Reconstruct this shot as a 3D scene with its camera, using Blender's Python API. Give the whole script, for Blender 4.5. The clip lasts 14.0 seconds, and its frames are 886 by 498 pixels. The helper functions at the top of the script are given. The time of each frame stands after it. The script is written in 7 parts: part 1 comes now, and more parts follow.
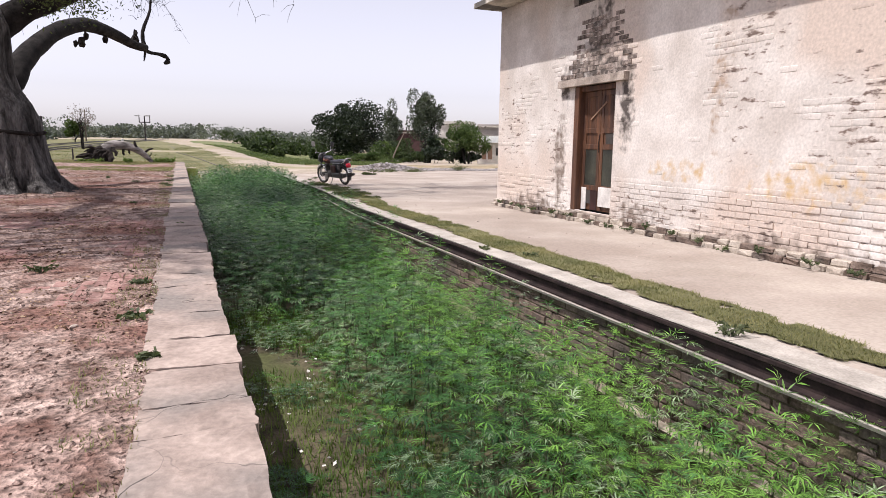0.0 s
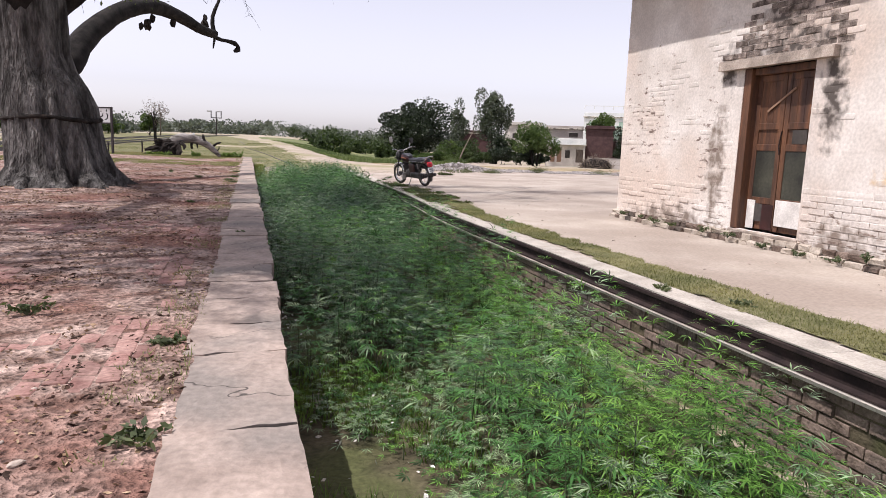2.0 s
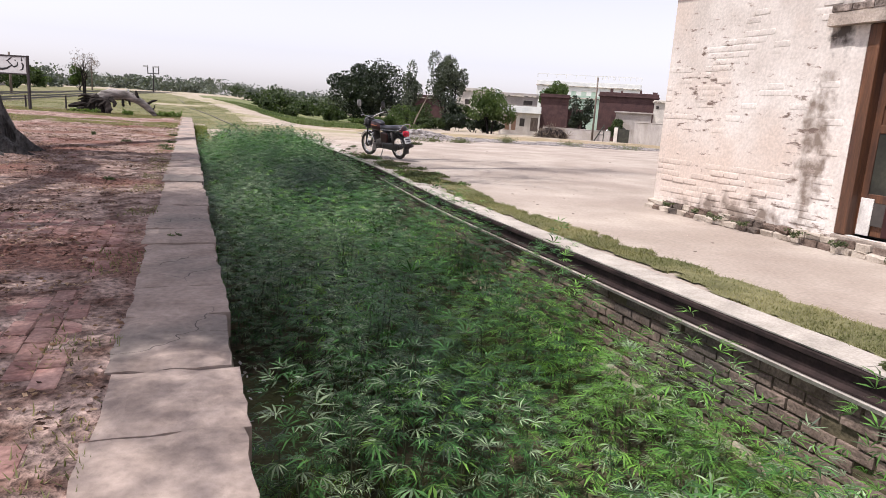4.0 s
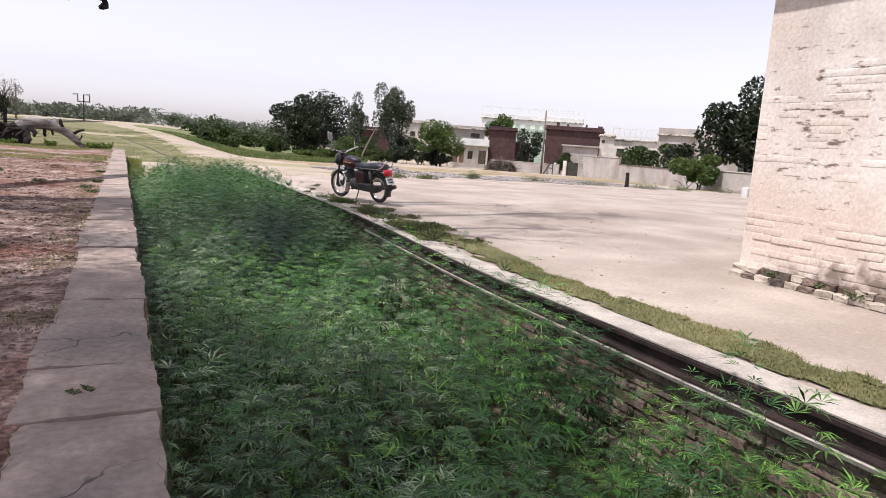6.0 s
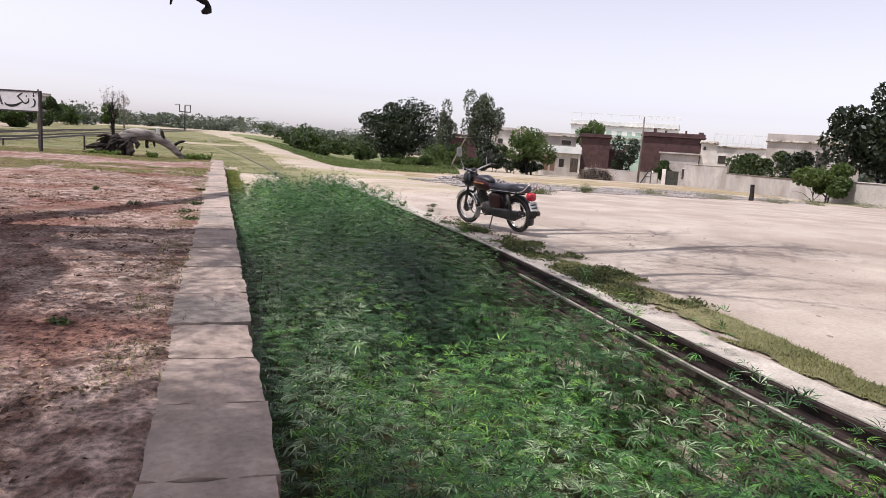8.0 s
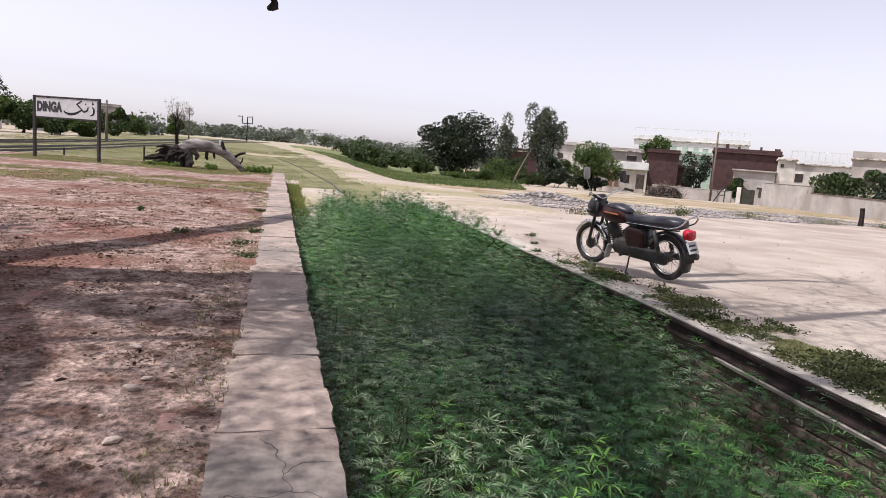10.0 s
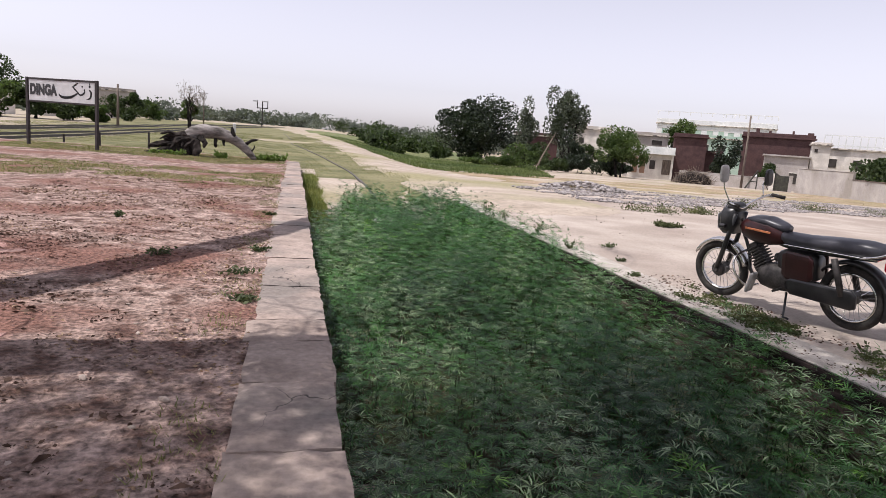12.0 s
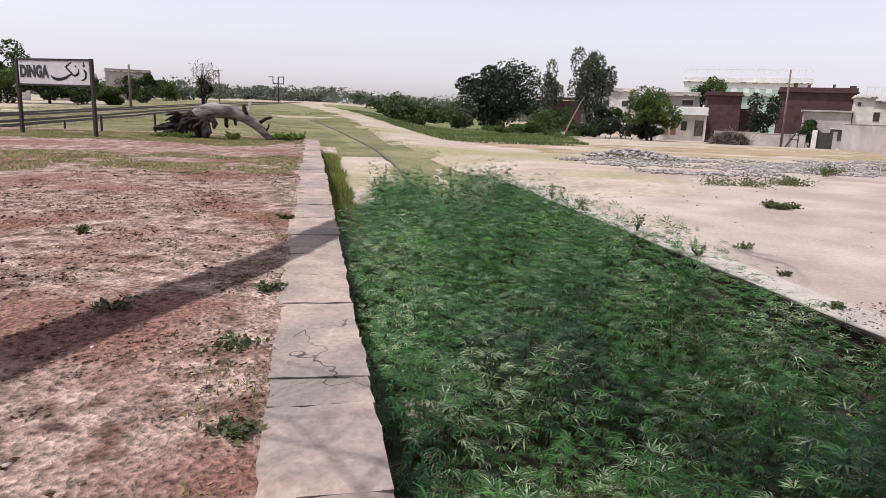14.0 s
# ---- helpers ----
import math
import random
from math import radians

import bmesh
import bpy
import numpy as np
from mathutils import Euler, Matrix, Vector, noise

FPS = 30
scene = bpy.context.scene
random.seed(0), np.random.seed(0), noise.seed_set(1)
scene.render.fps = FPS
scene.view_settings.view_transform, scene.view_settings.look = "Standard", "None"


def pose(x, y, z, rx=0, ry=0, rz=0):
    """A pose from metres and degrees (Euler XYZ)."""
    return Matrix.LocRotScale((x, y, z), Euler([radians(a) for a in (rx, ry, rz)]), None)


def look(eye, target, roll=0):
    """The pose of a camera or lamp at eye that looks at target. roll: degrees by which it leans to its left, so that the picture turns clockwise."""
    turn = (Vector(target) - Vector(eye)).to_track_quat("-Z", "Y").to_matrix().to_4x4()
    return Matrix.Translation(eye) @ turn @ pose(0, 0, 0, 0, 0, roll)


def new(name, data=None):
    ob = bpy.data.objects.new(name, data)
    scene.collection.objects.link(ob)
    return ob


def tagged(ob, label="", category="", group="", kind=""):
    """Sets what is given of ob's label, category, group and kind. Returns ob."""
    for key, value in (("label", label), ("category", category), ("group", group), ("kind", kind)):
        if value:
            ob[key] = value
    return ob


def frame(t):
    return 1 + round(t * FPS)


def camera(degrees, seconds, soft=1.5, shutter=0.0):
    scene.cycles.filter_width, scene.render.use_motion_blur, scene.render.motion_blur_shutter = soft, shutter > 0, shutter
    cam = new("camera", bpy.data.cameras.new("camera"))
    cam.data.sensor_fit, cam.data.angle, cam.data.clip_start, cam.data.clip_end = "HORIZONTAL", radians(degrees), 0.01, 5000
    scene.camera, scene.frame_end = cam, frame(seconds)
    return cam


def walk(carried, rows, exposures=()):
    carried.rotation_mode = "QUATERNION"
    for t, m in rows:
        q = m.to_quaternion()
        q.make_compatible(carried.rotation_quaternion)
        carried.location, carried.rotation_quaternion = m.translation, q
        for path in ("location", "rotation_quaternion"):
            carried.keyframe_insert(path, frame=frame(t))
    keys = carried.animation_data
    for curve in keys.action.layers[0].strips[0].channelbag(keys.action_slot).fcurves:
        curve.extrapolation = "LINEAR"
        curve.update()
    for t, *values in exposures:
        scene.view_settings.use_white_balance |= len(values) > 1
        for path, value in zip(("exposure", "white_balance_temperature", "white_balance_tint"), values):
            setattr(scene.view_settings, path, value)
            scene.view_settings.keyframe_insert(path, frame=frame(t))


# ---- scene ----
cam = camera(66.9, 14.0, soft=0.8)
PATH = [
    (0, (-0.278, 1.842, 1.246), (0.443, 3.683, 0.942), 0.8),
    (0.5, (-0.249, 2.443, 1.18), (0.361, 4.33, 0.919), 2.5),
    (1, (-0.202, 3.122, 1.161), (0.441, 5.009, 0.999), 7.6),
    (1.5, (-0.196, 3.796, 1.146), (0.41, 5.684, 0.88), 4.7),
    (2, (-0.205, 4.374, 1.149), (0.35, 6.271, 0.843), 2.0),
    (2.5, (-0.21, 5.004, 1.142), (0.382, 6.884, 0.801), 1.8),
    (5, (-0.162, 8.303, 1.176), (0.722, 10.046, 0.753), 5.4),
    (5.5, (-0.149, 8.961, 1.183), (0.839, 10.646, 0.753), 5.6),
    (6, (-0.143, 9.775, 1.174), (0.721, 11.554, 0.877), 4.0),
    (6.5, (-0.14, 10.303, 1.238), (0.628, 12.132, 0.982), 4.5),
    (7, (-0.188, 10.932, 1.263), (0.477, 12.79, 0.937), 4.6),
    (9.5, (-0.275, 14.286, 1.304), (0.338, 16.175, 1.073), 2.9),
    (10, (-0.311, 14.927, 1.297), (0.177, 16.848, 1.03), 4.5),
    (10.5, (-0.316, 15.539, 1.274), (0.167, 17.44, 0.887), 3.4),
    (11, (-0.297, 16.223, 1.313), (0.027, 18.166, 0.97), 3.8),
    (11.5, (-0.311, 16.87, 1.31), (0.154, 18.779, 0.937), 3.5),
    (12, (-0.278, 17.553, 1.348), (0.168, 19.477, 1.033), 4.4),
    (12.5, (-0.285, 18.233, 1.343), (0.13, 20.167, 1.05), 4.5),
    (13, (-0.286, 18.727, 1.373), (0.039, 20.68, 1.086), 3.8),
    (13.5, (-0.296, 19.504, 1.368), (0.035, 21.449, 1.039), 4.2),
    (14, (-0.294, 20.193, 1.357), (0.09, 22.113, 0.951), 2.1),
]
walk(cam, [(t, look(eye, target, roll)) for t, eye, target, roll in PATH], [(0, -0.08, 6500, 14), (2.5, -0.06, 6500, 14), (5, 0.03, 6500, 14), (6, 0.0, 6500, 14), (7, -0.08, 6500, 14), (9.5, -0.08, 6500, 14), (10.5, -0.12, 6500, 14), (11.5, -0.15, 6500, 14), (14, -0.22, 6500, 14)])

# ---- light ----
SUN_FROM = Vector((-0.43, -0.03, 0.9)).normalized()
world = bpy.data.worlds.new("world")
scene.world = world
world.use_nodes = True
wn, wl = world.node_tree.nodes, world.node_tree.links
sky = wn.new("ShaderNodeTexSky")
sky.sky_type, sky.sun_disc = "NISHITA", False
sky.sun_elevation, sky.sun_rotation = radians(64), radians(-94)
sky.air_density, sky.dust_density, sky.ozone_density = 1.0, 1.2, 1.0
pale = wn.new("ShaderNodeHueSaturation")
pale.inputs["Saturation"].default_value, pale.inputs["Value"].default_value = 0.26, 1.3
wl.new(sky.outputs[0], pale.inputs["Color"])
tint = wn.new("ShaderNodeMix")
tint.data_type, tint.blend_type = "RGBA", "MULTIPLY"
tint.inputs[0].default_value, tint.inputs[7].default_value = 1.0, (1.0, 0.965, 1.045, 1)
wl.new(pale.outputs[0], tint.inputs[6])
wl.new(tint.outputs[2], wn["Background"].inputs[0])
wn["Background"].inputs[1].default_value = 0.15
sun = new("sun", bpy.data.lights.new("sun", "SUN"))
sun.data.energy, sun.data.angle, sun.data.color = 5.7, radians(0.55), (1, 0.97, 0.94)
sun.matrix_world = look(SUN_FROM * 60, (0, 0, 0))

# ---- materials ----
def mat(name, a, b, scale=3.0, rough=0.85, fine=40.0, fine_amt=0.25, bump=0.3, bump_dist=0.01, c=None, c_scale=0.6,
        metal=0.0, rand=0.0, island=0.0, lo=0.35, hi=0.65, stretch=(1, 1, 1)):
    """Two-scale surface: colours a and b mixed by coarse noise, c in broad patches, grain by fine noise, and bump."""
    m = bpy.data.materials.new(name)
    m.use_nodes = True
    n, l = m.node_tree.nodes, m.node_tree.links
    bs = n["Principled BSDF"]
    geo = n.new("ShaderNodeNewGeometry")
    mp = n.new("ShaderNodeMapping")
    mp.inputs["Scale"].default_value = stretch
    l.new(geo.outputs["Position"], mp.inputs[0])
    def noise_tex(s, d=5):
        t = n.new("ShaderNodeTexNoise")
        t.inputs["Scale"].default_value, t.inputs["Detail"].default_value = s, d
        l.new(mp.outputs[0], t.inputs["Vector"])
        return t
    def ramp(src, p0, p1, c0, c1):
        r = n.new("ShaderNodeValToRGB")
        r.color_ramp.elements[0].position, r.color_ramp.elements[1].position = p0, p1
        r.color_ramp.elements[0].color, r.color_ramp.elements[1].color = (*c0, 1), (*c1, 1)
        l.new(src, r.inputs[0])
        return r.outputs[0]
    def mix(kind, fac, x, y):
        k = n.new("ShaderNodeMix")
        k.data_type, k.blend_type = "RGBA", kind
        for s, v in ((0, fac), (6, x), (7, y)):
            if hasattr(v, "links"):
                l.new(v, k.inputs[s])
            else:
                k.inputs[s].default_value = v if s == 0 else (*v, 1)
        return k.outputs[2]
    coarse, grain = noise_tex(scale), noise_tex(fine, 3)
    col = ramp(coarse.outputs["Fac"], lo, hi, a, b)
    if c:
        broad = noise_tex(c_scale, 4)
        f = n.new("ShaderNodeMapRange")
        f.inputs[1].default_value, f.inputs[2].default_value = 0.48, 0.62
        l.new(broad.outputs["Fac"], f.inputs[0])
        col = mix("MIX", f.outputs[0], col, c)
    g = ramp(grain.outputs["Fac"], 0.25, 0.75, (1 - fine_amt,) * 3, (1 + fine_amt,) * 3)
    col = mix("MULTIPLY", 1.0, col, g)
    if rand or island:
        src = n.new("ShaderNodeObjectInfo").outputs["Random"] if rand else geo.outputs["Random Per Island"]
        k = rand or island
        col = mix("MULTIPLY", 1.0, col, ramp(src, 0, 1, (1 - k,) * 3, (1 + k * 0.6,) * 3))
    l.new(col, bs.inputs["Base Color"])
    bs.inputs["Roughness"].default_value, bs.inputs["Metallic"].default_value = rough, metal
    if rough > 0.8:
        bs.inputs["Specular IOR Level"].default_value = 0.18
    if bump:
        s = n.new("ShaderNodeMath")
        s.operation = "ADD"
        l.new(coarse.outputs["Fac"], s.inputs[0]), l.new(grain.outputs["Fac"], s.inputs[1])
        bn = n.new("ShaderNodeBump")
        bn.inputs["Strength"].default_value, bn.inputs["Distance"].default_value = bump, bump_dist
        l.new(s.outputs[0], bn.inputs["Height"]), l.new(bn.outputs[0], bs.inputs["Normal"])
    m["kit"] = 1
    return m


def leaf_mat(name, a, b, trans=0.35, scale=0.8, rough=0.55, island=0.35):
    """Leaf: colour varies from leaf to leaf and over the ground, some light passes through."""
    m = mat(name, a, b, scale=scale, rough=rough, fine=60, fine_amt=0.1, bump=0, island=island)
    n, l = m.node_tree.nodes, m.node_tree.links
    bs, out = n["Principled BSDF"], n["Material Output"]
    tr, ms = n.new("ShaderNodeBsdfTranslucent"), n.new("ShaderNodeMixShader")
    src = bs.inputs["Base Color"].links[0].from_socket
    k = n.new("ShaderNodeMix")
    k.data_type, k.blend_type = "RGBA", "MULTIPLY"
    k.inputs[0].default_value, k.inputs[7].default_value = 1.0, (1.05, 1.28, 0.55, 1)
    l.new(src, k.inputs[6]), l.new(k.outputs[2], tr.inputs[0])
    ms.inputs[0].default_value = trans
    l.new(bs.outputs[0], ms.inputs[1]), l.new(tr.outputs[0], ms.inputs[2]), l.new(ms.outputs[0], out.inputs[0])
    bs.inputs["Specular IOR Level"].default_value = 0.22 if rough > 0.5 else 0.34
    return m


M = {
    "platform": mat("platform_earth", (0.115, 0.066, 0.051), (0.42, 0.31, 0.265), 4.2, 0.95, 26, 0.75, 1.0, 0.06, c=(0.2, 0.105, 0.082), c_scale=0.55),
    "sand": mat("yard_sand", (0.3, 0.252, 0.213), (0.4, 0.345, 0.297), 0.9, 0.95, 30, 0.14, 0.5, 0.015, c=(0.28, 0.23, 0.195), c_scale=0.35),
    "kerb": mat("kerb_stone", (0.262, 0.206, 0.176), (0.385, 0.308, 0.264), 3.5, 0.9, 25, 0.2, 0.6, 0.014, c=(0.215, 0.185, 0.165), c_scale=0.9, rand=0.1),
    "brick_dark": mat("old_brick", (0.1, 0.072, 0.058), (0.22, 0.165, 0.135), 6, 0.95, 50, 0.35, 0.8, 0.012, c=(0.09, 0.075, 0.065), c_scale=1.4),
    "lime_joint": mat("lime_joint", (0.48, 0.42, 0.37), (0.6, 0.54, 0.48), 3, 0.95, 40, 0.2, 0.5),
    "mortar": mat("dusty_mortar", (0.33, 0.28, 0.23), (0.45, 0.39, 0.33), 5, 0.95, 50, 0.25, 0.5),
    "concrete": mat("edge_concrete", (0.31, 0.28, 0.245), (0.43, 0.39, 0.345), 4, 0.92, 60, 0.2, 0.5, 0.01),
    "rail": mat("rusted_rail", (0.016, 0.011, 0.011), (0.036, 0.024, 0.022), 6, 0.85, 60, 0.3, 0.4, 0.004),
    "rail_far": mat("worn_rail", (0.05, 0.042, 0.038), (0.09, 0.078, 0.07), 6, 0.6, 40, 0.2, 0.2, metal=0.3),
    "bark": mat("bark", (0.034, 0.031, 0.029), (0.17, 0.158, 0.15), 3.4, 0.95, 16, 0.5, 1.0, 0.12, stretch=(1.6, 1.6, 0.35)),
    # Near-black so sunlit limbs still read as silhouettes: backlit shade put into the colour.
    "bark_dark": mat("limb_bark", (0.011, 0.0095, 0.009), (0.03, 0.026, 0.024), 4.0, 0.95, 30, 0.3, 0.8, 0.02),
    "deadwood": mat("dead_wood", (0.09, 0.08, 0.073), (0.34, 0.31, 0.29), 3, 0.9, 30, 0.3, 0.8, 0.03, stretch=(0.5, 2, 2)),
    "char": mat("dark_roots", (0.012, 0.01, 0.009), (0.04, 0.032, 0.028), 5, 0.95, 30, 0.3, 0.8, 0.03),
    "twig": mat("dry_twig", (0.14, 0.11, 0.09), (0.24, 0.2, 0.16), 6, 0.9, 40, 0.2, 0),
    "litter": mat("dry_leaf", (0.2, 0.12, 0.07), (0.45, 0.33, 0.22), 9, 0.9, 60, 0.2, 0, island=0.4),
    "debris": mat("dark_debris", (0.06, 0.038, 0.029), (0.18, 0.115, 0.085), 9, 0.95, 60, 0.2, 0, island=0.5),
    "pebble": mat("pebble", (0.25, 0.2, 0.17), (0.42, 0.35, 0.3), 9, 0.9, 60, 0.2, 0.3, island=0.35),
    "rubble": mat("rubble_stone", (0.19, 0.17, 0.165), (0.36, 0.33, 0.315), 4, 0.9, 40, 0.2, 0.3, island=0.4),
    "wood_brown": mat("door_wood", (0.062, 0.027, 0.014), (0.15, 0.064, 0.03), 2.5, 0.6, 25, 0.3, 0.4, 0.004, stretch=(4, 4, 0.4), c=(0.05, 0.022, 0.015), c_scale=1.6),
    "wood_dark": mat("door_dark", (0.018, 0.018, 0.014), (0.05, 0.05, 0.035), 3, 0.5, 30, 0.3, 0.3, 0.004),
    "wood_grey": mat("weathered_post", (0.09, 0.07, 0.058), (0.2, 0.165, 0.14), 3, 0.85, 30, 0.3, 0.5, 0.006, stretch=(4, 4, 0.4)),
    "white_board": mat("flaked_white_board", (0.5, 0.47, 0.44), (0.72, 0.69, 0.65), 5, 0.75, 50, 0.15, 0.2),
    "lintel": mat("stone_lintel", (0.2, 0.165, 0.14), (0.4, 0.335, 0.285), 5, 0.9, 50, 0.25, 0.5),
    "slab": mat("roof_slab", (0.42, 0.38, 0.32), (0.6, 0.55, 0.48), 3, 0.9, 40, 0.2, 0.4, c=(0.12, 0.11, 0.1), c_scale=1.6),
    "black": mat("black_paint", (0.012, 0.012, 0.013), (0.025, 0.024, 0.024), 8, 0.35, 60, 0.2, 0.05),
    "tyre": mat("tyre_rubber", (0.02, 0.019, 0.018), (0.05, 0.045, 0.04), 9, 0.85, 70, 0.3, 0.2),
    "seat": mat("seat_vinyl", (0.018, 0.018, 0.024), (0.035, 0.034, 0.042), 5, 0.4, 80, 0.15, 0.15, 0.002),
    "red": mat("red_tank_paint", (0.022, 0.006, 0.006), (0.04, 0.009, 0.009), 5, 0.35, 60, 0.1, 0),
    "stripe": mat("orange_stripe", (0.5, 0.16, 0.06), (0.6, 0.22, 0.1), 6, 0.4, 60, 0.1, 0),
    "chrome": mat("chrome", (0.55, 0.54, 0.52), (0.7, 0.69, 0.67), 6, 0.2, 60, 0.1, 0, metal=1.0),
    "alloy": mat("engine_alloy", (0.035, 0.032, 0.03), (0.085, 0.076, 0.07), 12, 0.6, 60, 0.3, 0.3, 0.003, metal=0.4),
    "tail": mat("tail_lens", (0.4, 0.01, 0.025), (0.5, 0.02, 0.04), 8, 0.2, 60, 0.1, 0),
    "guard": mat("leg_guard", (0.24, 0.23, 0.22), (0.34, 0.33, 0.31), 5, 0.5, 60, 0.1, 0.1),
    "lens": mat("headlight_glass", (0.35, 0.36, 0.4), (0.5, 0.5, 0.55), 8, 0.08, 60, 0.05, 0),
    "sign_white": mat("sign_enamel", (0.48, 0.48, 0.475), (0.58, 0.575, 0.57), 3, 0.5, 40, 0.08, 0.05),
    "sign_black": mat("sign_lettering", (0.02, 0.02, 0.022), (0.035, 0.035, 0.036), 5, 0.6, 40, 0.1, 0),
    "sign_post": mat("sign_post_paint", (0.018, 0.013, 0.013), (0.036, 0.027, 0.027), 5, 0.7, 40, 0.2, 0.1),
    "maroon": mat("bare_brick_wall", (0.062, 0.036, 0.036), (0.095, 0.056, 0.054), 1.2, 0.95, 6, 0.2, 0.2, c=(0.085, 0.048, 0.046), c_scale=0.3),
    "plaster": mat("village_plaster", (0.34, 0.31, 0.29), (0.46, 0.42, 0.39), 0.8, 0.95, 8, 0.15, 0.2, c=(0.3, 0.27, 0.24), c_scale=0.4),
    "cream": mat("village_limewash", (0.58, 0.54, 0.48), (0.72, 0.68, 0.62), 0.8, 0.9, 8, 0.12, 0.1, c=(0.45, 0.42, 0.38), c_scale=0.3),
    "green_paint": mat("pale_green_render", (0.3, 0.42, 0.34), (0.4, 0.5, 0.42), 0.8, 0.9, 8, 0.1, 0.1),
    # Near-black colour that stands in for the shade inside openings.
    "opening": mat("shaded_opening", (0.03, 0.026, 0.022), (0.06, 0.05, 0.045), 2, 0.8, 20, 0.2, 0),
    "orange_door": mat("ochre_door", (0.24, 0.14, 0.09), (0.32, 0.2, 0.13), 2, 0.7, 20, 0.15, 0),
    "blue": mat("blue_panel", (0.06, 0.16, 0.33), (0.08, 0.22, 0.42), 2, 0.5, 20, 0.1, 0),
    "car_white": mat("white_car_paint", (0.6, 0.6, 0.6), (0.68, 0.68, 0.68), 3, 0.3, 20, 0.05, 0),
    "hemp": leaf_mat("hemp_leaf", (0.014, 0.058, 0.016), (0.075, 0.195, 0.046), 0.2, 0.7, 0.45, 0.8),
    # Lit copy of the hemp leaf: sunlight put into the colour.
    "hemp_sunlit": leaf_mat("hemp_leaf_sunlit", (0.075, 0.185, 0.034), (0.19, 0.36, 0.066), 0.28, 0.7, 0.45, 0.8),
    # Dusty leaf, made paler still so its colour carries the highlights on leaf tips.
    "hemp_pale": leaf_mat("hemp_leaf_dusty_glint", (0.13, 0.19, 0.11), (0.28, 0.37, 0.2), 0.16, 0.7, 0.45, 0.8),
    "hemp_stem": mat("hemp_stem", (0.04, 0.06, 0.025), (0.08, 0.09, 0.045), 5, 0.8, 30, 0.2, 0),
    "grass": leaf_mat("dry_grass", (0.13, 0.135, 0.06), (0.24, 0.215, 0.105), 0.3, 1.4, 0.7),
    "grass_green": leaf_mat("green_grass", (0.07, 0.125, 0.03), (0.15, 0.2, 0.055), 0.3, 1.0, 0.7),
    "bank_grass": leaf_mat("bank_grass", (0.095, 0.1, 0.04), (0.19, 0.18, 0.085), 0.3, 0.4, 0.8, 0.25),
    "end_grass": leaf_mat("yellow_green_grass", (0.12, 0.14, 0.045), (0.24, 0.245, 0.09), 0.3, 1.0, 0.7),
    "field_leaf": leaf_mat("field_growth", (0.06, 0.09, 0.032), (0.13, 0.155, 0.06), 0.3, 0.15, 0.7),
    "dock_weed": leaf_mat("dock_weed", (0.06, 0.075, 0.032), (0.14, 0.145, 0.065), 0.2, 1.5, 0.7),
    "weed": leaf_mat("low_weed", (0.065, 0.085, 0.042), (0.14, 0.155, 0.082), 0.25, 2.0),
    "leaf_dark": leaf_mat("dark_tree_leaf", (0.012, 0.021, 0.011), (0.034, 0.046, 0.026), 0.2, 0.5, 0.4),
    "leaf_mid": leaf_mat("tree_leaf", (0.032, 0.05, 0.02), (0.066, 0.09, 0.036), 0.3, 0.5),
    "leaf_light": leaf_mat("light_tree_leaf", (0.05, 0.08, 0.026), (0.1, 0.135, 0.046), 0.35, 0.5),
    "leaf_grey": leaf_mat("eucalyptus_leaf", (0.045, 0.055, 0.038), (0.1, 0.115, 0.082), 0.25, 0.8, 0.45),
    # Paler and greyer than the other leaves: distance haze put into the colour.
    "leaf_hazed": leaf_mat("hazed_far_leaf", (0.085, 0.1, 0.085), (0.15, 0.165, 0.14), 0.2, 0.1),
    "leaf_fine": leaf_mat("feathery_leaf", (0.06, 0.08, 0.03), (0.12, 0.14, 0.06), 0.3, 1.0),
}


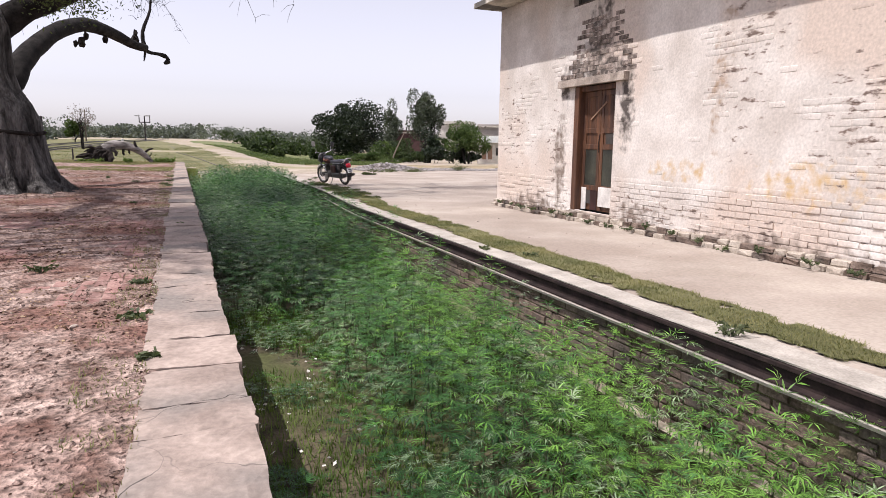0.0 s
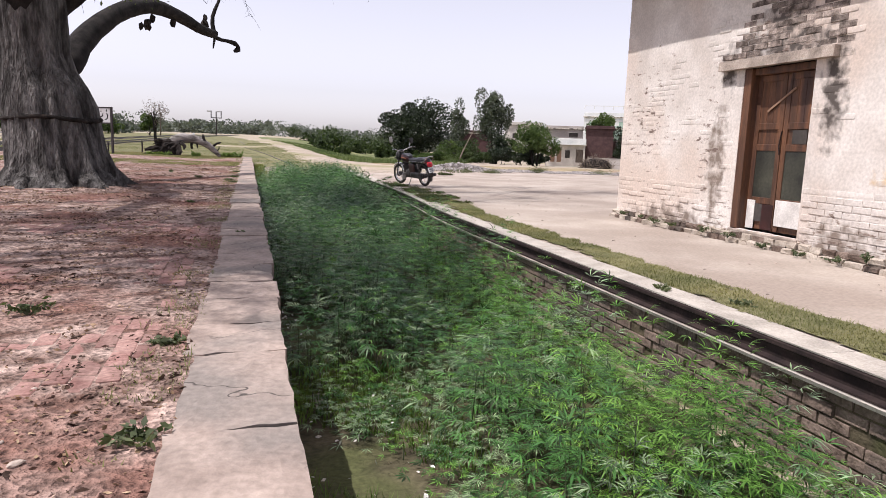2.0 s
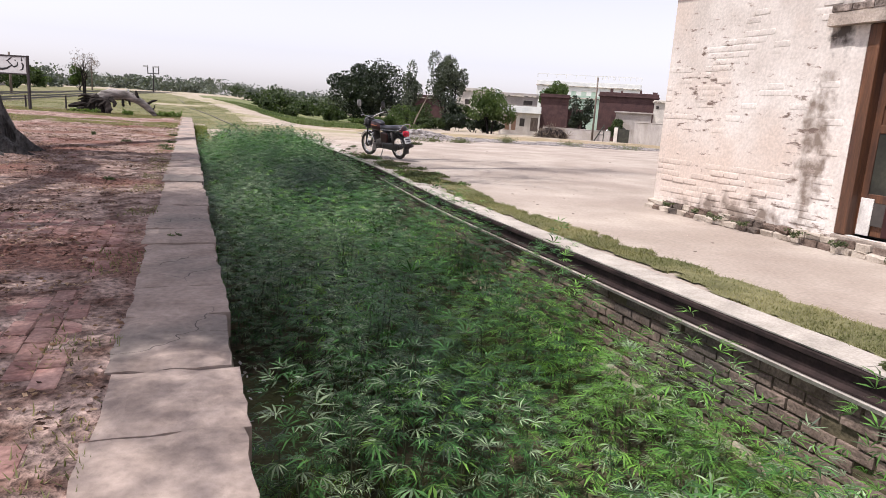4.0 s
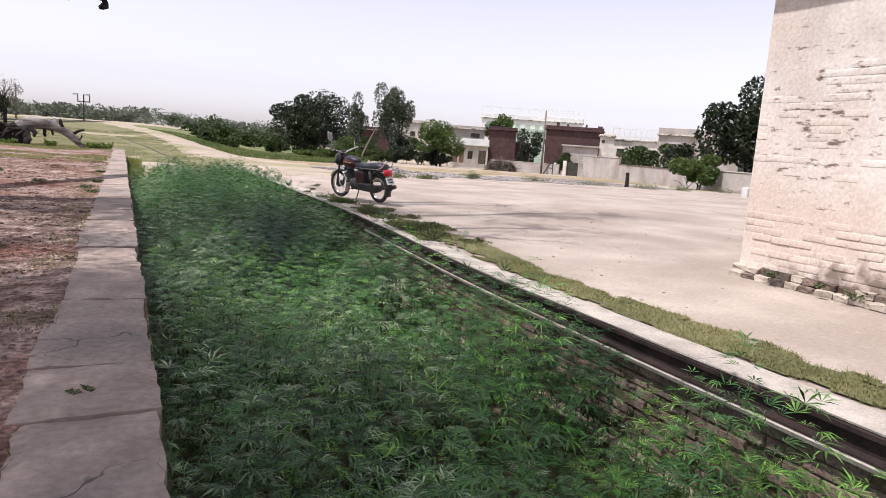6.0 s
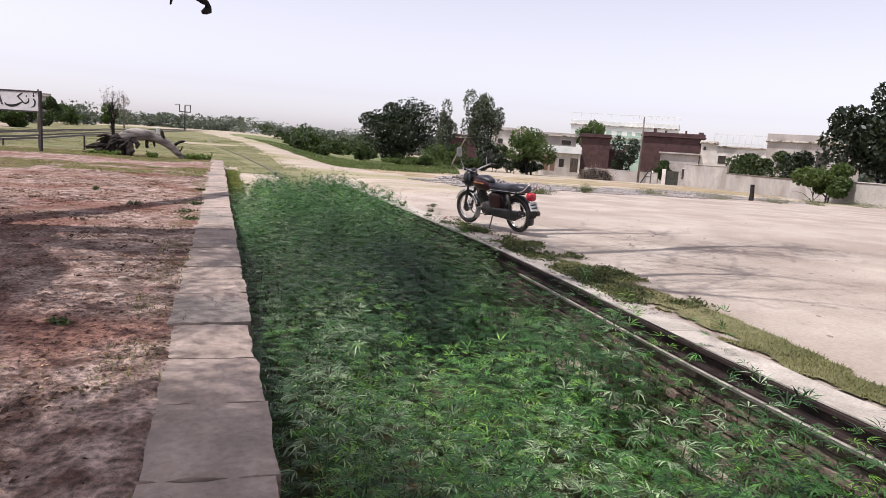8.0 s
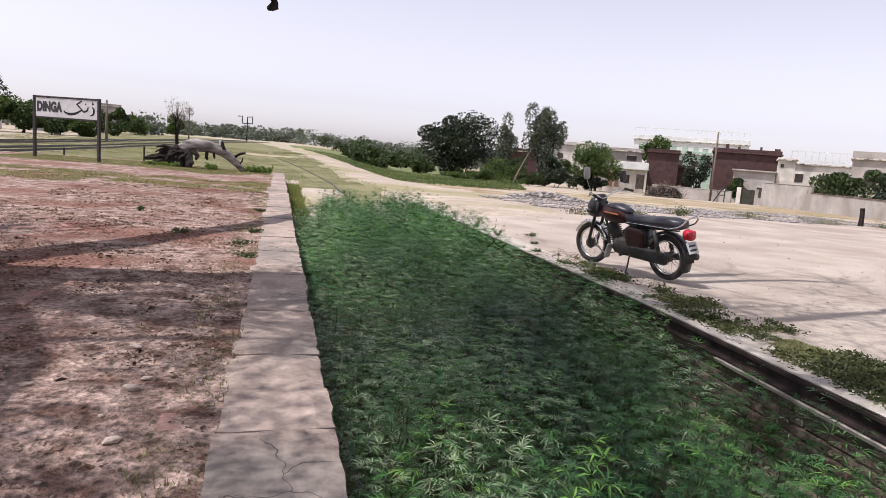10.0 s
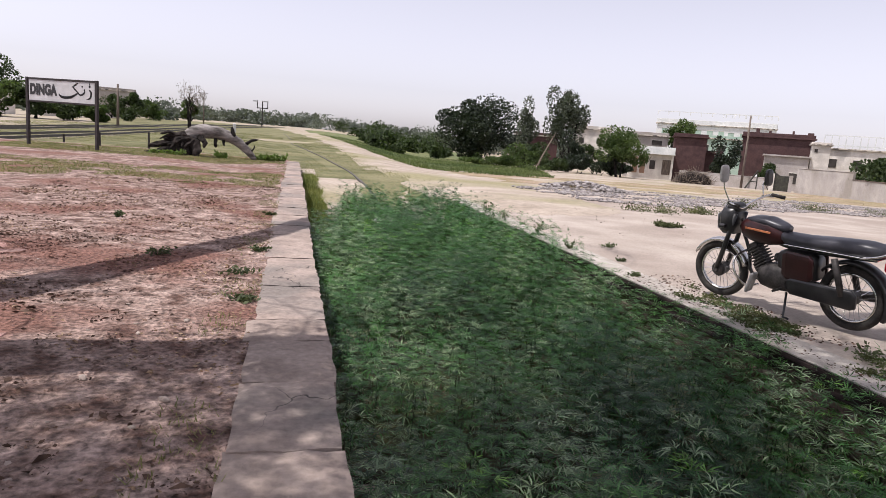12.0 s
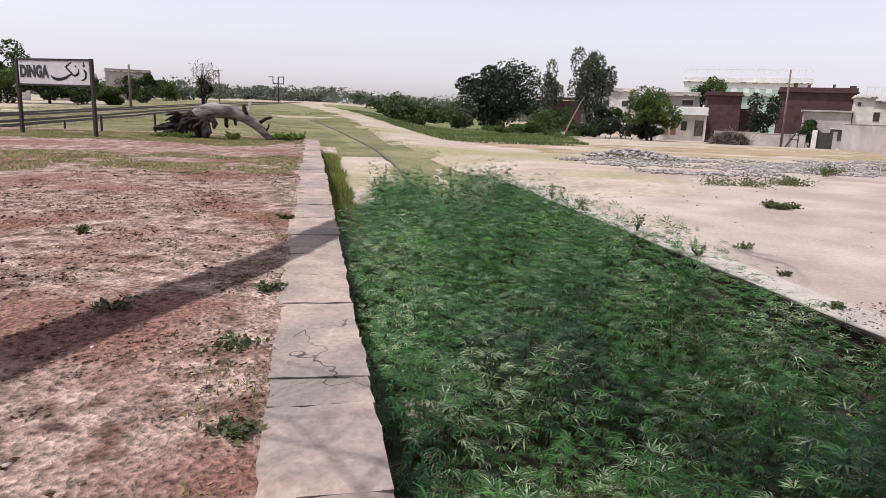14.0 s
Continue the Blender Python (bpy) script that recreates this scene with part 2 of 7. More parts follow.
def wash_material():
    """Whitewashed brick with a soot stain over the door, ochre patches low down and bare dark brick near the ground."""
    m = mat("whitewashed_brick", (0.53, 0.475, 0.43), (0.68, 0.63, 0.585), 1.7, 0.92, 30, 0.14, 0.35, 0.008,
            c=(0.57, 0.475, 0.41), c_scale=0.55, island=0.06)
    n, l = m.node_tree.nodes, m.node_tree.links
    bs = n["Principled BSDF"]
    geo = n.new("ShaderNodeNewGeometry")
    def math(op, x, y=None):
        k = n.new("ShaderNodeMath")
        k.operation = op
        for s, v in enumerate((x, y)):
            if v is None:
                continue
            if hasattr(v, "links"):
                l.new(v, k.inputs[s])
            else:
                k.inputs[s].default_value = v
        return k.outputs[0]
    xyz = n.new("ShaderNodeSeparateXYZ")
    l.new(geo.outputs["Position"], xyz.inputs[0])
    y, z = xyz.outputs[1], xyz.outputs[2]
    def blob(cy, cz, ry, rz):
        a, b = math("DIVIDE", math("SUBTRACT", y, cy), ry), math("DIVIDE", math("SUBTRACT", z, cz), rz)
        d = math("ADD", math("MULTIPLY", a, a), math("MULTIPLY", b, b))
        return math("MAXIMUM", math("SUBTRACT", 1.0, d), 0.0)
    big = n.new("ShaderNodeTexNoise")
    big.inputs["Scale"].default_value, big.inputs["Detail"].default_value = 7.0, 8.0
    l.new(geo.outputs["Position"], big.inputs["Vector"])
    def stain(shapes, gain, thr, colour, col):
        s = shapes[0]
        for o in shapes[1:]:
            s = math("MAXIMUM", s, o)
        v = math("MULTIPLY", math("SUBTRACT", math("ADD", math("MULTIPLY", s, gain), big.outputs["Fac"]), thr), 4.0)
        k = n.new("ShaderNodeMix")
        k.data_type = "RGBA"
        k.clamp_factor = True
        l.new(v, k.inputs[0]), l.new(col, k.inputs[6])
        k.inputs[7].default_value = (*colour, 1)
        return k.outputs[2]
    col = bs.inputs["Base Color"].links[0].from_socket
    col = stain([blob(9.3, 0.95, 1.5, 0.3), blob(7.2, 0.85, 1.6, 0.55)], 0.5, 0.9, (0.55, 0.39, 0.22), col)
    col = stain([blob(11.35, 2.5, 1.25, 0.42), blob(11.4, 2.85, 0.7, 0.5), blob(11.45, 3.2, 0.34, 0.6), blob(10.6, 1.9, 0.3, 1.0), blob(11.2, 3.5, 0.2, 0.7), blob(12.35, 2.3, 0.3, 0.5)], 0.5, 0.76, (0.1, 0.085, 0.076), col)
    col = stain([blob(8.6, 3.4, 0.2, 1.6), blob(8.7, 2.0, 0.25, 1.2)], 0.3, 0.72, (0.36, 0.25, 0.17), col)
    col = stain([blob(10.3, 0.1, 0.9, 0.5), blob(7.5, 0.0, 2.2, 0.4), blob(13.5, 0.05, 1.6, 0.45), blob(12.5, 1.0, 0.3, 1.2)], 0.42, 0.7, (0.22, 0.175, 0.145), col)
    flat_, fl = n.new("ShaderNodeMapping"), n.new("ShaderNodeTexNoise")
    flat_.inputs["Scale"].default_value = (1, 4.2, 12.9)
    fl.inputs["Scale"].default_value, fl.inputs["Detail"].default_value, fl.inputs["Roughness"].default_value = 1.0, 5.0, 0.65
    l.new(geo.outputs["Position"], flat_.inputs[0]), l.new(flat_.outputs[0], fl.inputs["Vector"])
    zone = blob(10.2, 0.15, 6.0, 0.75)
    for o in (blob(11.45, 2.5, 1.1, 1.0), blob(8.3, 2.4, 0.9, 2.0), blob(12.7, 1.3, 0.5, 1.5), blob(14.2, 1.6, 1.4, 1.6), blob(6.6, 1.6, 1.2, 1.4)):
        zone = math("MAXIMUM", zone, o)
    for thr, gain, colour in ((0.7, 0.16, (0.4, 0.33, 0.285)), (0.76, 0.2, (0.17, 0.125, 0.105))):
        v = math("MULTIPLY", math("SUBTRACT", math("ADD", math("MULTIPLY", zone, gain), fl.outputs["Fac"]), thr), 14.0)
        k = n.new("ShaderNodeMix")
        k.data_type = "RGBA"
        k.clamp_factor = True
        l.new(v, k.inputs[0]), l.new(col, k.inputs[6])
        k.inputs[7].default_value = (*colour, 1)
        col = k.outputs[2]
    l.new(col, bs.inputs["Base Color"])
    return m


M["wash"] = wash_material()


def add_cracks(m, scale, width, colour):
    """Thin dark cracks: the borders of large warped cells."""
    n, l = m.node_tree.nodes, m.node_tree.links
    bs = n["Principled BSDF"]
    geo, vor, nt = n.new("ShaderNodeNewGeometry"), n.new("ShaderNodeTexVoronoi"), n.new("ShaderNodeTexNoise")
    add, mr, k, pick = n.new("ShaderNodeVectorMath"), n.new("ShaderNodeMapRange"), n.new("ShaderNodeMix"), n.new("ShaderNodeMath")
    patch_n = n.new("ShaderNodeTexNoise")
    nt.inputs["Scale"].default_value, patch_n.inputs["Scale"].default_value = 4.0, 0.9
    l.new(geo.outputs["Position"], nt.inputs["Vector"]), l.new(geo.outputs["Position"], patch_n.inputs["Vector"])
    add.operation = "MULTIPLY_ADD"
    add.inputs[1].default_value = (0.35, 0.35, 0.35)
    l.new(nt.outputs["Color"], add.inputs[0]), l.new(geo.outputs["Position"], add.inputs[2])
    vor.feature = "DISTANCE_TO_EDGE"
    vor.inputs["Scale"].default_value = scale
    l.new(add.outputs[0], vor.inputs["Vector"])
    mr.inputs[1].default_value, mr.inputs[2].default_value = width, width * 0.3
    l.new(vor.outputs["Distance"], mr.inputs[0])
    p2 = n.new("ShaderNodeMapRange")
    p2.inputs[1].default_value, p2.inputs[2].default_value = 0.47, 0.57
    l.new(patch_n.outputs["Fac"], p2.inputs[0])
    pick.operation = "MULTIPLY"
    l.new(mr.outputs[0], pick.inputs[0]), l.new(p2.outputs[0], pick.inputs[1])
    k.data_type = "RGBA"
    l.new(pick.outputs[0], k.inputs[0]), l.new(bs.inputs["Base Color"].links[0].from_socket, k.inputs[6])
    k.inputs[7].default_value = (*colour, 1)
    l.new(k.outputs[2], bs.inputs["Base Color"])


add_cracks(M["kerb"], 0.9, 0.0045, (0.07, 0.06, 0.055))


def ground_material():
    """Pale dirt with dry grass, greener where the field and the verges are."""
    m = mat("open_ground", (0.29, 0.24, 0.19), (0.4, 0.34, 0.28), 0.5, 0.97, 6, 0.2, 0.4, 0.03, c=(0.25, 0.225, 0.13), c_scale=0.12)
    return m


M["ground"] = ground_material()
M["soot_brick"] = mat("bare_sooty_brick", (0.1, 0.078, 0.067), (0.38, 0.315, 0.275), 9, 0.95, 50, 0.35, 0.8, 0.01, rand=0.45)
# White render lightened further, with distance haze put into the colour.
M["haze_white"] = mat("hazed_white_render", (0.6, 0.62, 0.6), (0.74, 0.75, 0.72), 0.6, 0.9, 6, 0.12, 0.1)
M["verge"] = mat("grassy_earth", (0.095, 0.097, 0.044), (0.175, 0.165, 0.085), 0.7, 0.97, 9, 0.35, 0.6, 0.04, c=(0.19, 0.175, 0.095), c_scale=0.25)
M["dry"] = mat("dry_ochre_grass", (0.2, 0.16, 0.09), (0.31, 0.25, 0.155), 0.5, 0.97, 9, 0.35, 0.6, 0.04, c=(0.3, 0.22, 0.16), c_scale=0.2)
M["field"] = mat("green_field", (0.085, 0.11, 0.045), (0.14, 0.155, 0.07), 0.4, 0.95, 5, 0.3, 0.6, 0.05, c=(0.2, 0.2, 0.09), c_scale=0.15)
M["paver"] = mat("red_paver", (0.22, 0.115, 0.1), (0.34, 0.215, 0.185), 5, 0.95, 40, 0.3, 0.5, 0.01, rand=0.25)
M["soil"] = mat("trench_soil", (0.04, 0.035, 0.022), (0.12, 0.098, 0.063), 4, 0.97, 30, 0.3, 0.7, 0.02, c=(0.075, 0.08, 0.034), c_scale=0.9)


# ---- building kit ----
def mesh_of(name, bm, material, smooth=False):
    me = bpy.data.meshes.new(name)
    bmesh.ops.recalc_face_normals(bm, faces=bm.faces)
    bm.to_mesh(me)
    bm.free()
    for m in material if isinstance(material, (list, tuple)) else [material]:
        me.materials.append(m)
    if smooth:
        me.polygons.foreach_set("use_smooth", [True] * len(me.polygons))
    return me


def part(name, bm, material, parent, label="", smooth=False):
    ob = new(name, mesh_of(name, bm, material, smooth))
    ob.parent = parent
    return tagged(ob, label)


def thing(name, label, category, at=None, group="", kind=""):
    ob = new(name)
    ob.empty_display_size = 0.2
    if at is not None:
        ob.matrix_world = at
    return tagged(ob, label, category, group, kind)


def structure(name, bm, material, label, smooth=False, category=""):
    return tagged(new(name, mesh_of(name, bm, material, smooth)), label, category or name.replace("_", " "), kind="structure")


def raw(name, verts, faces, material, smooth=False):
    """Mesh object from arrays: verts (n, 3), faces (m, k) with one k."""
    verts, faces = np.asarray(verts, np.float32), np.asarray(faces, np.int32)
    me = bpy.data.meshes.new(name)
    k = faces.shape[1]
    me.vertices.add(len(verts)), me.loops.add(faces.size), me.polygons.add(len(faces))
    me.vertices.foreach_set("co", verts.ravel())
    me.loops.foreach_set("vertex_index", faces.ravel())
    me.polygons.foreach_set("loop_start", np.arange(0, faces.size, k, dtype=np.int32))
    if smooth:
        me.polygons.foreach_set("use_smooth", np.ones(len(faces), bool))
    me.update(calc_edges=True)
    me.materials.append(material)
    return new(name, me)


def add_box(bm, x0, y0, z0, x1, y1, z1, bevel=0.0, m=None):
    g = bmesh.ops.create_cube(bm, size=1, matrix=(m or Matrix()) @ Matrix.Translation(((x0 + x1) / 2, (y0 + y1) / 2, (z0 + z1) / 2)) @ Matrix.Diagonal((x1 - x0, y1 - y0, z1 - z0, 1)))
    if bevel:
        bmesh.ops.bevel(bm, geom=list({e for v in g["verts"] for e in v.link_edges}), offset=bevel, segments=1, affect="EDGES")


def box(x0, y0, z0, x1, y1, z1, bevel=0.0, m=None):
    bm = bmesh.new()
    add_box(bm, x0, y0, z0, x1, y1, z1, bevel, m)
    return bm


def add_tube(bm, pts, radii, sides=8, wobble=0.0, rng=None, cap=True):
    """A tube along points, with its own radius at each one."""
    pts = [Vector(p) for p in pts]
    if not hasattr(radii, "__len__"):
        radii = [radii] * len(pts)
    rings, side = [], None
    for i, p in enumerate(pts):
        d = (pts[min(i + 1, len(pts) - 1)] - pts[max(i - 1, 0)]).normalized()
        if side is None:
            side = d.cross(Vector((0.13, 0.31, 1)) if abs(d.z) < 0.9 else Vector((1, 0.2, 0))).normalized()
        side = (side - d * side.dot(d)).normalized()
        up = d.cross(side)
        ring = []
        for k in range(sides):
            a = 2 * math.pi * k / sides
            r = radii[i] * (1 + (rng.uniform(-wobble, wobble) if wobble and rng else 0))
            ring.append(bm.verts.new(p + side * math.cos(a) * r + up * math.sin(a) * r))
        rings.append(ring)
    for a, b in zip(rings, rings[1:]):
        for k in range(sides):
            bm.faces.new((a[k], a[(k + 1) % sides], b[(k + 1) % sides], b[k]))
    if cap and sides > 2:
        bm.faces.new(rings[0][::-1]), bm.faces.new(rings[-1])


def tube(pts, radii, sides=8, wobble=0.0, rng=None):
    bm = bmesh.new()
    add_tube(bm, pts, radii, sides, wobble, rng)
    return bm


def curve(pts, n):
    """n points along a smooth line through pts."""
    pts = [Vector(p) for p in pts]
    out = []
    for i in range(n):
        u = i / (n - 1) * (len(pts) - 1)
        k = min(int(u), len(pts) - 2)
        f = u - k
        p0, p1, p2, p3 = pts[max(k - 1, 0)], pts[k], pts[k + 1], pts[min(k + 2, len(pts) - 1)]
        out.append(0.5 * ((2 * p1) + (p2 - p0) * f + (2 * p0 - 5 * p1 + 4 * p2 - p3) * f ** 2 + (3 * p1 - p0 - 3 * p2 + p3) * f ** 3))
    return out


def leaf_cards(centres, size, rng, flat=0.0, ratio=0.5):
    """Small pointed leaves (rhombs), one at each centre, turned at random. Arrays of verts and faces."""
    n = len(centres)
    a = rng.normal(size=(n, 3))
    a[:, 2] *= 1 - flat
    a /= np.linalg.norm(a, axis=1)[:, None]
    b = np.cross(a, rng.normal(size=(n, 3)))
    b /= np.linalg.norm(b, axis=1)[:, None]
    s = (size * rng.uniform(0.6, 1.4, n))[:, None]
    v = np.stack([centres - a * s, centres + b * s * ratio, centres + a * s, centres - b * s * ratio], 1).reshape(-1, 3)
    return v, np.arange(4 * n).reshape(n, 4)


def lobes(rng, n, centre, radii, lobe_n=14, lobe_r=0.42, shell=0.55):
    """Points that fill an uneven crown: a cloud of lobes, denser at their skins."""
    c, r = np.array(centre), np.array(radii)
    d = rng.normal(size=(lobe_n, 3))
    d /= np.linalg.norm(d, axis=1)[:, None]
    lc = d * rng.uniform(0.25, 0.92, (lobe_n, 1))
    k = rng.integers(0, lobe_n, n)
    q = rng.normal(size=(n, 3))
    q /= np.linalg.norm(q, axis=1)[:, None]
    q *= (rng.uniform(shell ** 3, 1, (n, 1)) ** (1 / 3)) * lobe_r * rng.uniform(0.4, 1.3, lobe_n)[k][:, None]
    return c + (lc[k] + q) * r


def tree(name, label, x, y, z, height, radius, leaf, seed, trunk_h=0.3, leaves=5000, size=0.22, squash=1.0, lobe_n=14, trunks=1, bark="bark_dark", group=""):
    rng, rnd = np.random.default_rng(seed), random.Random(seed)
    root = thing(name, label, "tree", pose(x, y, z), group)
    ch = height * (1 - trunk_h) / 2
    cz = height - ch
    bm = bmesh.new()
    for t in range(trunks):
        ox, oy = (rnd.uniform(-0.5, 0.5) * radius * 0.5, rnd.uniform(-0.3, 0.3) * radius) if trunks > 1 else (0, 0)
        top = Vector((ox * 1.8, oy * 1.8, cz))
        w = height * 0.026 / trunks ** 0.4
        add_tube(bm, curve([(ox * 0.6, oy * 0.6, -0.3), (ox * 0.9, oy, height * trunk_h * 0.6), (ox * 1.3 + w, oy * 1.3, height * trunk_h * 1.2), top], 8), [w * f for f in (1.5, 1.15, 1.0, 0.9, 0.8, 0.65, 0.45, 0.25)], 8, 0.1, rnd)
        for i in range(6):
            a, h = rnd.uniform(0, 6.28), rnd.uniform(trunk_h * 0.8, 0.75) * height
            s = Vector((ox * 1.3, oy * 1.3, h * 0.8))
            e = s + Vector((math.cos(a) * radius * 0.65, math.sin(a) * radius * 0.65, height * 0.2))
            add_tube(bm, curve([s, s.lerp(e, 0.5) + Vector((0, 0, 0.08 * height)), e], 5), [w * f for f in (0.5, 0.4, 0.3, 0.2, 0.08)], 5)
    part("trunk", bm, M[bark], root, smooth=True)
    pts = lobes(rng, leaves, (0, 0, cz), (radius, radius, ch * squash), lobe_n)
    v, f = leaf_cards(pts, size, rng)
    ob = raw("crown", v, f, M[leaf])
    ob.parent = root
    return root


def smooth(a, b, v):
    t = min(max((v - a) / (b - a), 0.0), 1.0)
    return t * t * (3 - 2 * t)


# ---- lie of the land ----
def edge_x(y):
    """The dock's edge over the trench."""
    return 3.06 + 0.32 * smooth(14.5, 21.5, y) + 0.012 * max(0.0, y - 21.5)


def track_x(y):
    return 1.85 - 2.6 * smooth(46, 84, y) - 0.00035 * max(0.0, y - 60) ** 2


def land(x, y):
    """Height of the open ground outside the trench, the platform and the dock."""
    d = math.hypot(x, y - 10)
    th = x / max(d, 1.0)
    right = -0.02 * min(max(0.0, d - 22), 105) + 0.006 * min(max(0.0, d - 170), 500)
    ahead = -0.1 + 0.0095 * min(max(0.0, y - 52), 420)
    w = smooth(0.03, 0.2, th)
    left = -0.05 + 0.004 * min(max(0.0, y - 70), 500)
    wl = smooth(-0.12, -0.35, th) if th < -0.12 else 0.0
    wl = min(max((-th - 0.12) / 0.25, 0), 1)
    z = ahead * (1 - w) + right * w
    z = z * (1 - wl) + left * wl
    # cutting of the siding as it runs out of the trench
    c = 1 - smooth(1.4, 4.2, abs(x - track_x(y)))
    z = min(z, z * (1 - c) + c * (-0.45 + 0.48 * smooth(44, 78, y))) if y < 90 else z
    z += 0.05 * noise.noise(Vector((x * 0.15, y * 0.15, 0))) * min(1, d / 40)
    return z


def ground_height(x, y):
    if 0 < x < edge_x(y) and y < 44:
        return -0.85 + 0.4 * smooth(35, 43, y) + 0.05 * noise.noise(Vector((x, y, 3)))
    if x <= 0:
        k = smooth(47.5, 50.5, y)
        return (1 - k) * -0.06 + k * (land(x, y))
    k = smooth(31, 42, y)
    return (1 - k) * min(-0.04, land(x, y) - 0.02) + k * land(x, y)


def sheet(name, xs, ys, fz, material, label, category):
    xs, ys = list(xs), list(ys)
    v = [(x, y, fz(x, y)) for y in ys for x in xs]
    w = len(xs)
    f = [(j * w + i, j * w + i + 1, (j + 1) * w + i + 1, (j + 1) * w + i) for j in range(len(ys) - 1) for i in range(w - 1)]
    ob = raw(name, v, f, material, True)
    return tagged(ob, label, category, kind="structure")


def spaced(*runs):
    out = []
    for a, b, s in runs:
        n = max(1, round((b - a) / s))
        out += [a + (b - a) * i / n for i in range(n)]
    return out + [runs[-1][1]]


GX = [-1500, -900, -500, -300, -200] + spaced((-150, -60, 10), (-60, -20, 4), (-20, -0.6, 1.6)) + [-0.25, -0.2] + spaced((0.12, 2.95, 0.35)) + spaced((3.9, 12, 0.9), (12, 40, 2), (40, 150, 7)) + [200, 300, 500, 900, 1500]
GY = [-400, -150, -60] + spaced((-30, 0, 6), (0, 44, 1.1), (44, 90, 1.6), (90, 200, 6)) + [240, 300, 400, 550, 800, 1200, 2000]
ground = sheet("ground", GX, GY, ground_height, M["ground"], "pale dusty open ground with dry grass round the old siding", "ground")


def patch(name, inside, xs, ys, lift, material, label, category):
    """A skin on the land where inside(x, y) holds."""
    xs, ys = list(xs), list(ys)
    keep, v, f = {}, [], []
    def idx(i, j):
        if (i, j) not in keep:
            keep[i, j] = len(v)
            x, y = xs[i], ys[j]
            v.append((x, y, max(ground_height(x, y), land(x, y) if y > 44 else -9) + lift))
        return keep[i, j]
    for j in range(len(ys) - 1):
        for i in range(len(xs) - 1):
            if inside((xs[i] + xs[i + 1]) / 2, (ys[j] + ys[j + 1]) / 2):
                f.append((idx(i, j), idx(i + 1, j), idx(i + 1, j + 1), idx(i, j + 1)))
    count = np.bincount(np.array(f).ravel(), minlength=len(v))
    if lift > 0.02:
        v = [(x, y, z - lift - 0.12) if count[k] < 4 else (x, y, z) for k, (x, y, z) in enumerate(v)]
    return tagged(raw(name, v, f, material, True), label, category, kind="structure")


def wob(x, y, s=0.2, a=1.0):
    return a * noise.noise(Vector((x * s, y * s, 7.3)))


def road_x(y):
    return 6.6 - 1.6 * smooth(40, 62, y) - 0.008 * max(0, y - 60) - 0.0003 * max(0.0, y - 60) ** 2


patch("field", lambda x, y: x > road_x(y) + 2.6 + wob(x, y, 0.15, 1.2) and y > 73 + wob(x, y, 0.1, 5) and x < 8 + (y - 40) * 0.28 + wob(x, y, 0.1, 5) and y < 240,
      spaced((2, 80, 1.6)), spaced((55, 240, 2.5)), 0.07, M["field"], "flat green field beside the dirt road", "field")
patch("verge", lambda x, y: track_x(y) - 4.5 + wob(x, y, 0.3, 1.5) < x < road_x(y) - 1.2 + wob(x, y, 0.3, 0.9) and not (x < 0.3 and y < 49) or (x < track_x(y) - 3 and y > 50 + wob(x, y, 0.2, 3) and x > -16 - (y - 50) * 0.2),
      spaced((-60, -20, 2), (-20, 8, 0.6)), spaced((44.5, 100, 1.0), (100, 260, 5)), 0.035, M["verge"], "dry grassy bank beside the railway", "verge")
patch("dry_verge", lambda x, y: 46.5 + 0.25 * (x - 9) + wob(x, y, 0.3, 2) < y < 62 + 0.5 * (x - 9) + wob(x, y, 0.2, 5) and x > 9 + wob(x, y, 0.2, 2) and wob(x, y, 0.25) > -0.28,
      spaced((8, 60, 1.0)), spaced((44.5, 92, 1.2)), 0.05, M["dry"], "dry yellow grass beyond the rubble", "verge")
patch("verge", lambda x, y: 1.9 + wob(x, y, 0.4, 0.5) < x < 4.5 + wob(x, y, 0.3, 0.7) and y > 36 + wob(x, y, 0.5, 1.2) and (abs(x - track_x(y)) > 0.3 or y > 38),
      spaced((1.2, 5.4, 0.3)), spaced((34.5, 46.5, 0.4)), 0.04, M["verge"], "low olive grassy hump between the siding and the dirt road", "verge")
trench_floor = patch("trench_floor", lambda x, y: True, spaced((0.02, 3.0, 0.25)), spaced((-4, 35.5, 0.5)), 0.02, M["soil"], "dark weedy soil on the trench floor", "soil")


def platform_z(x, y):
    n1 = noise.fractal(Vector((x * 0.7, y * 0.7, 0)), 1.0, 2.0, 3)
    n2 = noise.noise(Vector((x * 5, y * 5, 2)))
    return -0.012 + 0.014 * n1 + 0.006 * n2 + 0.03 * smooth(3.5, 1.2, math.hypot(x + 4.15, y - 21)) + 0.1 * smooth(30, 45, y) * smooth(-2, -7, x)


def platform_edge(y):
    return -0.5 + 0.05 * noise.noise(Vector((0, y * 1.7, 5)))


px = [-40, -30, -22] + spaced((-16, -7, 0.5), (-7, -0.7, 0.09)) + [-0.6, -0.52, -0.44]
py = [-30, -12] + spaced((-4, 2, 0.5), (2, 33, 0.09), (33, 48, 0.3)) + [48.6, 49.4]
platform = sheet("platform", px, py, lambda x, y: platform_z(x, y) if x < -0.7 else platform_z(x, y) - (0.012 if x > platform_edge(y) else -0.004), M["platform"], "red-brown earth platform with old brick paving showing through", "platform")


def yard_z(x, y):
    d = math.hypot(x, y - 10)
    base = min(0.0, land(x, y) + 0.02) if d > 22 else 0.0
    return base - 0.012 + 0.012 * noise.fractal(Vector((x * 0.5, y * 0.5, 4)), 1.0, 2.0, 3) + 0.004 * noise.noise(Vector((x * 6, y * 6, 1)))


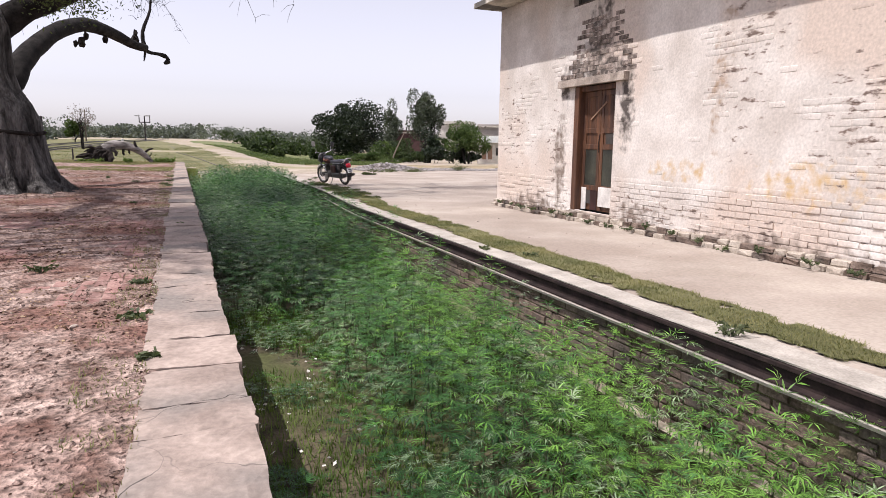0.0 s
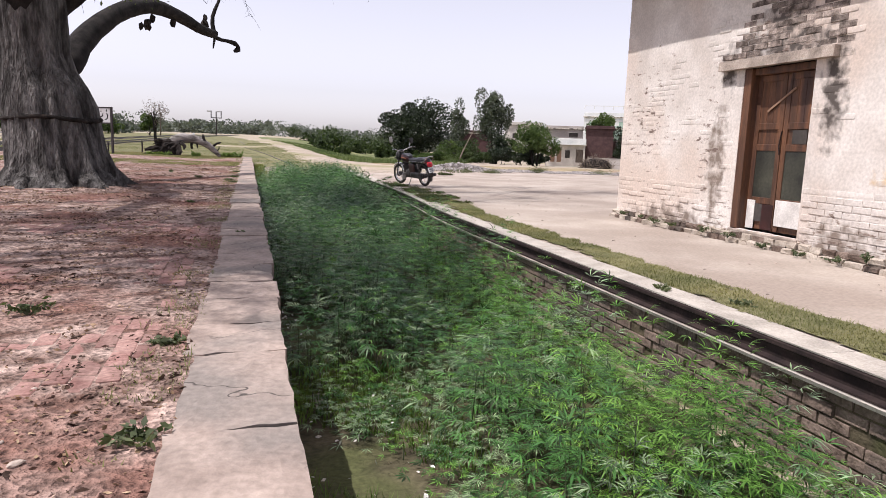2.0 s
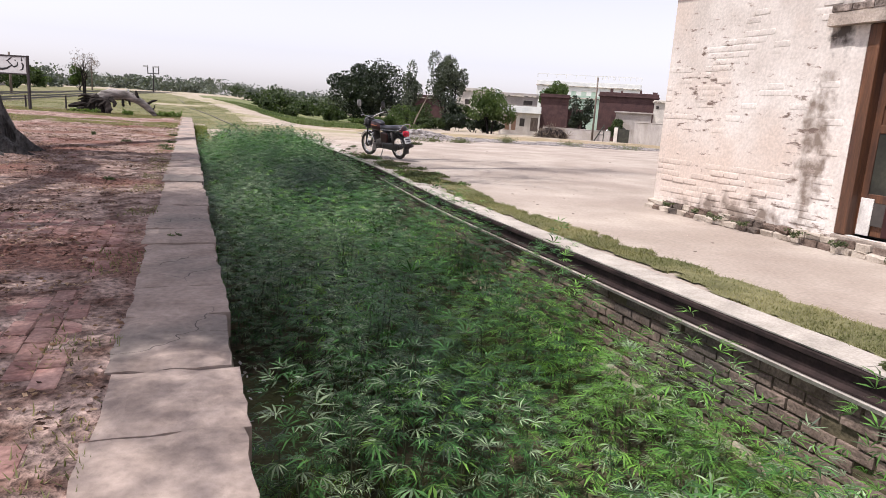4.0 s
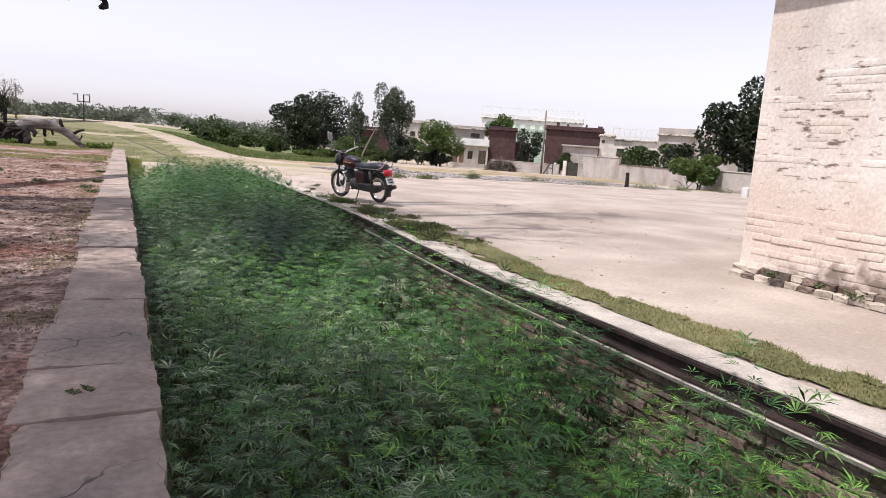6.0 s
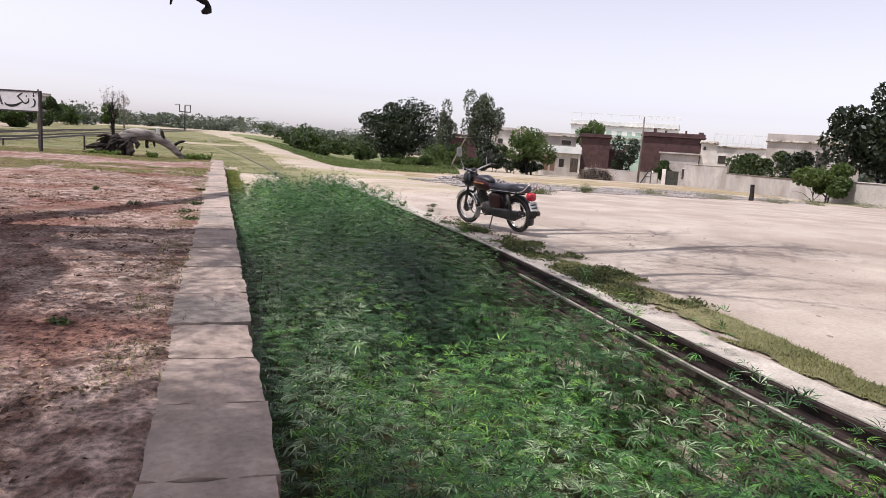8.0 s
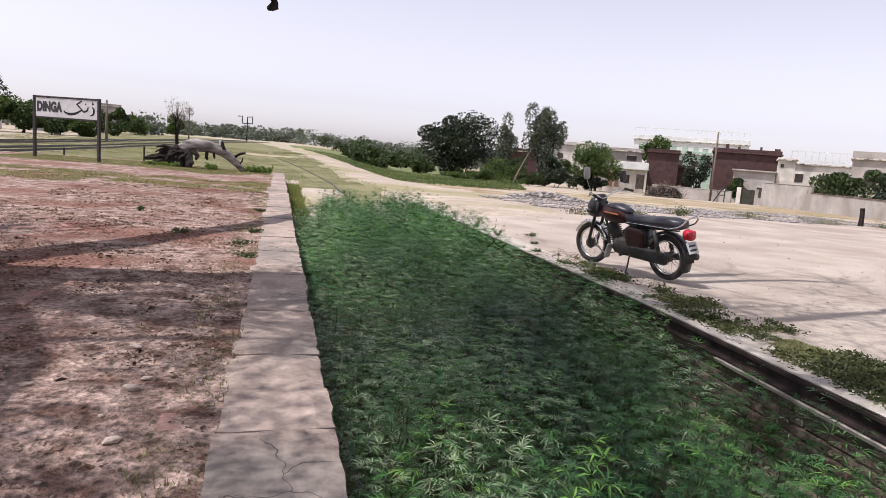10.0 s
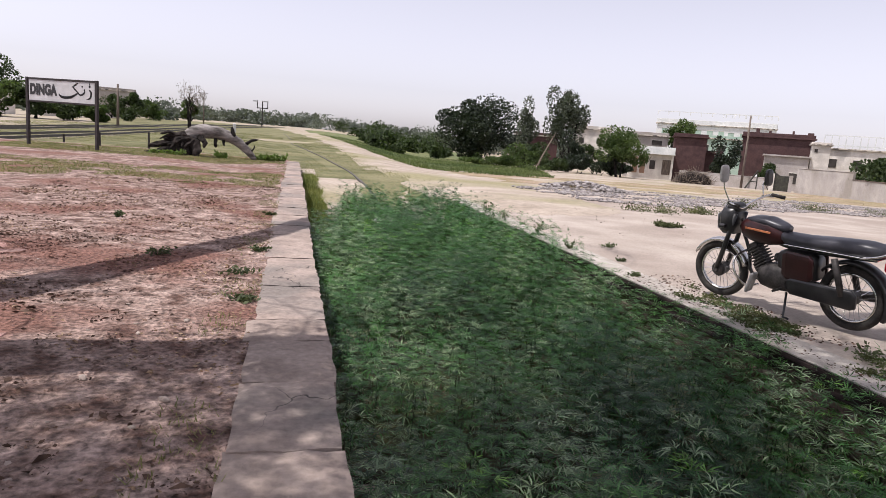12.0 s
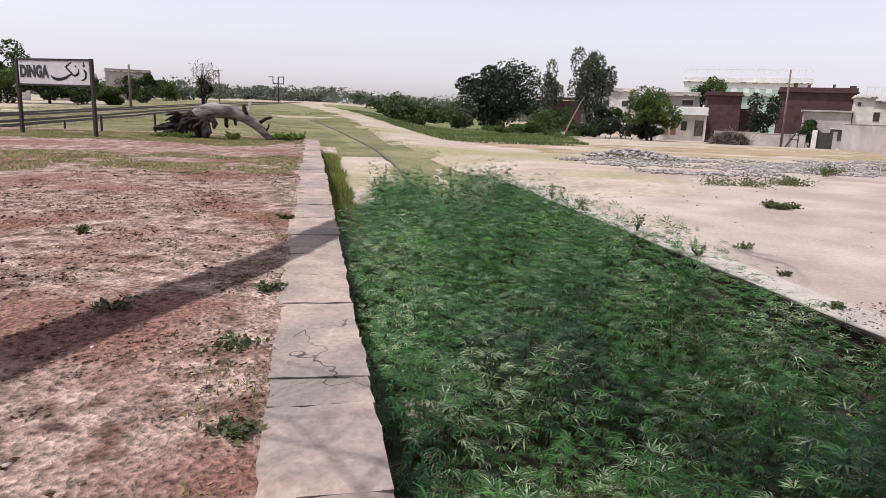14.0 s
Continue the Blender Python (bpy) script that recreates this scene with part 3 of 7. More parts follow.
dock_y = spaced((-6, 2, 0.6), (2, 30, 0.16), (30, 44, 0.5))
v, f = [], []
cols = spaced((0.2, 6, 0.16), (6, 40, 1.0))
for y in dock_y:
    for c in cols:
        x = edge_x(y) + c
        drop = smooth(29, 40, y) * 0.35 * smooth(6, 0.2, c)
        v.append((x, y, yard_z(x, y) - drop))
w = len(cols)
f = [(j * w + i, j * w + i + 1, (j + 1) * w + i + 1, (j + 1) * w + i) for j in range(len(dock_y) - 1) for i in range(w - 1)]
yard = tagged(raw("yard", v, f, M["sand"], True), "pale sandy loading yard beside the goods shed", "yard", kind="structure")


def strip(name, x0, x1, y0, y1, cut, lift, material, label, category):
    """A thin skin along the dock, where cut(u, y) holds; u runs from 0 to 1 across it."""
    us, ys_ = spaced((0, 1, 0.06)), spaced((y0, y1, 0.06))
    keep, vv, ff = {}, [], []
    def idx(i, j):
        if (i, j) not in keep:
            keep[i, j] = len(vv)
            x = edge_x(ys_[j]) + x0 + (x1 - x0) * us[i]
            vv.append((x, ys_[j], yard_z(x, ys_[j]) + lift))
        return keep[i, j]
    for j in range(len(ys_) - 1):
        for i in range(len(us) - 1):
            if cut((us[i] + us[i + 1]) / 2, ys_[j]):
                ff.append((idx(i, j), idx(i + 1, j), idx(i + 1, j + 1), idx(i, j + 1)))
    return tagged(raw(name, vv, ff, material, True), label, category, kind="structure")


def verge_cut(u, y):
    n = 0.5 * noise.noise(Vector((u * 2, y * 0.8, 3))) + 0.45 * noise.noise(Vector((u * 5, y * 4, 8)))
    return n > -0.3 + 1.5 * abs(u - 0.5) ** 2 * 2 - 0.12 + 1.2 * smooth(19.2, 20.2, y) * smooth(24.5, 22.5, y) + 2.0 * smooth(23.4, 25, y)


strip("dock_verge", 0.22, 0.86, 2.5, 30, verge_cut, 0.016, M["verge"], "narrow strip of dry grassy soil along the dock", "verge")


# ---- retaining walls and the dock's edge ----
def ribbon(bm, ys, section):
    """Sweep a closed section(y) -> [(x, z)] along y."""
    rings = [[bm.verts.new((x, y, z)) for x, z in section(y)] for y in ys]
    for a, b in zip(rings, rings[1:]):
        k = len(a)
        for i in range(k):
            bm.faces.new((a[i], a[(i + 1) % k], b[(i + 1) % k], b[i]))
    bm.faces.new(rings[0]), bm.faces.new(rings[-1][::-1])


bm = bmesh.new()
ribbon(bm, spaced((-4, 47.8, 1.0)), lambda y: [(-0.46, -0.95), (-0.02, -0.95), (-0.02, -0.13), (-0.46, -0.13)])
retaining_wall = structure("wall_platform", bm, M["brick_dark"], "dark old brick wall under the platform kerb", category="wall")
bm = bmesh.new()
ribbon(bm, spaced((-6, 34, 0.8)), lambda y: [(edge_x(y) + 0.02, -0.95), (edge_x(y) + 0.4, -0.95), (edge_x(y) + 0.4, -0.16), (edge_x(y) + 0.02, -0.16)])
dock_wall = structure("wall_dock", bm, M["soil"], "crumbling brick retaining wall of the loading dock", category="wall")

def rail_section(y):
    e = edge_x(y)
    return [(e - 0.02, -0.005), (e - 0.035, -0.015), (e - 0.035, -0.04), (e - 0.002, -0.055), (e - 0.002, -0.125), (e - 0.045, -0.137),
            (e - 0.045, -0.15), (e + 0.095, -0.15), (e + 0.095, -0.137), (e + 0.02, -0.125), (e + 0.02, -0.055), (e + 0.035, -0.04), (e + 0.035, -0.015), (e + 0.03, -0.005)]
bm = bmesh.new()
ribbon(bm, spaced((-6, 27.5, 0.5)), rail_section)
edge_rail = tagged(new("edge_rail", mesh_of("edge_rail", bm, M["rail"])), "long rusted steel rail set along the dock's edge", "rail", kind="structure")
# Added pale strip that draws the bright line of the rail's lit foot.
bm = bmesh.new()
ribbon(bm, spaced((-6, 19.6, 0.4)), lambda y: [(edge_x(y) - 0.07, -0.155), (edge_x(y) + 0.05, -0.155), (edge_x(y) + 0.05, -0.175), (edge_x(y) - 0.06, -0.18 - 0.006 * noise.noise(Vector((0, y * 3, 0))))])
structure("trim", bm, M["concrete"], "thin pale strip under the dock's rail, standing in for its sunlit foot")
rnd = random.Random(5)
coping = thing("dock_coping", "worn pale concrete edging along the loading dock", "coping", kind="structure")
y = -5.0
while y < 33:
    n = y + rnd.uniform(1.4, 2.4)
    g = rnd.uniform(0.004, 0.012)
    bm = bmesh.new()
    w = 0.25 + 0.1 * smooth(15, 20, y)
    ribbon(bm, spaced((y, n - g, 0.3)), lambda t: [(edge_x(t) + 0.038, -0.14), (edge_x(t) + 0.06 + w, -0.14), (edge_x(t) + w + 0.03 * noise.noise(Vector((2, t * 2, 0))), 0.006), (edge_x(t) - 0.03 + 0.012 * noise.noise(Vector((1, t * 1.3, 0))), 0.008), (edge_x(t) - 0.028, -0.003), (edge_x(t) + 0.038, -0.003)])
    part("concrete_slab", bm, M["concrete"], coping)
    y = n

# platform kerb: one stone after another
kerb = thing("kerb", "worn pale stone kerb along the platform edge", "kerb", kind="structure")
rnd = random.Random(11)
JOINTS = [5.17, 6.35, 7.05, 8.07, 15.57, 19.49, 23.49, 24.83]
y = -3.0
while y < 47.9:
    n = y + rnd.uniform(0.5, 0.95)
    for j in JOINTS:
        if y + 0.3 < j < n + 0.25:
            n = j
    n = min(n, 48.15)
    bm = bmesh.new()
    gap = rnd.choice((0.004, 0.006, 0.009, 0.02))
    x0, x1 = -0.53 + rnd.uniform(-0.03, 0.03), rnd.uniform(-0.022, 0.012)
    dz, sk = rnd.uniform(-0.006, 0.005), rnd.uniform(-0.04, 0.04)
    nx, ny = 7, 7
    top = {}
    for j in range(ny):
        for i in range(nx):
            u, w = i / (nx - 1), j / (ny - 1)
            px_, py_ = x0 + (x1 - x0) * u, y + gap / 2 + (n - y - gap) * w + sk * (u - 0.5)
            edge = min(u, 1 - u, w, 1 - w)
            px_ += (0.009 * rnd.uniform(-1, 1)) if u in (0, 1) else 0
            py_ += (0.008 * rnd.uniform(-1, 1)) if w in (0, 1) else 0
            z = dz + 0.004 * rnd.uniform(-1, 1) - (0.003 + 0.009 * rnd.random() if edge == 0 else 0)
            top[i, j] = bm.verts.new((px_, py_, z))
    for j in range(ny - 1):
        for i in range(nx - 1):
            bm.faces.new((top[i, j], top[i + 1, j], top[i + 1, j + 1], top[i, j + 1]))
    rim = [top[i, 0] for i in range(nx)] + [top[nx - 1, j] for j in range(1, ny)] + [top[i, ny - 1] for i in range(nx - 2, -1, -1)] + [top[0, j] for j in range(ny - 2, 0, -1)]
    low = [bm.verts.new((v.co.x, v.co.y, -0.15)) for v in rim]
    for i in range(len(rim)):
        k = (i + 1) % len(rim)
        bm.faces.new((rim[k], rim[i], low[i], low[k]))
    part("stone", bm, M["kerb"], kerb)
    y = n


# ---- goods shed ----
WX, WY, WZ = 6.14, 15.05, 4.06
D0, D1, DZ0, DZ1 = 10.9, 12.08, 0.17, 2.28
V0, V1, VZ0, VZ1 = 11.0, 12.24, 3.62, 4.06
wall = bmesh.new()
for y0, z0, y1, z1 in ((-8, 0, D0, WZ), (D1, 0, WY, VZ0), (D0, 0, D1, DZ0), (D0, DZ1, D1, VZ0), (D1, VZ0, V1, WZ) if V1 < D1 else (V1, VZ0, WY, WZ)):
    add_box(wall, WX + 0.002, y0, z0 - 0.3 if z0 == 0 else z0, WX + 0.42, y1, z1)
add_box(wall, WX + 0.002, D0, VZ0, WX + 0.42, V0, WZ)
shed_wall = structure("wall_shed_front", wall, M["wash"], "whitewashed brick front of the old goods shed", category="wall")
structure("wall_shed_end", box(WX + 0.42, WY - 0.4, -0.9, 14.5, WY, WZ), M["wash"], "whitewashed end wall of the goods shed", category="wall")
structure("wall_shed_back", box(14.1, -8, -0.9, 14.5, WY - 0.4, WZ), M["wash"], "rear wall of the goods shed", category="wall")
structure("wall_shed_rear_end", box(WX + 0.42, -8, -0.9, 14.1, -7.6, WZ), M["wash"], "plain end wall of the goods shed", category="wall")
roof = bmesh.new()
rnd = random.Random(3)
ys = spaced((-8.2, WY + 0.12, 0.4))
ribbon(roof, ys, lambda y: [(5.55 + 0.015 * noise.noise(Vector((0, y * 1.6, 0))), WZ + 0.005), (14.9, WZ + 0.005), (14.9, WZ + 0.15), (5.56 + 0.02 * noise.noise(Vector((3, y * 1.9, 0))), WZ + 0.11)])
structure("roof", roof, M["slab"], "flat stained concrete roof slab with a projecting eave")


def brick_mesh(name, ly, lz, depth, rnd):
    bm = bmesh.new()
    b = 0.005
    back = [bm.verts.new((depth, y, z)) for y, z in ((0, 0), (ly, 0), (ly, lz), (0, lz))]
    mid = [bm.verts.new((rnd.uniform(0.0008, 0.0022), y, z)) for y, z in ((0, 0), (ly, 0), (ly, lz), (0, lz))]
    front = [bm.verts.new((rnd.uniform(-0.0009, 0.0009), y, z)) for y, z in ((b, b), (ly - b, b), (ly - b, lz - b), (b, lz - b))]
    for a, c in ((back, mid), (mid, front)):
        for i in range(4):
            k = (i + 1) % 4
            bm.faces.new((a[i], a[k], c[k], c[i]))
    bm.faces.new(front)
    return mesh_of(name, bm, M["wash"])


rnd = random.Random(21)
COURSE, BL = 0.0775, 0.238
proto = {}
for ln in (BL - 0.011, BL / 2 - 0.011):
    proto[ln] = [brick_mesh("brick", ln, COURSE - 0.011, 0.06, rnd) for _ in range(4)]
jf, singles, sooty = [], [], []
courses = int((WZ - 0.06) / COURSE)
for c in range(courses):
    z = 0.03 + c * COURSE
    y = WY
    first = True
    while y > 5.0:
        ln = BL / 2 if (first and c % 2) else BL
        first = False
        y -= ln
        for o0, o1, p0, p1 in ((D0, D1, DZ0, DZ1), (V0, V1, VZ0, VZ1)):
            if p0 - COURSE * 0.6 < z < p1 - COURSE * 0.3 and y < o1 and y + ln > o0:
                break
        else:
            if DZ1 - 0.02 < z + COURSE * 0.5 < DZ1 + 0.15 and D0 - 0.35 < y + ln / 2 < D1 + 0.4:
                continue
            plain = z > 2.9 and not (10.6 < y < 12.4)
            rough = 0.0006 if plain else (0.005 if z < 0.6 or (z > 2.3 and 10.2 < y < 12.6) else 0.0008)
            x = WX + rnd.gauss(0, rough)
            if rnd.random() < (0.02 if z < 0.9 else 0.003):
                continue
            skin = 0.7 * noise.noise(Vector((y * 0.55, z * 0.9, 3))) + 0.5 * noise.noise(Vector((y * 2.2, z * 2.2, 6))) + rnd.gauss(0, 0.16)
            if z > 0.65 and not (10.4 < y < 12.5 and 2.2 < z < 3.3) and skin > -0.28:
                x += 0.006
            if z < 0.75 and y < 11:
                x -= 0.005
            bared = 2.4 < z < 3.5 and abs(y + ln / 2 - 11.4) < 1.05 - 0.7 * (z - 2.4) + rnd.gauss(0, 0.1) and rnd.random() < 0.85
            if bared:
                sooty.append((x - 0.003, y, z, ln - 0.011, rnd.randrange(4)))
                continue
            near = z < 0.72 and 6.9 < y < 10.9
            (singles if near and len(singles) < 200 else jf).append((x, y + rnd.uniform(-0.002, 0.002), z + rnd.uniform(-0.004, 0.004), ln - 0.011, rnd.randrange(4)))
for x, y, z, ln, k in singles:
    ob = new("brick", proto[ln][k])
    ob.location, ob.parent = (x, y, z), shed_wall
dark = {}
for ln in proto:
    for k in range(4):
        dark[ln, k] = proto[ln][k].copy()
        dark[ln, k].materials.clear()
        dark[ln, k].materials.append(M["soot_brick"])
for x, y, z, ln, k in sooty:
    ob = new("brick", dark[ln, k])
    ob.location, ob.parent = (x, y, z), shed_wall
    tagged(ob, "bare sooty brick")
cache = {(ln, k): (np.array([tuple(v.co) for v in proto[ln][k].vertices]), np.array([tuple(p.vertices) for p in proto[ln][k].polygons])) for ln in proto for k in range(4)}
vs, fs, base = [], [], 0
for x, y, z, ln, k in jf:
    v, f = cache[ln, k]
    vs.append(v + (x, y, z)), fs.append(f + base)
    base += len(v)
ob = raw("bricks", np.concatenate(vs), np.concatenate(fs), M["wash"])
ob.parent = shed_wall
tagged(ob, "whitewashed bricks of the shed front", kind="stuff")

# rubble plinth along the foot of the wall
plinth = thing("plinth", "broken brick footing along the shed wall", "plinth", kind="structure")
y = WY + 0.06
while y > 5.5:
    n = rnd.uniform(0.14, 0.26)
    y -= n
    for lay in range(2):
        bm = box(0, 0, 0, rnd.uniform(0.12, 0.2) - lay * 0.03, n - 0.015, 0.075, 0.012)
        for v in bm.verts:
            v.co += Vector((rnd.uniform(-1, 1), rnd.uniform(-1, 1), rnd.uniform(-1, 1))) * 0.012
        ob = part("stone", bm, M["brick_dark"] if rnd.random() < 0.55 else M["mortar"], plinth)
        ob.location = (WX - 0.12 + rnd.uniform(-0.02, 0.02) + lay * 0.05, y, -0.02 + lay * 0.075)

# door
door = thing("door_1", "old brown double door, lower panels broken and blackened", "door", pose(WX, 0, 0), kind="structure")
part("door_frame", box(0.0, D1 - 0.13, DZ0, 0.16, D1, DZ1, 0.01), M["wood_brown"], door, "split weathered wooden post")
part("door_frame", box(0.07, D0, DZ0, 0.18, D0 + 0.055, DZ1, 0.008), M["wood_grey"], door)
part("door_frame", box(0.05, D0 + 0.055, DZ1 - 0.09, 0.18, D1 - 0.13, DZ1, 0.008), M["wood_brown"], door)
part("sill", box(-0.03, D0 - 0.02, DZ0 - 0.07, 0.25, D1 + 0.02, DZ0, 0.015), M["lintel"], door, "worn stone door sill")
la, lb, lz = D0 + 0.055, D1 - 0.13, DZ1 - 0.09
mid = (la + lb) / 2
for y0, y1, k in ((la, mid - 0.006, 0), (mid + 0.006, lb, 1)):
    leaf = part("door_leaf", box(0.15, y0, DZ0 + 0.02, 0.175, y1, lz, 0.003), M["wood_brown"] if k == 0 else M["wood_brown"], door)
    for a, b in ((y0, y0 + 0.075), (y1 - 0.075, y1)):
        part("stile", box(0.13, a, DZ0 + 0.02, 0.15, b, lz, 0.004), M["wood_brown"], leaf)
    for z in (DZ0 + 0.36, DZ0 + 1.05, DZ0 + 1.32, lz - 0.09):
        part("crosspiece", box(0.13, y0 + 0.075, z, 0.15, y1 - 0.075, z + 0.085, 0.004), M["wood_brown"], leaf)
    part("panel", box(0.14, y0 + 0.078, DZ0 + 0.445, 0.149, y1 - 0.078, DZ0 + 1.05), M["wood_dark"], leaf, "blackened lower door panel")
    for i in range(3):
        w = (y1 - y0 - 0.15) / 3
        part("panel", box(0.14, y0 + 0.077 + i * w, DZ0 + 1.405, 0.149, y0 + 0.073 + (i + 1) * w, lz - 0.09, 0.002), M["wood_brown"], leaf)
    if k == 0:
        part("patch", box(0.118, y0 + 0.01, DZ0 + 0.1, 0.13, y1 - 0.02, DZ0 + 0.43, 0.003), M["white_board"], leaf, "flaking white board patch")
        part("glass_pane", box(0.136, y0 + 0.1, DZ0 + 1.14, 0.14, y0 + 0.33, DZ0 + 1.31), M["opening"], leaf, "dark little pane")
    else:
        part("patch", box(0.118, y0 + 0.33, DZ0 + 0.02, 0.13, y1 - 0.02, DZ0 + 0.4, 0.003), M["white_board"], leaf, "flaking white board patch")
        part("patch", box(0.12, y0 + 0.01, DZ0 + 0.03, 0.13, y0 + 0.2, DZ0 + 0.36, 0.003), M["red"], leaf, "dull red board patch")
        part("hole", box(0.123, y0 + 0.2, DZ0 + 0.13, 0.131, y0 + 0.33, DZ0 + 0.36), M["opening"], leaf, "broken hole, its shade drawn as a flat dark patch")
part("hasp", tube([(0.12, mid, DZ0 + 1.0), (0.11, mid + 0.01, DZ0 + 1.12), (0.12, mid - 0.005, DZ0 + 1.3)], 0.008, 6), M["rail"], door)
part("batten", box(0.118, -0.26, -0.014, 0.13, 0.26, 0.014, 0.003, pose(0, mid + 0.06, DZ1 - 0.42, -32)), M["orange_door"], door, "loose pale diagonal batten")
lint = bmesh.new()
ribbon(lint, spaced((D0 - 0.32, D1 + 0.42, 0.12)), lambda t: [(WX - 0.1 + 0.012 * noise.noise(Vector((0, t * 5, 0))), DZ1), (WX + 0.3, DZ1), (WX + 0.3, DZ1 + 0.13), (WX - 0.085 + 0.02 * noise.noise(Vector((4, t * 5, 0))), DZ1 + 0.125)])
structure("lintel", lint, M["lintel"], "cracked stone lintel over the shed door")
structure("door_recess", box(WX + 0.19, D0, DZ0, WX + 0.42, D1, DZ1), M["opening"], "dark block standing in for the shaded recess behind the shed door", category="recess")
# window under the eave
win = thing("window_1", "small dark wooden shutter window under the eave", "window", pose(WX, 0, 0), kind="structure")
part("window_frame", box(0.1, V0, VZ0, 0.16, V0 + 0.06, VZ1, 0.005), M["wood_dark"], win)
part("window_frame", box(0.1, V1 - 0.06, VZ0, 0.16, V1, VZ1, 0.005), M["wood_dark"], win)
part("window_sill", box(0.02, V0, VZ0 - 0.0, 0.2, V1, VZ0 + 0.035, 0.006), M["wood_grey"], win)
for i in range(6):
    w = (V1 - V0 - 0.12) / 6
    part("board", box(0.12, V0 + 0.06 + i * w, VZ0 + 0.035, 0.14, V0 + 0.055 + (i + 1) * w, VZ1, 0.002), M["wood_dark"], win)
structure("window_recess", box(WX + 0.17, V0, VZ0, WX + 0.42, V1, VZ1), M["opening"], "dark block standing in for the shaded recess behind the shutter", category="recess")

# exposed bricks of the dock's retaining wall
bv = [brick_mesh("brick", 0.215, 0.064, 0.05, rnd) for _ in range(3)]
for me in bv:
    me.materials.clear()
    me.materials.append(M["brick_dark"])
count = 0
vs, fs, base = [], [], 0
for c in range(8):
    z = -0.26 - c * 0.08
    y = 2.6 + (0.12 if c % 2 else 0)
    while y < 27:
        k = rnd.randrange(3)
        x = edge_x(y + 0.1) + rnd.gauss(0, 0.008)
        if rnd.random() > 0.06:
            if z > -0.6 and 4 < y < 13.5 and count < 220:
                ob = new("brick", bv[k])
                ob.location, ob.parent = (x, y, z), dock_wall
                count += 1
            else:
                v, f = np.array([tuple(p.co) for p in bv[k].vertices]), np.array([tuple(p.vertices) for p in bv[k].polygons])
                vs.append(v + (x, y, z)), fs.append(f + base)
                base += len(v)
        y += 0.23
ob = raw("bricks", np.concatenate(vs), np.concatenate(fs), M["brick_dark"])
ob.parent = dock_wall
tagged(ob, "dark bricks of the dock wall", kind="stuff")

# red pavers that show through the platform earth
pv = []
for k in range(4):
    bm = box(-0.108, -0.053, -0.03, 0.108, 0.053, 0.0, 0.006)
    for v_ in bm.verts:
        v_.co += Vector((rnd.uniform(-1, 1), rnd.uniform(-1, 1), rnd.uniform(-1, 1))) * 0.004
    pv.append(mesh_of("paver", bm, M["paver"]))
made = 0
for j in range(240):
    for i in range(30):
        x, y = -0.75 - i * 0.112, 3.2 + j * 0.226 + (0.113 if i % 2 else 0)
        if y > 30 or made >= 290:
            continue
        k = noise.noise(Vector((x * 0.8, y * 0.55, 11))) + 0.35 * noise.noise(Vector((x * 3, y * 3, 4)))
        if k > 0.33 - 0.12 * smooth(8, 10, y) * smooth(17, 14, y):
            ob = new("paver", pv[rnd.randrange(4)])
            ob.matrix_world = pose(x, y, platform_z(x, y) + rnd.uniform(-0.004, 0.008), rnd.uniform(-1.5, 1.5), rnd.uniform(-1.5, 1.5), 90 + rnd.uniform(-3, 3))
            ob.parent = platform
            made += 1


# ---- hemp in the trench ----
rng = np.random.default_rng(42)


def palmate(rng, size, fingers):
    """One hand-shaped leaf at the origin, pointing along +x: narrow pointed fingers that droop. (n, 4, 3)"""
    out = []
    for k in range(fingers):
        a = (k - (fingers - 1) / 2) * (2.5 / max(fingers - 1, 1)) + rng.normal(0, 0.06)
        ln = size * (1 - 0.13 * abs(k - (fingers - 1) / 2)) * rng.uniform(0.88, 1.1)
        w = ln * 0.058
        d, s = np.array([math.cos(a), math.sin(a), 0]), np.array([-math.sin(a), math.cos(a), 0])
        m = d * ln * 0.5 + (0, 0, 0.02 * ln)
        out.append([(0, 0, 0), m + s * w, d * ln + (0, 0, -0.28 * ln), m - s * w])
    return np.array(out)


def rot(axis_z, pitch):
    cz, sz, cp, sp = math.cos(axis_z), math.sin(axis_z), math.cos(pitch), math.sin(pitch)
    return np.array([[cz, -sz, 0], [sz, cz, 0], [0, 0, 1]]) @ np.array([[cp, 0, -sp], [0, 1, 0], [sp, 0, cp]])


def hemp_plant(rng, h, leaves, size):
    quads = []
    for i in range(leaves):
        t = (i + 0.6) / leaves
        z = h * (0.2 + 0.8 * t)
        az = i * 2.4 + rng.normal(0, 0.3)
        stalk = (0.17 * (1 - t) ** 0.8 + 0.012) * rng.uniform(0.55, 1.3) * h / 0.7
        pitch = -0.35 + 1.4 * t * rng.uniform(0.4, 1.1) + rng.normal(0, 0.35)
        lf = palmate(rng, size * (1.1 - 0.5 * t) * rng.uniform(0.8, 1.2), rng.integers(5, 8) if t < 0.85 else 4)
        q = lf @ rot(az, pitch).T
        q = q + np.array([math.cos(az) * stalk, math.sin(az) * stalk, z + stalk * math.sin(pitch)])
        quads.append(q)
    return np.concatenate(quads)


PLANTS = [hemp_plant(rng, 1.0, int(rng.integers(30, 40)), 0.108) for _ in range(10)]
FAR_PLANTS = [hemp_plant(rng, 1.0, 26, 0.12) for _ in range(6)]


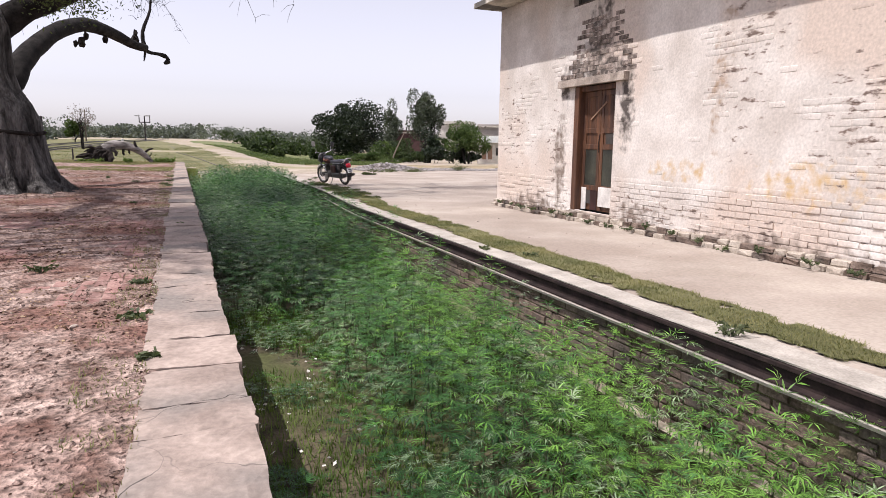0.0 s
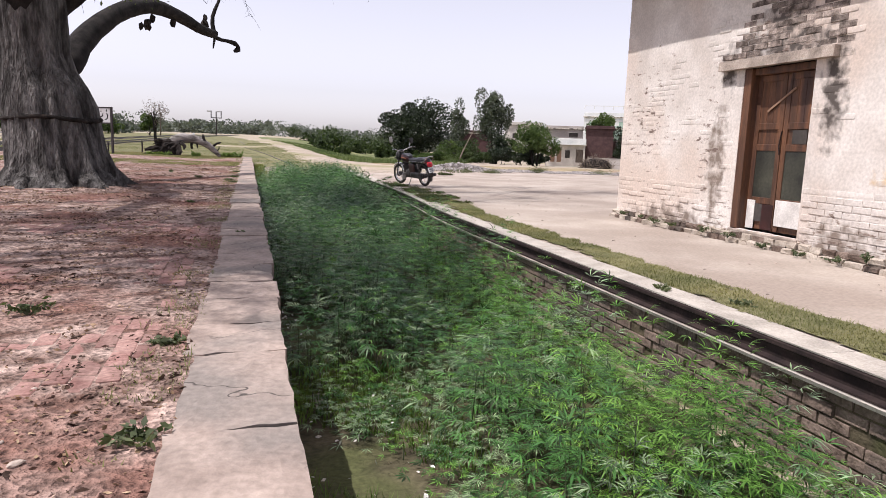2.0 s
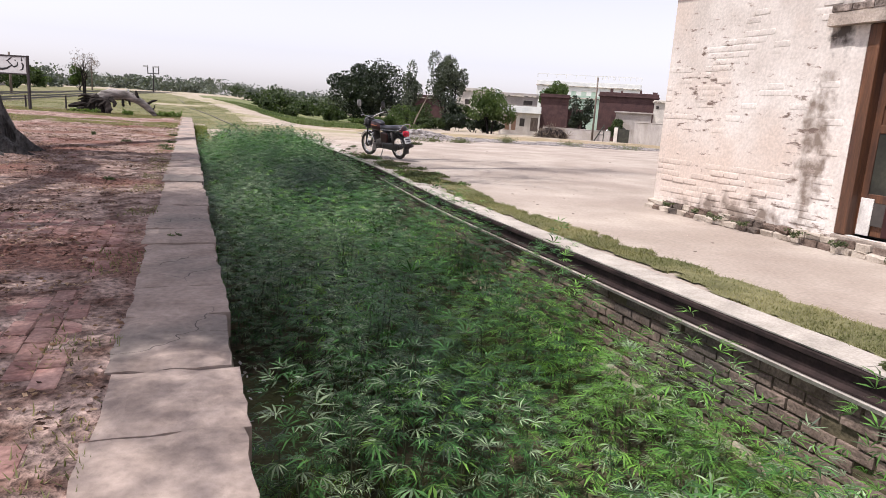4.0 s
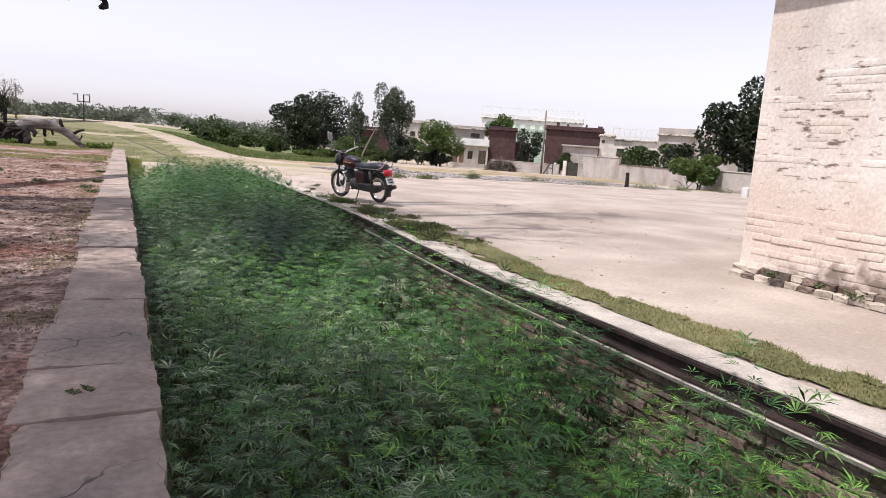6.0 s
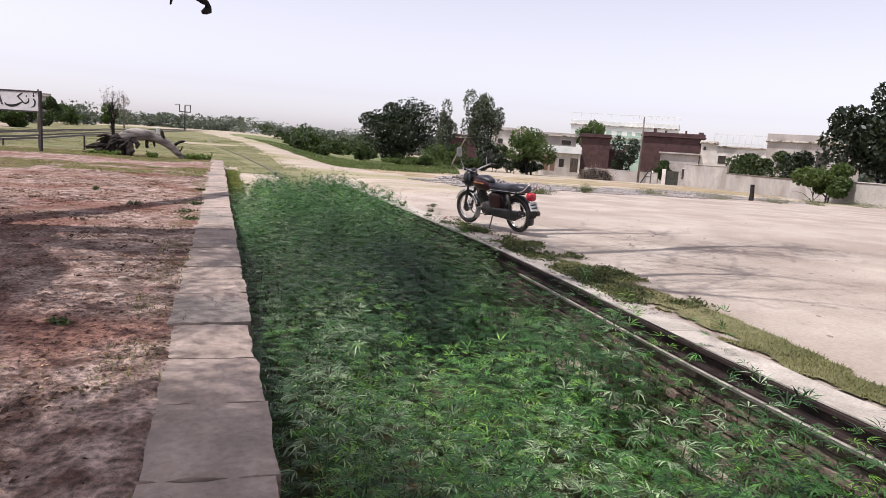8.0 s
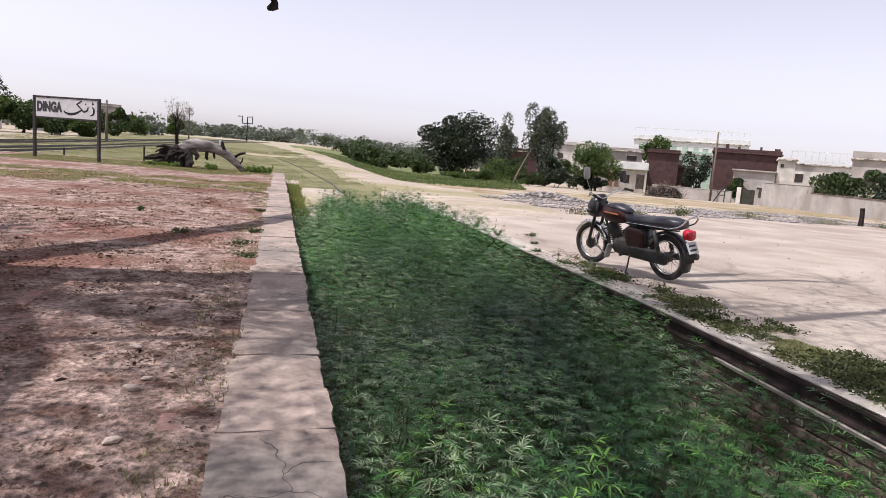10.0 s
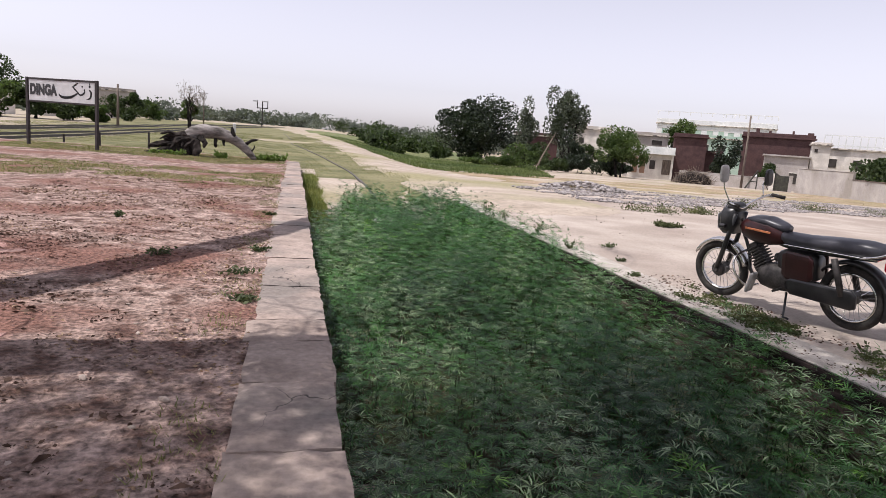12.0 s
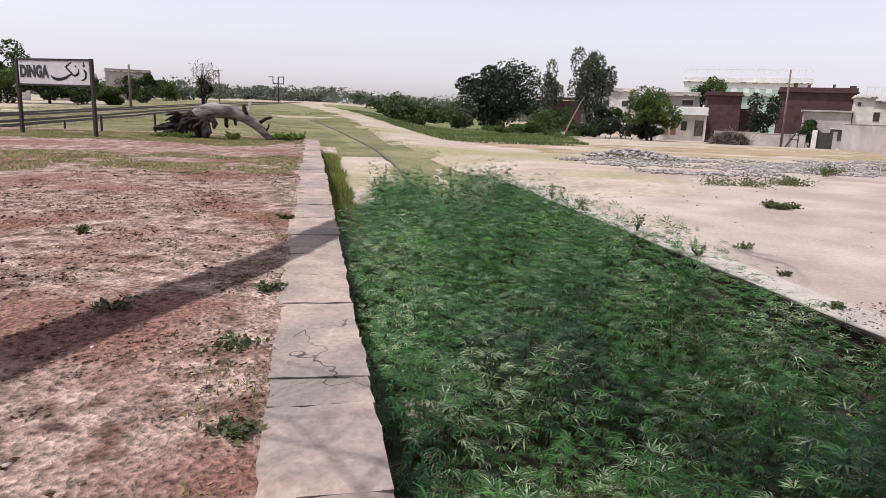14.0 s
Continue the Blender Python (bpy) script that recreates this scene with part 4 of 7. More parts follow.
def cover(x, y):
    """How tall the growth is at a place: 0 where the floor lies bare."""
    e = edge_x(y)
    u = x / e
    h = 0.68 + 0.22 * noise.noise(Vector((x * 1.3, y * 1.0, 0))) + 0.14 * noise.noise(Vector((x * 0.35, y * 0.35, 9)))
    rag = 0.3 * noise.noise(Vector((x * 2, y * 2, 5)))
    bare = smooth(9.8, 9.3, y + 0.35 * noise.noise(Vector((x * 2, y * 2, 1)))) * smooth(1.3, 0.95, x + rag)
    bare2 = smooth(12.6, 11.9, y) * smooth(9.9, 10.4, y) * smooth(0.75, 0.5, x + rag)
    h *= 1 + 0.32 * smooth(9.2, 9.9, y) * smooth(14, 12, y) * smooth(2.0, 1.2, x)
    h *= 1 - max(0.76 * bare, 0.9 * bare2)
    h *= 1 - 0.7 * smooth(0.76, 0.98, u) * smooth(13.5, 9, y) * smooth(5.4, 7.2, y)
    h *= 1 + 0.2 * smooth(13, 15.5, y) * smooth(0.55, 0.9, u)
    h *= 1 - 0.5 * smooth(0.12, 0.4, noise.noise(Vector((x * 0.95, y * 0.75, 20)))) * smooth(0.95, 0.7, u) * smooth(30, 26, y)
    h *= 1 - 0.3 * smooth(0.13, 0.0, u)
    h *= 1 + 0.14 * smooth(12, 18, y) + 0.2 * smooth(19, 27, y) + 0.3 * smooth(19.0, 21.5, y) * smooth(0.6, 0.88, u)
    end = y + 0.6 * u + 1.1 * noise.noise(Vector((x * 1.5, y * 0.6, 2)))
    h *= 1 - smooth(33.6, 35.4, end)
    h *= 1 - 0.95 * smooth(1.0, 0.65, x + 0.6 * rag) * smooth(28.5, 31.5, y)
    return h


sets = {"near": [], "pale": [], "bright": [], "far": []}
stems = []
y = 0.2
while y < 36.5:
    step = 0.2 if y < 25 else 0.19
    x = 0.1
    while x < edge_x(y) - 0.05:
        gx, gy = x + rng.uniform(-0.12, 0.12), y + rng.uniform(-0.12, 0.12)
        h = (cover(gx, gy) * rng.uniform(0.6, 1.3)) * (1 + 0.55 * noise.noise(Vector((gx * 2.3, gy * 2.0, 12))))
        if gy > 17:
            h = min(h * (1 + 0.2 * smooth(23.5, 27, gy)), rng.uniform(0.66, 0.9) + 0.26 * smooth(23.5, 27, gy) + 0.1 * smooth(19.5, 21.5, gy) * smooth(0.7, 0.9, gx / edge_x(gy)) + 0.35 * noise.noise(Vector((gx * 1.8, gy * 1.8, 3))))
        if h > 0.14:
            far = gy > 29.5
            P = (FAR_PLANTS if far else PLANTS)[rng.integers(0, 6 if far else 10)]
            a, s = rng.uniform(0, 6.28), min(1.25, max(0.75, h / 0.66)) * rng.uniform(0.85, 1.15)
            c, sn = math.cos(a), math.sin(a)
            q = P.copy()
            tilt = rng.normal(0, 0.08, 2)
            z = q[..., 2] * h
            X, Y = (q[..., 0] * c - q[..., 1] * sn) * s + tilt[0] * z, (q[..., 0] * sn + q[..., 1] * c) * s + tilt[1] * z
            q = np.stack([np.clip(X + gx, 0.03, edge_x(gy) - 0.02 + 0.05 * smooth(12, 15, gy)), Y + gy, z - 0.84], -1)
            k = rng.random()
            # Chance of the sunlit leaf colour, highest by the dock wall at low y.
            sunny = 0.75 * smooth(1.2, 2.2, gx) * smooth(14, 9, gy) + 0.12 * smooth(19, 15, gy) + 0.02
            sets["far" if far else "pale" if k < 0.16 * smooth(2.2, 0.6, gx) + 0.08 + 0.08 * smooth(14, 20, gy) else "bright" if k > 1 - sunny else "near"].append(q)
            if gy < 27:
                stems.append((gx, gy, h, tilt[0] * h, tilt[1] * h))
        x += step
    y += step
y = 20.3
while y < 33.5:
    gx, gy, h = edge_x(y) - rng.uniform(0.06, 0.22), y + rng.uniform(-0.05, 0.05), rng.uniform(0.74, 0.92)
    P = PLANTS[rng.integers(0, 10)]
    a = rng.uniform(0, 6.28)
    X, Y = P[..., 0] * math.cos(a) - P[..., 1] * math.sin(a), P[..., 0] * math.sin(a) + P[..., 1] * math.cos(a)
    sets["near" if rng.random() < 0.8 else "pale"].append(np.stack([np.minimum(X + gx, edge_x(gy) + 0.02), Y + gy, P[..., 2] * h - 0.84], -1))
    stems.append((gx, gy, h, 0.0, 0.0))
    y += 0.11
for key, name, m, label in (("near", "hemp", "hemp", "dense green wild hemp filling the trench"), ("pale", "hemp", "hemp_pale", "dusty grey-green wild hemp plants in the trench, leaf highlights put into their colour"), ("bright", "hemp", "hemp_sunlit", "wild hemp along the dock wall, sunlight put into its yellow-green leaf colour"), ("far", "hemp", "hemp", "green wild hemp at the far end of the trench")):
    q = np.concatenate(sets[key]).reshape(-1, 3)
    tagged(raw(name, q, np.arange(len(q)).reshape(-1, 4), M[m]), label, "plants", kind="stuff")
st = np.array(stems)
ring = np.array([(0.006, 0), (-0.003, 0.005), (-0.003, -0.005)])
lo = np.concatenate([st[:, None, :2] + ring, np.full((len(st), 3, 1), -0.86)], -1)
hi = np.concatenate([st[:, None, :2] + st[:, None, 3:5] * 0.5 + ring * 0.6, (st[:, 2] * 0.55 - 0.86)[:, None, None] * np.ones((1, 3, 1))], -1)
v = np.concatenate([lo, hi], 1).reshape(-1, 3)
f = (np.arange(len(st)) * 6)[:, None, None] + np.array([(0, 1, 4, 3), (1, 2, 5, 4), (2, 0, 3, 5)])
tagged(raw("hemp_stems", v, f.reshape(-1, 4), M["hemp_stem"]), "thin green stems of the wild hemp", "plants", kind="stuff")


# ---- grass, low weeds, litter ----
def blades(spots, h, w, rng, lean=0.5):
    n = len(spots)
    a = rng.uniform(0, 6.28, n)
    d, s = np.stack([np.cos(a), np.sin(a)], 1), np.stack([-np.sin(a), np.cos(a)], 1)
    hh = h * rng.uniform(0.5, 1.4, n)
    ln = hh * lean * rng.uniform(0.2, 1.3, n)
    p = np.asarray(spots)
    b0, b1, tip = p.copy(), p.copy(), p.copy()
    b0[:, :2] += s * w; b1[:, :2] -= s * w
    tip[:, :2] += d * ln[:, None]; tip[:, 2] += hh
    return np.stack([b0, b1, tip], 1).reshape(-1, 3), np.arange(3 * n).reshape(n, 3)


def scatter(n, fx, fy, fz, keep=lambda x, y: True):
    out = []
    tries = 0
    while len(out) < n and tries < n * 12:
        tries += 1
        y = rng.uniform(*fy)
        x = rng.uniform(*(fx(y) if callable(fx) else fx))
        if keep(x, y):
            out.append((x, y, fz(x, y)))
    return np.array(out)


def nz(x, y, s, k=0.0):
    return noise.noise(Vector((x * s, y * s, k)))


pts = scatter(42000, lambda y: (edge_x(y) + 0.22, edge_x(y) + 0.86), (3, 30), lambda x, y: -0.005,
              lambda x, y: verge_cut((x - edge_x(y) - 0.22) / 0.64, y))
v, f = blades(pts, 0.028, 0.004, rng, 1.6)
tagged(raw("verge_grass", v, f, M["grass"]), "strip of dry yellow-green grass along the dock", "grass", kind="stuff")
pts = scatter(6000, (0.05, 1.3), (3.5, 10.2), lambda x, y: -0.84, lambda x, y: nz(x, y, 1.1, 3) > -0.1)
v, f = blades(pts, 0.1, 0.006, rng, 0.7)
tagged(raw("trench_grass", v, f, M["grass_green"]), "low green grass on the bare trench floor", "grass", kind="stuff")
pts = scatter(16000, (0.05, 2.6), (28, 44.5), lambda x, y: ground_height(x, y) - 0.02, lambda x, y: x < 0.6 + 0.25 * nz(x, y, 1) or (y < 37.5 and x > 1.4 and nz(x, y, 0.9) > -0.1))
v, f = blades(pts, 0.22, 0.012, rng, 0.7)
tagged(raw("trench_grass", v, f, M["end_grass"]), "yellow-green grass where the trench runs out", "grass", kind="stuff")
pts = scatter(70000, (-30, 8), (44.5, 110), lambda x, y: land(x, y) + 0.03,
              lambda x, y: (y > 50 or x > 0) and abs(x - track_x(y)) > 0.3 and x < road_x(y) - 1.3 + nz(x, y, 0.5) and nz(x, y, 0.25, 1) + 0.4 * nz(x, y, 1.2) > -0.12)
v, f = blades(pts, 0.05, 0.012, rng, 1.6)
tagged(raw("bank_grass", v, f, M["bank_grass"]), "dry grass on the railway bank", "grass", kind="stuff")
pts = scatter(42000, (-11, -0.6), (32, 48.5), lambda x, y: platform_z(x, y), lambda x, y: (abs(y - 35.4) < 1.3 + 1.4 * nz(x, y, 0.4, 2) and nz(x, y, 1.3, 5) > -0.22) or nz(x, y, 0.5, 6) + smooth(41, 46, y) - 0.5 * smooth(44, 42, y) > 0.3 or (abs(y - 37.8) < 0.7 + nz(x, y, 0.7) and nz(x, y, 1.5) > -0.2))
v, f = blades(pts, 0.035, 0.011, rng, 1.8)
tagged(raw("platform_grass", v, f, M["grass"]), "thin yellowed grass at the platform's end", "grass", kind="stuff")
pts = scatter(30000, lambda y: (road_x(y) + 2.5, 10 + (y - 40) * 0.35), (60, 150), lambda x, y: land(x, y) + 0.05, lambda x, y: nz(x, y, 0.2, 8) > -0.25)
v, f = blades(pts, 0.17, 0.035, rng, 0.9)
tagged(raw("field_grass", v, f, M["field_leaf"]), "rough green growth over the field", "grass", kind="stuff")


def clump(name, label, x, y, z, r, h, n, leaf, seed, flat=0.3, size=0.03):
    """A low weed: a rosette of small leaves on thin stems."""
    g = np.random.default_rng(seed)
    root = thing(name, label, "weed", pose(x, y, z))
    bm = bmesh.new()
    tips = []
    for i in range(9):
        a, rr = g.uniform(0, 6.28), r * g.uniform(0.3, 1)
        e = (math.cos(a) * rr, math.sin(a) * rr, h * g.uniform(0.4, 1))
        tips.append(e)
        add_tube(bm, curve([(0, 0, -0.01), (e[0] * 0.5, e[1] * 0.5, e[2] * 0.7), e], 4), [0.005, 0.004, 0.003, 0.002], 3)
    part("stalk", bm, M["hemp_stem"], root)
    tips = np.array(tips)
    k = g.integers(0, len(tips), n)
    p = tips[k] * g.uniform(0.4, 1.05, (n, 1)) + g.normal(0, r * 0.13, (n, 3)) * (1, 1, 0.6)
    p[:, 2] = np.abs(p[:, 2])
    v, f = leaf_cards(p, size, g, flat)
    ob = raw("foliage", v, f, M[leaf])
    ob.parent = root
    return root


for i, (x, y, r, h) in enumerate([(-1.55, 9.05, 0.17, 0.12), (-1.59, 24.76, 0.2, 0.1), (-0.62, 7.0, 0.16, 0.06), (-0.72, 24.0, 0.26, 0.08), (-0.62, 25.2, 0.2, 0.08), (-0.65, 22.9, 0.2, 0.07),
                                  (-0.5, 6.0, 0.1, 0.05), (-1.45, 5.6, 0.16, 0.05), (-0.3, 13.0, 0.07, 0.03), (-0.6, 28.5, 0.15, 0.08), (-1.2, 17.1, 0.12, 0.05), (-2.6, 27.5, 0.12, 0.12), (-0.66, 8.3, 0.14, 0.05)]):
    clump("weed_clump", "small dusty green weed growing out of the platform earth", x, y, platform_z(x, y), r * 0.8, h * 0.8, 110, "weed", 60 + i, 0.3, 0.022)
for i in range(16):
    y = 6.4 + i * 0.55 + rnd.uniform(-0.2, 0.2)
    clump("weed_clump", "small green weed at the foot of the shed wall", WX - 0.16 + rnd.uniform(-0.08, 0.02), y, 0.0 + rnd.uniform(0, 0.1), rnd.uniform(0.06, 0.15), rnd.uniform(0.04, 0.1), 70, "weed", 90 + i, 0.3, 0.018)
for i, (dx, y, r, h) in enumerate([(0.42, 8.6, 0.14, 0.07), (0.3, 19.6, 0.22, 0.1), (0.45, 20.4, 0.22, 0.12), (0.6, 21.6, 0.2, 0.1), (0.4, 18.8, 0.2, 0.1), (0.5, 17.9, 0.2, 0.1), (0.15, 24.4, 0.14, 0.08), (0.1, 26.2, 0.12, 0.2), (0.12, 27.6, 0.12, 0.3), (0.5, 25.4, 0.1, 0.06), (0.9, 26.6, 0.24, 0.08), (0.08, 9.2, 0.14, 0.1), (0.06, 5.2, 0.16, 0.14), (0.1, 29.3, 0.14, 0.3), (0.05, 30.5, 0.2, 0.35)]):
    clump("weed_clump", "dusty weed rooted along the dock's edge", edge_x(y) + dx, y, -0.01, r * 0.8, h * 0.8, 90, "weed", 130 + i, 0.2, 0.02)
pts = scatter(2600, lambda y: (edge_x(y) + 0.12, edge_x(y) + 0.95), (17, 24.2), lambda x, y: 0.012, lambda x, y: nz(x, y, 1.2, 41) + 0.5 * nz(x, y, 4, 2) > 0.02 and not (21.2 < y < 24.2 and x > edge_x(y) + 0.6))
v, f = leaf_cards(np.concatenate([pts + rng.normal(0, 0.035, pts.shape) * (1, 1, 0.35) for _ in range(6)]), 0.017, rng, 0.3)
v[:, 2] = np.maximum(v[:, 2], 0.0)
tagged(raw("dock_weeds", v, f, M["dock_weed"]), "low dusty weeds creeping over the dock's edge", "weeds", kind="stuff")
pts = scatter(1300, lambda y: (edge_x(y) + 0.02, edge_x(y) + 0.8), (17, 24.5), lambda x, y: 0.008, lambda x, y: nz(x, y, 0.9, 44) + 0.5 * nz(x, y, 3, 2) > -0.08)
v, f = leaf_cards(pts, 0.014, rng, 0.85)
tagged(raw("dock_litter", v, f, M["debris"]), "dark dirt and dead leaf scraps on the dock's edge", "litter", kind="stuff")
# tall dry stalks above the hemp
for i, (x, y, h) in enumerate([(1.9, 31, 1.05), (2.9, 32, 1.1), (2.3, 28.5, 1.0), (3.3, 29.5, 1.2), (0.9, 33, 0.95), (2.6, 34, 1.2), (1.3, 35, 1.0), (3.2, 27, 1.0), (0.7, 30.5, 0.9), (3.4, 33, 0.9)]):
    clump("tall_weed", "tall thin weed standing above the hemp", x, y, -0.85, 0.12, h, 130, "weed", 170 + i, 0.0, 0.025)

pts = scatter(11000, (-5, -0.5), (3, 34), lambda x, y: platform_z(x, y) + 0.008, lambda x, y: nz(x, y, 0.9, 4) + 0.6 * nz(x, y, 3, 1) > 0.1)
v, f = leaf_cards(pts, 0.014, rng, 0.85)
tagged(raw("leaf_litter", v, f, M["litter"]), "dry brown leaves and bark scraps on the platform", "litter", kind="stuff")
pts = scatter(150, (0.1, 1.2), (5.8, 12.6), lambda x, y: -0.8, lambda x, y: cover(x, y) < 0.2)
v, f = leaf_cards(pts, 0.02, rng, 0.7)
tagged(raw("leaf_litter", v, f, M["white_board"]), "pale scraps of litter on the trench floor", "litter", kind="stuff")


def pebbles(name, label, pts, lo, hi, material):
    bm = bmesh.new()
    bmesh.ops.create_icosphere(bm, subdivisions=1, radius=1)
    v0 = np.array([tuple(v.co) for v in bm.verts])
    f0 = np.array([[v.index for v in f.verts] for f in bm.faces])
    bm.free()
    n = len(pts)
    s = rng.uniform(lo, hi, (n, 1, 1)) * rng.uniform(0.6, 1.3, (n, 1, 3)) * (1, 1, 0.6)
    jit = rng.uniform(0.75, 1.2, (n, len(v0), 1))
    v = v0[None] * jit * s + np.asarray(pts)[:, None]
    f = f0[None] + (np.arange(n) * len(v0))[:, None, None]
    return tagged(raw(name, v.reshape(-1, 3), f.reshape(-1, 3), M[material]), label, "stones", kind="stuff")


pts = scatter(15000, (-5, -0.5), (3, 34), lambda x, y: platform_z(x, y) + 0.006, lambda x, y: nz(x, y, 0.8, 14) + 0.7 * nz(x, y, 2.6, 3) + 0.8 * nz(x, y, 8, 5) > 0.38)
v, f = leaf_cards(pts, 0.011 * np.exp(rng.normal(0, 0.5, len(pts))), rng, 0.8, 0.45)
tagged(raw("bark_scraps", v, f, M["debris"]), "dark scraps of bark trodden into the platform earth", "litter", kind="stuff")
pts = scatter(5000, (-0.85, -0.5), (3, 46), lambda x, y: platform_z(x, y), lambda x, y: nz(x, y, 1.1, 21) + 0.5 * nz(x, y, 4, 1) > 0.08)
v, f = blades(pts, 0.03, 0.004, rng, 1.3)
tagged(raw("kerb_grass", v, f, M["grass"]), "thin dry grass along the back of the kerb", "grass", kind="stuff")
pebbles("earth_clods", "small clods of red earth on the platform", scatter(15000, (-5, -0.55), (3, 34), lambda x, y: platform_z(x, y), lambda x, y: nz(x, y, 0.9, 31) + 0.6 * nz(x, y, 3, 9) > 0.05), 0.006, 0.026, "platform")
pebbles("pebbles", "small pale stones scattered on the platform", scatter(700, (-5, -0.5), (3, 34), lambda x, y: platform_z(x, y)), 0.006, 0.02, "pebble")
pebbles("pebbles", "small stones on the sandy yard", scatter(500, lambda y: (edge_x(y) + 0.3, 12), (6, 34), lambda x, y: yard_z(x, y)), 0.006, 0.025, "pebble")
pebbles("rubble", "low spread of broken pale rubble beyond the yard", scatter(8000, (8.6, 34), (31, 56), lambda x, y: max(land(x, y), yard_z(x, y)) + 0.02, lambda x, y: abs(y - 40.5 - 0.3 * (x - 9)) < 4.4 + 2.2 * nz(x, y, 0.3) and nz(x, y, 0.5, 2) + 0.5 * nz(x, y, 1.7, 6) > -0.12), 0.018, 0.07, "rubble")
pebbles("rubble", "heap of broken stone beside the dirt road", scatter(500, (11, 15), (44.5, 49), lambda x, y: land(x, y) + 0.05 + 0.3 * smooth(2.2, 0, math.hypot(x - 13, (y - 46.6) * 0.9)), lambda x, y: math.hypot(x - 13, y - 46.6) < 2.2), 0.04, 0.13, "rubble")
for i, (x, y, s) in enumerate([(-1.12, 19.3, 0.05), (-0.95, 18.7, 0.04), (-1.0, 18.55, 0.06), (-1.5, 18.6, 0.04), (-0.95, 17.9, 0.05), (-1.3, 21.2, 0.04), (-0.85, 20.9, 0.04), (-0.25, 6.6, 0.022), (-1.0, 6.9, 0.035), (-0.95, 22.3, 0.035), (-1.2, 22.0, 0.03)]):
    r2 = random.Random(i)
    bm = bmesh.new()
    bmesh.ops.create_icosphere(bm, subdivisions=2, radius=s, matrix=pose(0, 0, 0, 0, 0, r2.uniform(0, 180)) @ Matrix.Diagonal((0.9, 0.5, 0.3, 1)))
    for v_ in bm.verts:
        v_.co *= r2.uniform(0.8, 1.15)
    ob = new("stone_chip", mesh_of("stone_chip", bm, M["pebble"]))
    ob.location = (x, y, platform_z(x, y) + s * 0.2)
    tagged(ob, "pale flat chip of broken stone lying on the platform", "stone", "stone chips on the platform")


# ---- the old tree on the platform ----
rnd = random.Random(77)
rng = np.random.default_rng(77)
big = thing("old_tree", "huge old tree with a fluted grey trunk and arching bare limbs", "tree", pose(0, 0, 0))
bm = bmesh.new()
rings, SIDES = [], 96
for z, r, cx, cy in ((-0.25, 1.55, -4.1, 21.0), (0.0, 1.3, -4.12, 21.0), (0.15, 1.12, -4.14, 21.0), (0.4, 1.0, -4.18, 21.0), (0.8, 0.93, -4.24, 21.0), (1.3, 0.88, -4.3, 21.02), (1.7, 0.86, -4.34, 21.05), (2.1, 0.8, -4.4, 21.05), (2.45, 0.7, -4.5, 21.05), (2.8, 0.66, -4.56, 21.05), (3.3, 0.68, -4.6, 21.05), (3.9, 0.66, -4.6, 21.0), (4.4, 0.5, -4.62, 21.0)):
    ring = []
    for k in range(SIDES):
        a = 2 * math.pi * k / SIDES
        flute = (0.07 * math.sin(7 * a + 0.6 * z) + 0.05 * math.sin(13 * a - z) + 0.04 * math.sin(23 * a + 2.2 * noise.noise(Vector((a, z, 0))))) * (1.0 - 0.12 * z) if z < 4.4 else 0
        flare = 1 + flute * (1.6 if z < 0.3 else 0.8) + 0.05 * noise.noise(Vector((math.cos(a) * 2, math.sin(a) * 2, z * 1.5)))
        ring.append(bm.verts.new((cx + math.cos(a) * r * flare, cy + math.sin(a) * r * flare, z)))
    rings.append(ring)
for a, b in zip(rings, rings[1:]):
    for k in range(SIDES):
        bm.faces.new((a[k], a[(k + 1) % SIDES], b[(k + 1) % SIDES], b[k]))
bm.faces.new(rings[-1])
part("trunk", bm, M["bark"], big, "fluted pale grey trunk", True)
# an old dark band tied round the trunk
bm = bmesh.new()
loop = []
for k in range(41):
    a = 2 * math.pi * k / 40
    r = 0.885 * (1 + 0.055 * math.sin(7 * a + 0.8) + 0.03 * math.sin(13 * a - 1.5))
    loop.append((-4.3 + math.cos(a) * r, 21.03 + math.sin(a) * r, 1.42 + 0.03 * math.sin(3 * a)))
add_tube(bm, loop, 0.05, 6)
part("band", bm, M["char"], big, "dark band round the trunk", True)
# surface roots
for pts in ([(-3.2, 20.6, 0.1), (-2.9, 20.4, 0.0), (-2.6, 20.2, -0.08), (-2.3, 20.1, -0.15)], [(-3.5, 20.15, 0.12), (-3.2, 19.8, 0.0), (-2.9, 19.6, -0.14)], [(-4.6, 19.9, 0.14), (-4.55, 19.5, 0.0), (-4.4, 19.1, -0.14)]):
    part("root", tube(curve(pts, 9), [0.2, 0.17, 0.14, 0.12, 0.1, 0.08, 0.07, 0.05, 0.04], 8, 0.12, rnd), M["bark"], big, smooth=True)

